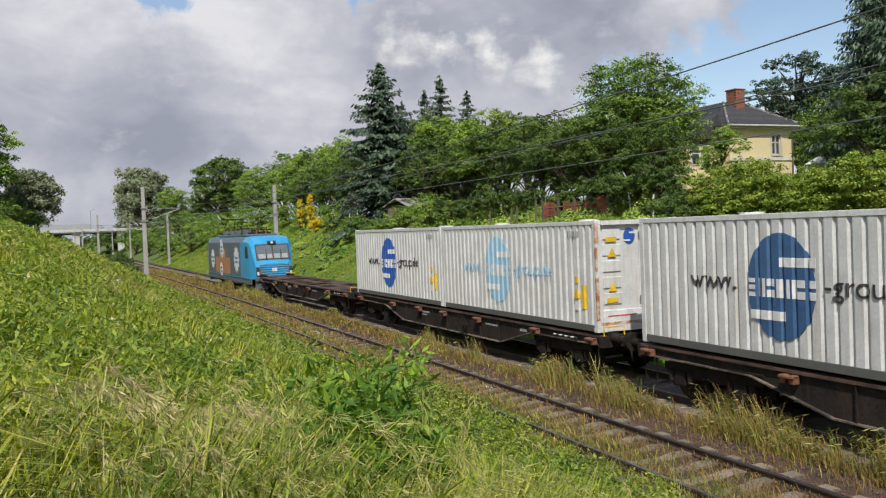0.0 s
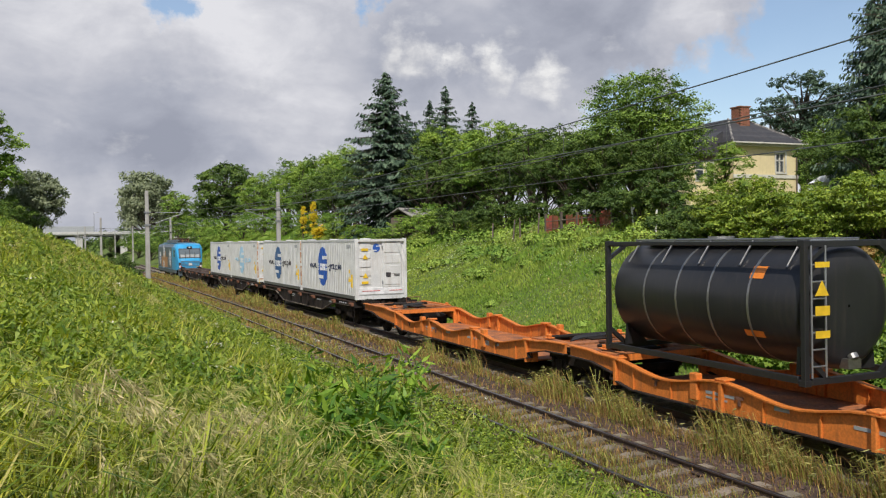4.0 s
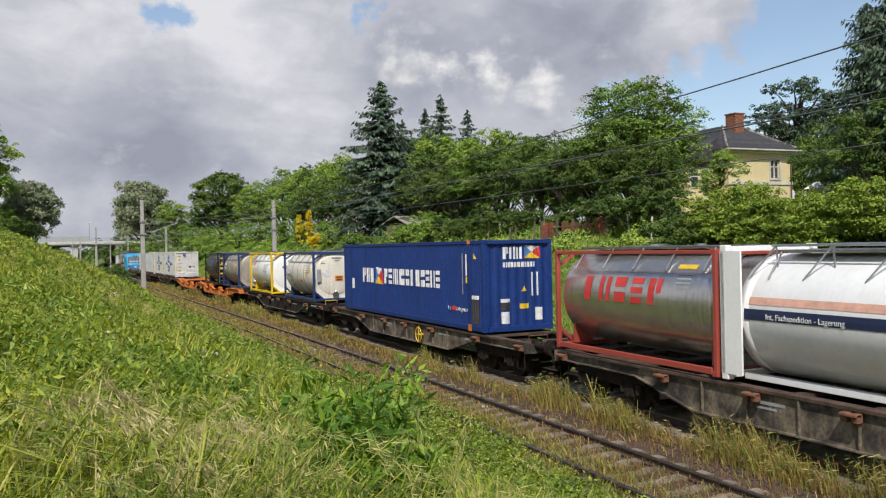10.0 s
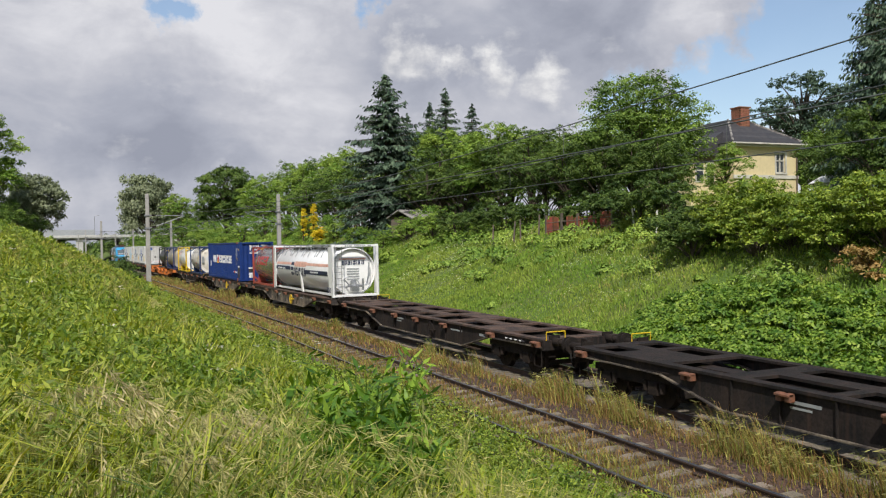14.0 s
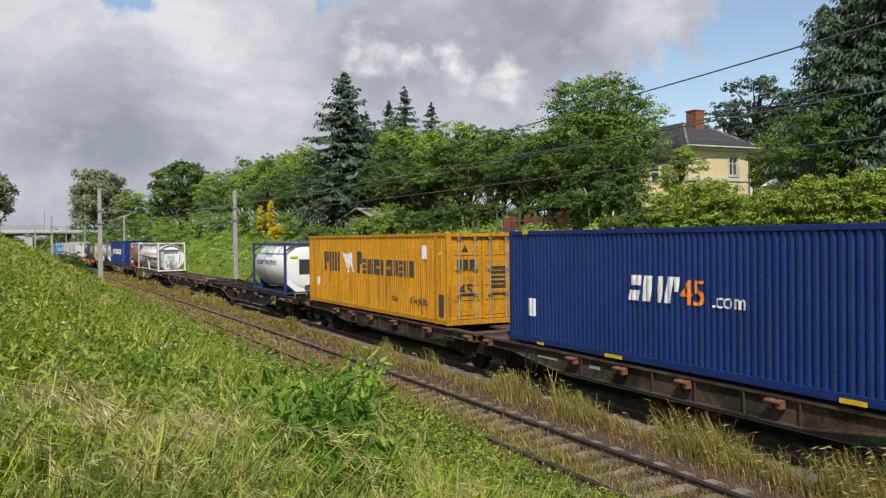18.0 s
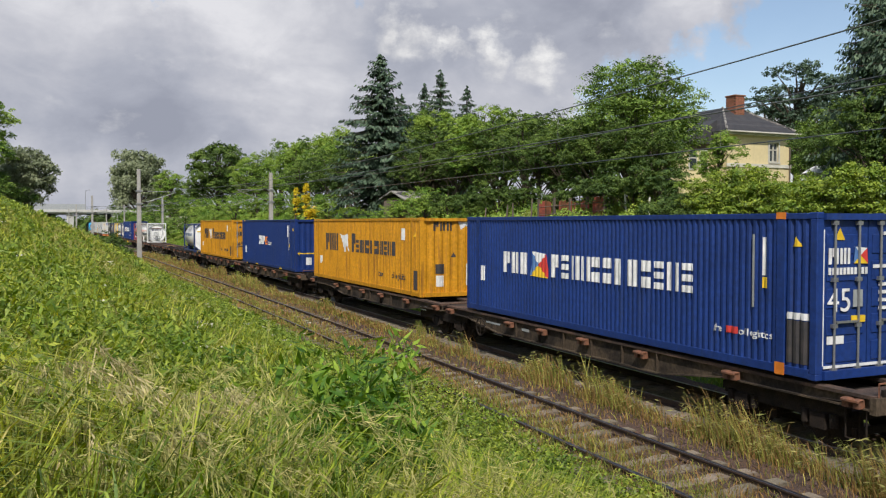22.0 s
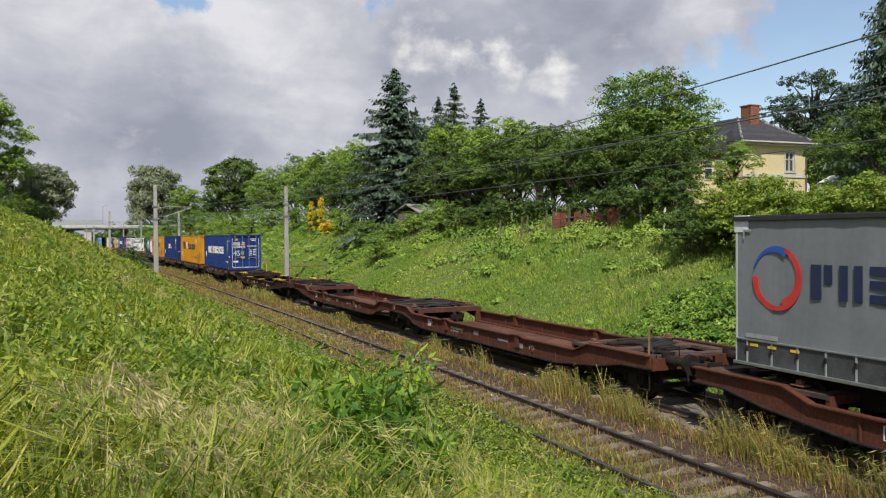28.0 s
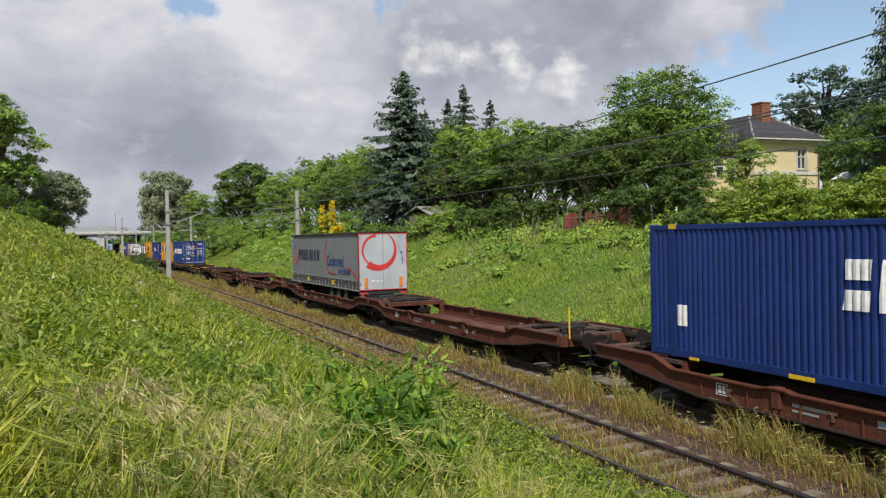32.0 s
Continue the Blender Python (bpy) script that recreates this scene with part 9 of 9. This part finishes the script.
def rental_blue(u, label, light=False):
    co, h, e = box_container(13.716, 2.896, u, "navy", label, "wall")
    r = h + .0
    k = 1.6 if light else 1.0
    u0, v0 = (-1.5, 1.35) if light else (-1.85, 1.35)
    u0 = trade_blocks(co, "unil", M["decal_white"], "left", r, u0, v0, .36 * k, .54 * k, .09 * k, .12)
    letters("45", .72 * k, M["decal_orange" if not light else "decal_white"], co, "left", r, u0, v0, .95)
    letters(".com", .42, M["decal_white"], co, "left", r, u0 + .86 * k, v0, 1.05)
    bars(co, M["decal_white"], "left", r, 5.25, 1.9, .65, (.07,), .05)
    bars(co, M["decal_white"], "left", r, 5.52, 1.15, 1.4, (.07,), .05)
    plates("sticker", [(5.5, 5.62, 1.3, 1.5)], M["decal_yellow"], co, "left", r)
    plates("white_label", [(-5.9, -5.62, .7, 1.15)], M["decal_white"], co, "left", r)
    warning_triangle(co, "left", r, 6.4, 2.25, .1)
    re = e - .012
    warning_triangle(co, "rear", re, .12, 2.25, .1)
    bars(co, M["decal_white"], "rear", re, .62, 1.2, 1.35, (.07,), .05)
    plates("yellow_line", [(-1.0, 1.15, .98, 1.04), (.2, .5, .92, 1.1)], M["decal_yellow"], co, "rear", re)
    poly("yellow_arrow", [(-1.0, 1.1), (-1.15, 1.01), (-1.0, .92)], M["decal_yellow"], co, "rear", re)
    plates("white_label", [(-.62, -.3, .38, .78), (.62, .92, .38, .78)], M["decal_white"], co, "rear", re)
    plates("hazard_stripe", [(-.75 + .2 * q, -.62 + .2 * q, 2.79, 2.87) for q in range(3)] + [(.4 + .2 * q, .52 + .2 * q, 2.79, 2.87) for q in range(3)], M["decal_yellow"], co, "rear", e + .004, flat=True)
    plates("yellow_lifting_mark", [(-6.15, -5.9, 2.8, 2.9), (-5.5, -5.2, .0, .06), (-2.7, -2.1, .02, .1), (3.4, 3.9, .02, .1)], M["decal_yellow"], co, "left", r + .004, flat=True)


ferry_blue(-68.62, "wall", "dark blue ribbed 45-foot container with white trade lettering", 14.05)
ferry_amber(-148.2, "door", "amber yellow ribbed 45-foot container with doors to the rear")
rental_blue(-165.65, "navy blue ribbed 45-foot container with small white lettering")
ferry_amber(-183.0, "wall", "amber yellow ribbed 45-foot container with dark trade lettering")
ferry_blue(-200.6, "door", "dark blue ribbed 45-foot container with white-edged rear doors")
rental_blue(-307.9, "navy blue ribbed container with large white lettering", True)


# ---- semi-trailer in the pocket ----
def make_trailer(u):
    tr = empty("semi_trailer")
    tagged(tr, "grey curtain-sided semi-trailer with red arcs and blue lettering", "semi-trailer")
    L, h, z0, z1 = 13.7, 1.25, 1.40, 4.21
    hem = z0 + .46
    e = L / 2
    for s in (-1, 1):
        bm = bmesh.new()
        v, f = [], []
        n = 60
        for k in range(n + 1):
            y = -e + .06 + (L - .12) * k / n
            w = .012 * math.sin(k * 1.9) + .006 * math.sin(k * 5.1)
            for q, zz in enumerate((hem, hem + .3, (z0 + z1) / 2, z1 - .4, z1 - .06)):
                v.append((s * (h - .005 + w * (.3, .8, 1, .8, .2)[q]), y, zz))
        for k in range(n):
            for q in range(4):
                f.append((k * 5 + q, (k + 1) * 5 + q, (k + 1) * 5 + q + 1, k * 5 + q + 1))
        raw("side_curtain", v, f, M["curtain"], tr, True)
        part("roof_rail", box(bmesh.new(), s * h - .06, s * h + .02, -e, e, z1 - .09, z1, .01), M["rubber"], tr)
        part("hem_rail", box(bmesh.new(), s * h - .03, s * h + .022, -e + .05, e - .05, hem - .012, hem + .022, .006), M["alu"], tr)
        sg = part("side_board", box(bmesh.new(), s * (h - .02) - .02, s * (h - .02) + .02, -e + .03, e - .03, z0 + .03, hem - .012, .006), M["guard_grey"], tr)
        part("sill_rail", box(bmesh.new(), s * h - .06, s * h + .018, -e, e, z0 - .02, z0 + .035, .006), M["alu"], tr)
        for k in range(22):
            y = -e + .35 + k * .62
            st = part("strap", boxes((s * (h + .012) - .008, s * (h + .012) + .008, y - .016, y + .016, z0 + .02, hem + .01)), M["decal_grey"], sg)
            part("buckle", boxes((s * (h + .026) - .014, s * (h + .026) + .014, y - .028, y + .028, z0 + .25, z0 + .35), bevel=.006), M["iron"], st)
        for y in (-2.46, 2.70):
            part("yellow_marker", boxes((s * (h + .03) - .006, s * (h + .03) + .006, y - .25, y + .25, z0 + .13, z0 + .36)), M["decal_yellow"], tr)
        part("reflector", boxes(*[(s * (h + .006) - .006, s * (h + .006) + .006, y - .10, y + .10, hem - .11, hem - .06) for y in (5.35, 5.9, 6.35)]), M["decal_yellow"], tr)
    part("chassis", boxes((-.6, -.45, -e + .2, e - .4, .85, z0), (.45, .6, -e + .2, e - .4, .85, z0), (-h + .05, h - .05, -e + .02, e - .02, z0 - .06, z0 + .1)), M["iron"], tr)
    part("front_wall", boxes((-h, h, e - .06, e, z0, z1), bevel=.01), M["trailer_white"], tr)
    part("roof", box(bmesh.new(), -h + .03, h - .03, -e + .03, e - .03, z1 - .03, z1 + .015), M["rubber"], tr)
    part("corner_cap", boxes((-h - .012, -h + .25, e - .35, e + .012, z1 - .3, z1 + .02)), M["decal_white"], tr)
    for k in range(3):
        for s in (-1, 1):
            w = part("wheel", tube(bmesh.new(), (s * .78, 0, 0), (s * 1.12, 0, 0), .50, 24), M["rubber"], tr)
            w.matrix_basis = pose(0, -e + 2.6 + 1.31 * k, .83)
            part("rim", tube(bmesh.new(), (s * 1.11, 0, 0), (s * 1.13, 0, 0), .29, 18), M["alu"], w)
    part("landing_legs", boxes((-.8, -.65, 2.9, 3.05, .33, z0), (.65, .8, 2.9, 3.05, .33, z0)), M["iron"], tr)
    part("kingpin_stand", boxes((-.5, .5, 4.9, 5.5, 1.13, z0 - .06)), M["iron"], tr)
    # rear doors
    for s in (-1, 1):
        d = part("rear_door", boxes((min(s * .01, s * (h - .03)), max(s * .01, s * (h - .03)), -e - .01, -e + .05, z0 + .02, z1 - .06)), M["trailer_white"], tr)
        part("hinge", boxes(*[(s * (h - .06) - .05, s * (h - .06) + .05, -e - .035, -e - .01, q, q + .07) for q in (z0 + .3, z1 - .3)]), M["alu"], d)
    plates("red_tape", [(-h + .01, -h + .05, z0, z1 - .05), (h - .05, h - .01, z0, z1 - .05), (-h + .05, h - .05, z1 - .10, z1 - .06), (-h + .05, h - .05, z0 + .02, z0 + .06)], M["decal_red"], tr, "rear", e + .012)
    plates("marker_board", [(-.96, -.80, z0 + .14, z0 + .62), (.80, .96, z0 + .14, z0 + .62)], M["decal_orange"], tr, "rear", e + .04)
    poly("red_arc", arc_pts(-.28, z0 + 1.92, .62, .98, -128, 58, 30, .9), M["decal_red"], tr, "rear", e + .012)
    poly("red_arc", arc_pts(-.28, z0 + 1.92, .66, .80, 95, 245, 24, .5), M["decal_red"], tr, "rear", e + .009)
    letters("www.", .17, M["decal_blue"], tr, "rear", e + .012, 1.02, z0 + 1.2, 1, turn=90)
    bars(tr, M["decal_blue"], "rear", e + .012, .9, z0 + 1.75, .1, (.1,), .02)
    plates("round_plate", [(-.6, -.45, z0 + .42, z0 + .5), (-.36, -.22, z0 + .42, z0 + .5), (-.14, 0, z0 + .42, z0 + .5)], M["decal_white"], tr, "rear", e + .012)
    part("under_run_bar", boxes((-h, h, -e - .05, -e + .08, z0 - .18, z0 - .05), (-h, h, -e - .02, -e + .05, z0 - .42, z0 - .34)), M["rubber"], tr)
    part("tail_lamp", boxes((-h + .05, -h + .45, -e - .06, -e - .045, z0 - .16, z0 - .08), (h - .45, h - .05, -e - .06, -e - .045, z0 - .16, z0 - .08)), M["decal_red"], tr)
    # side pictures
    r = h + .016
    poly("blue_arc", arc_pts(-5.78, 3.06, .44, .59, 62, 165, 20, .85), M["decal_blue"], tr, "left", r)
    poly("red_arc", arc_pts(-5.78, 3.06, .44, .59, 178, 288, 20, .5), M["decal_red"], tr, "left", r)
    poly("red_arc", arc_pts(-5.78, 3.06, .40, .60, -72, 68, 24, .6), M["decal_red"], tr, "left", r)
    trade_blocks(tr, "loenonno", M["decal_navy"], "left", r, -4.97, 2.74, .47, .60, .13)
    letters("Dedicated", .78, M["decal_deep"], tr, "left", r, 1.35, 2.53, .95)
    letters("to deliver", .56, M["decal_deep"], tr, "left", r, 3.45, 2.12, .95)
    sweep = [(2.3 + 1.5 * math.cos(radians(q)), 2.95 + (1.11 if q < 180 else .88) * math.sin(radians(q))) for q in range(126, 274, 6)] + [(2.9, 2.085), (3.35, 2.13)]
    inner = [(2.3 + (q[0] - 2.3) * .965, 2.95 + (q[1] - 2.95) * .945) for q in sweep[1:-3]] + [(2.9, 2.125)]
    poly("red_arc", sweep + inner[::-1], M["decal_red"], tr, "left", r)
    poly("red_swoosh", arc_pts(5.0, -.45, 2.84, 2.93, 54, 90, 20, .5), M["decal_red"], tr, "left", r)
    plates("fold_mark", [(-6.62, -6.42, 3.93, 3.96), (-6.62, -6.59, 3.78, 3.93)], M["decal_grey"], tr, "left", r)
    plates("stencil", [(-6.55, -5.75, hem + .05, hem + .13)], M["decal_grey"], tr, "left", r)
    MOVING.append((tr, u, 0.0))


make_trailer(-271.4)


# ---- what moves ----
def line_pose(y, z):
    """Pose on the train's line at y, turned along it."""
    turn = math.degrees(math.atan(0.0147 * (1 + (y - 30.0) / math.hypot(y - 30.0, 20.0))))
    return pose(TRAIN_X - float(off(y)), y, z, 0, 0, turn)


def motions():
    for thing, u, z in MOVING:
        walk(thing, [(t, line_pose(u + SPEED * t, z)) for t in range(0, 33, 1)])
    for wheel, y in WHEELS:
        walk(wheel, [(t / 15, pose(0, y, .46) @ Matrix.Rotation(-SPEED / .46 * t / 15, 4, "X")) for t in range(0, 481)])


motions()
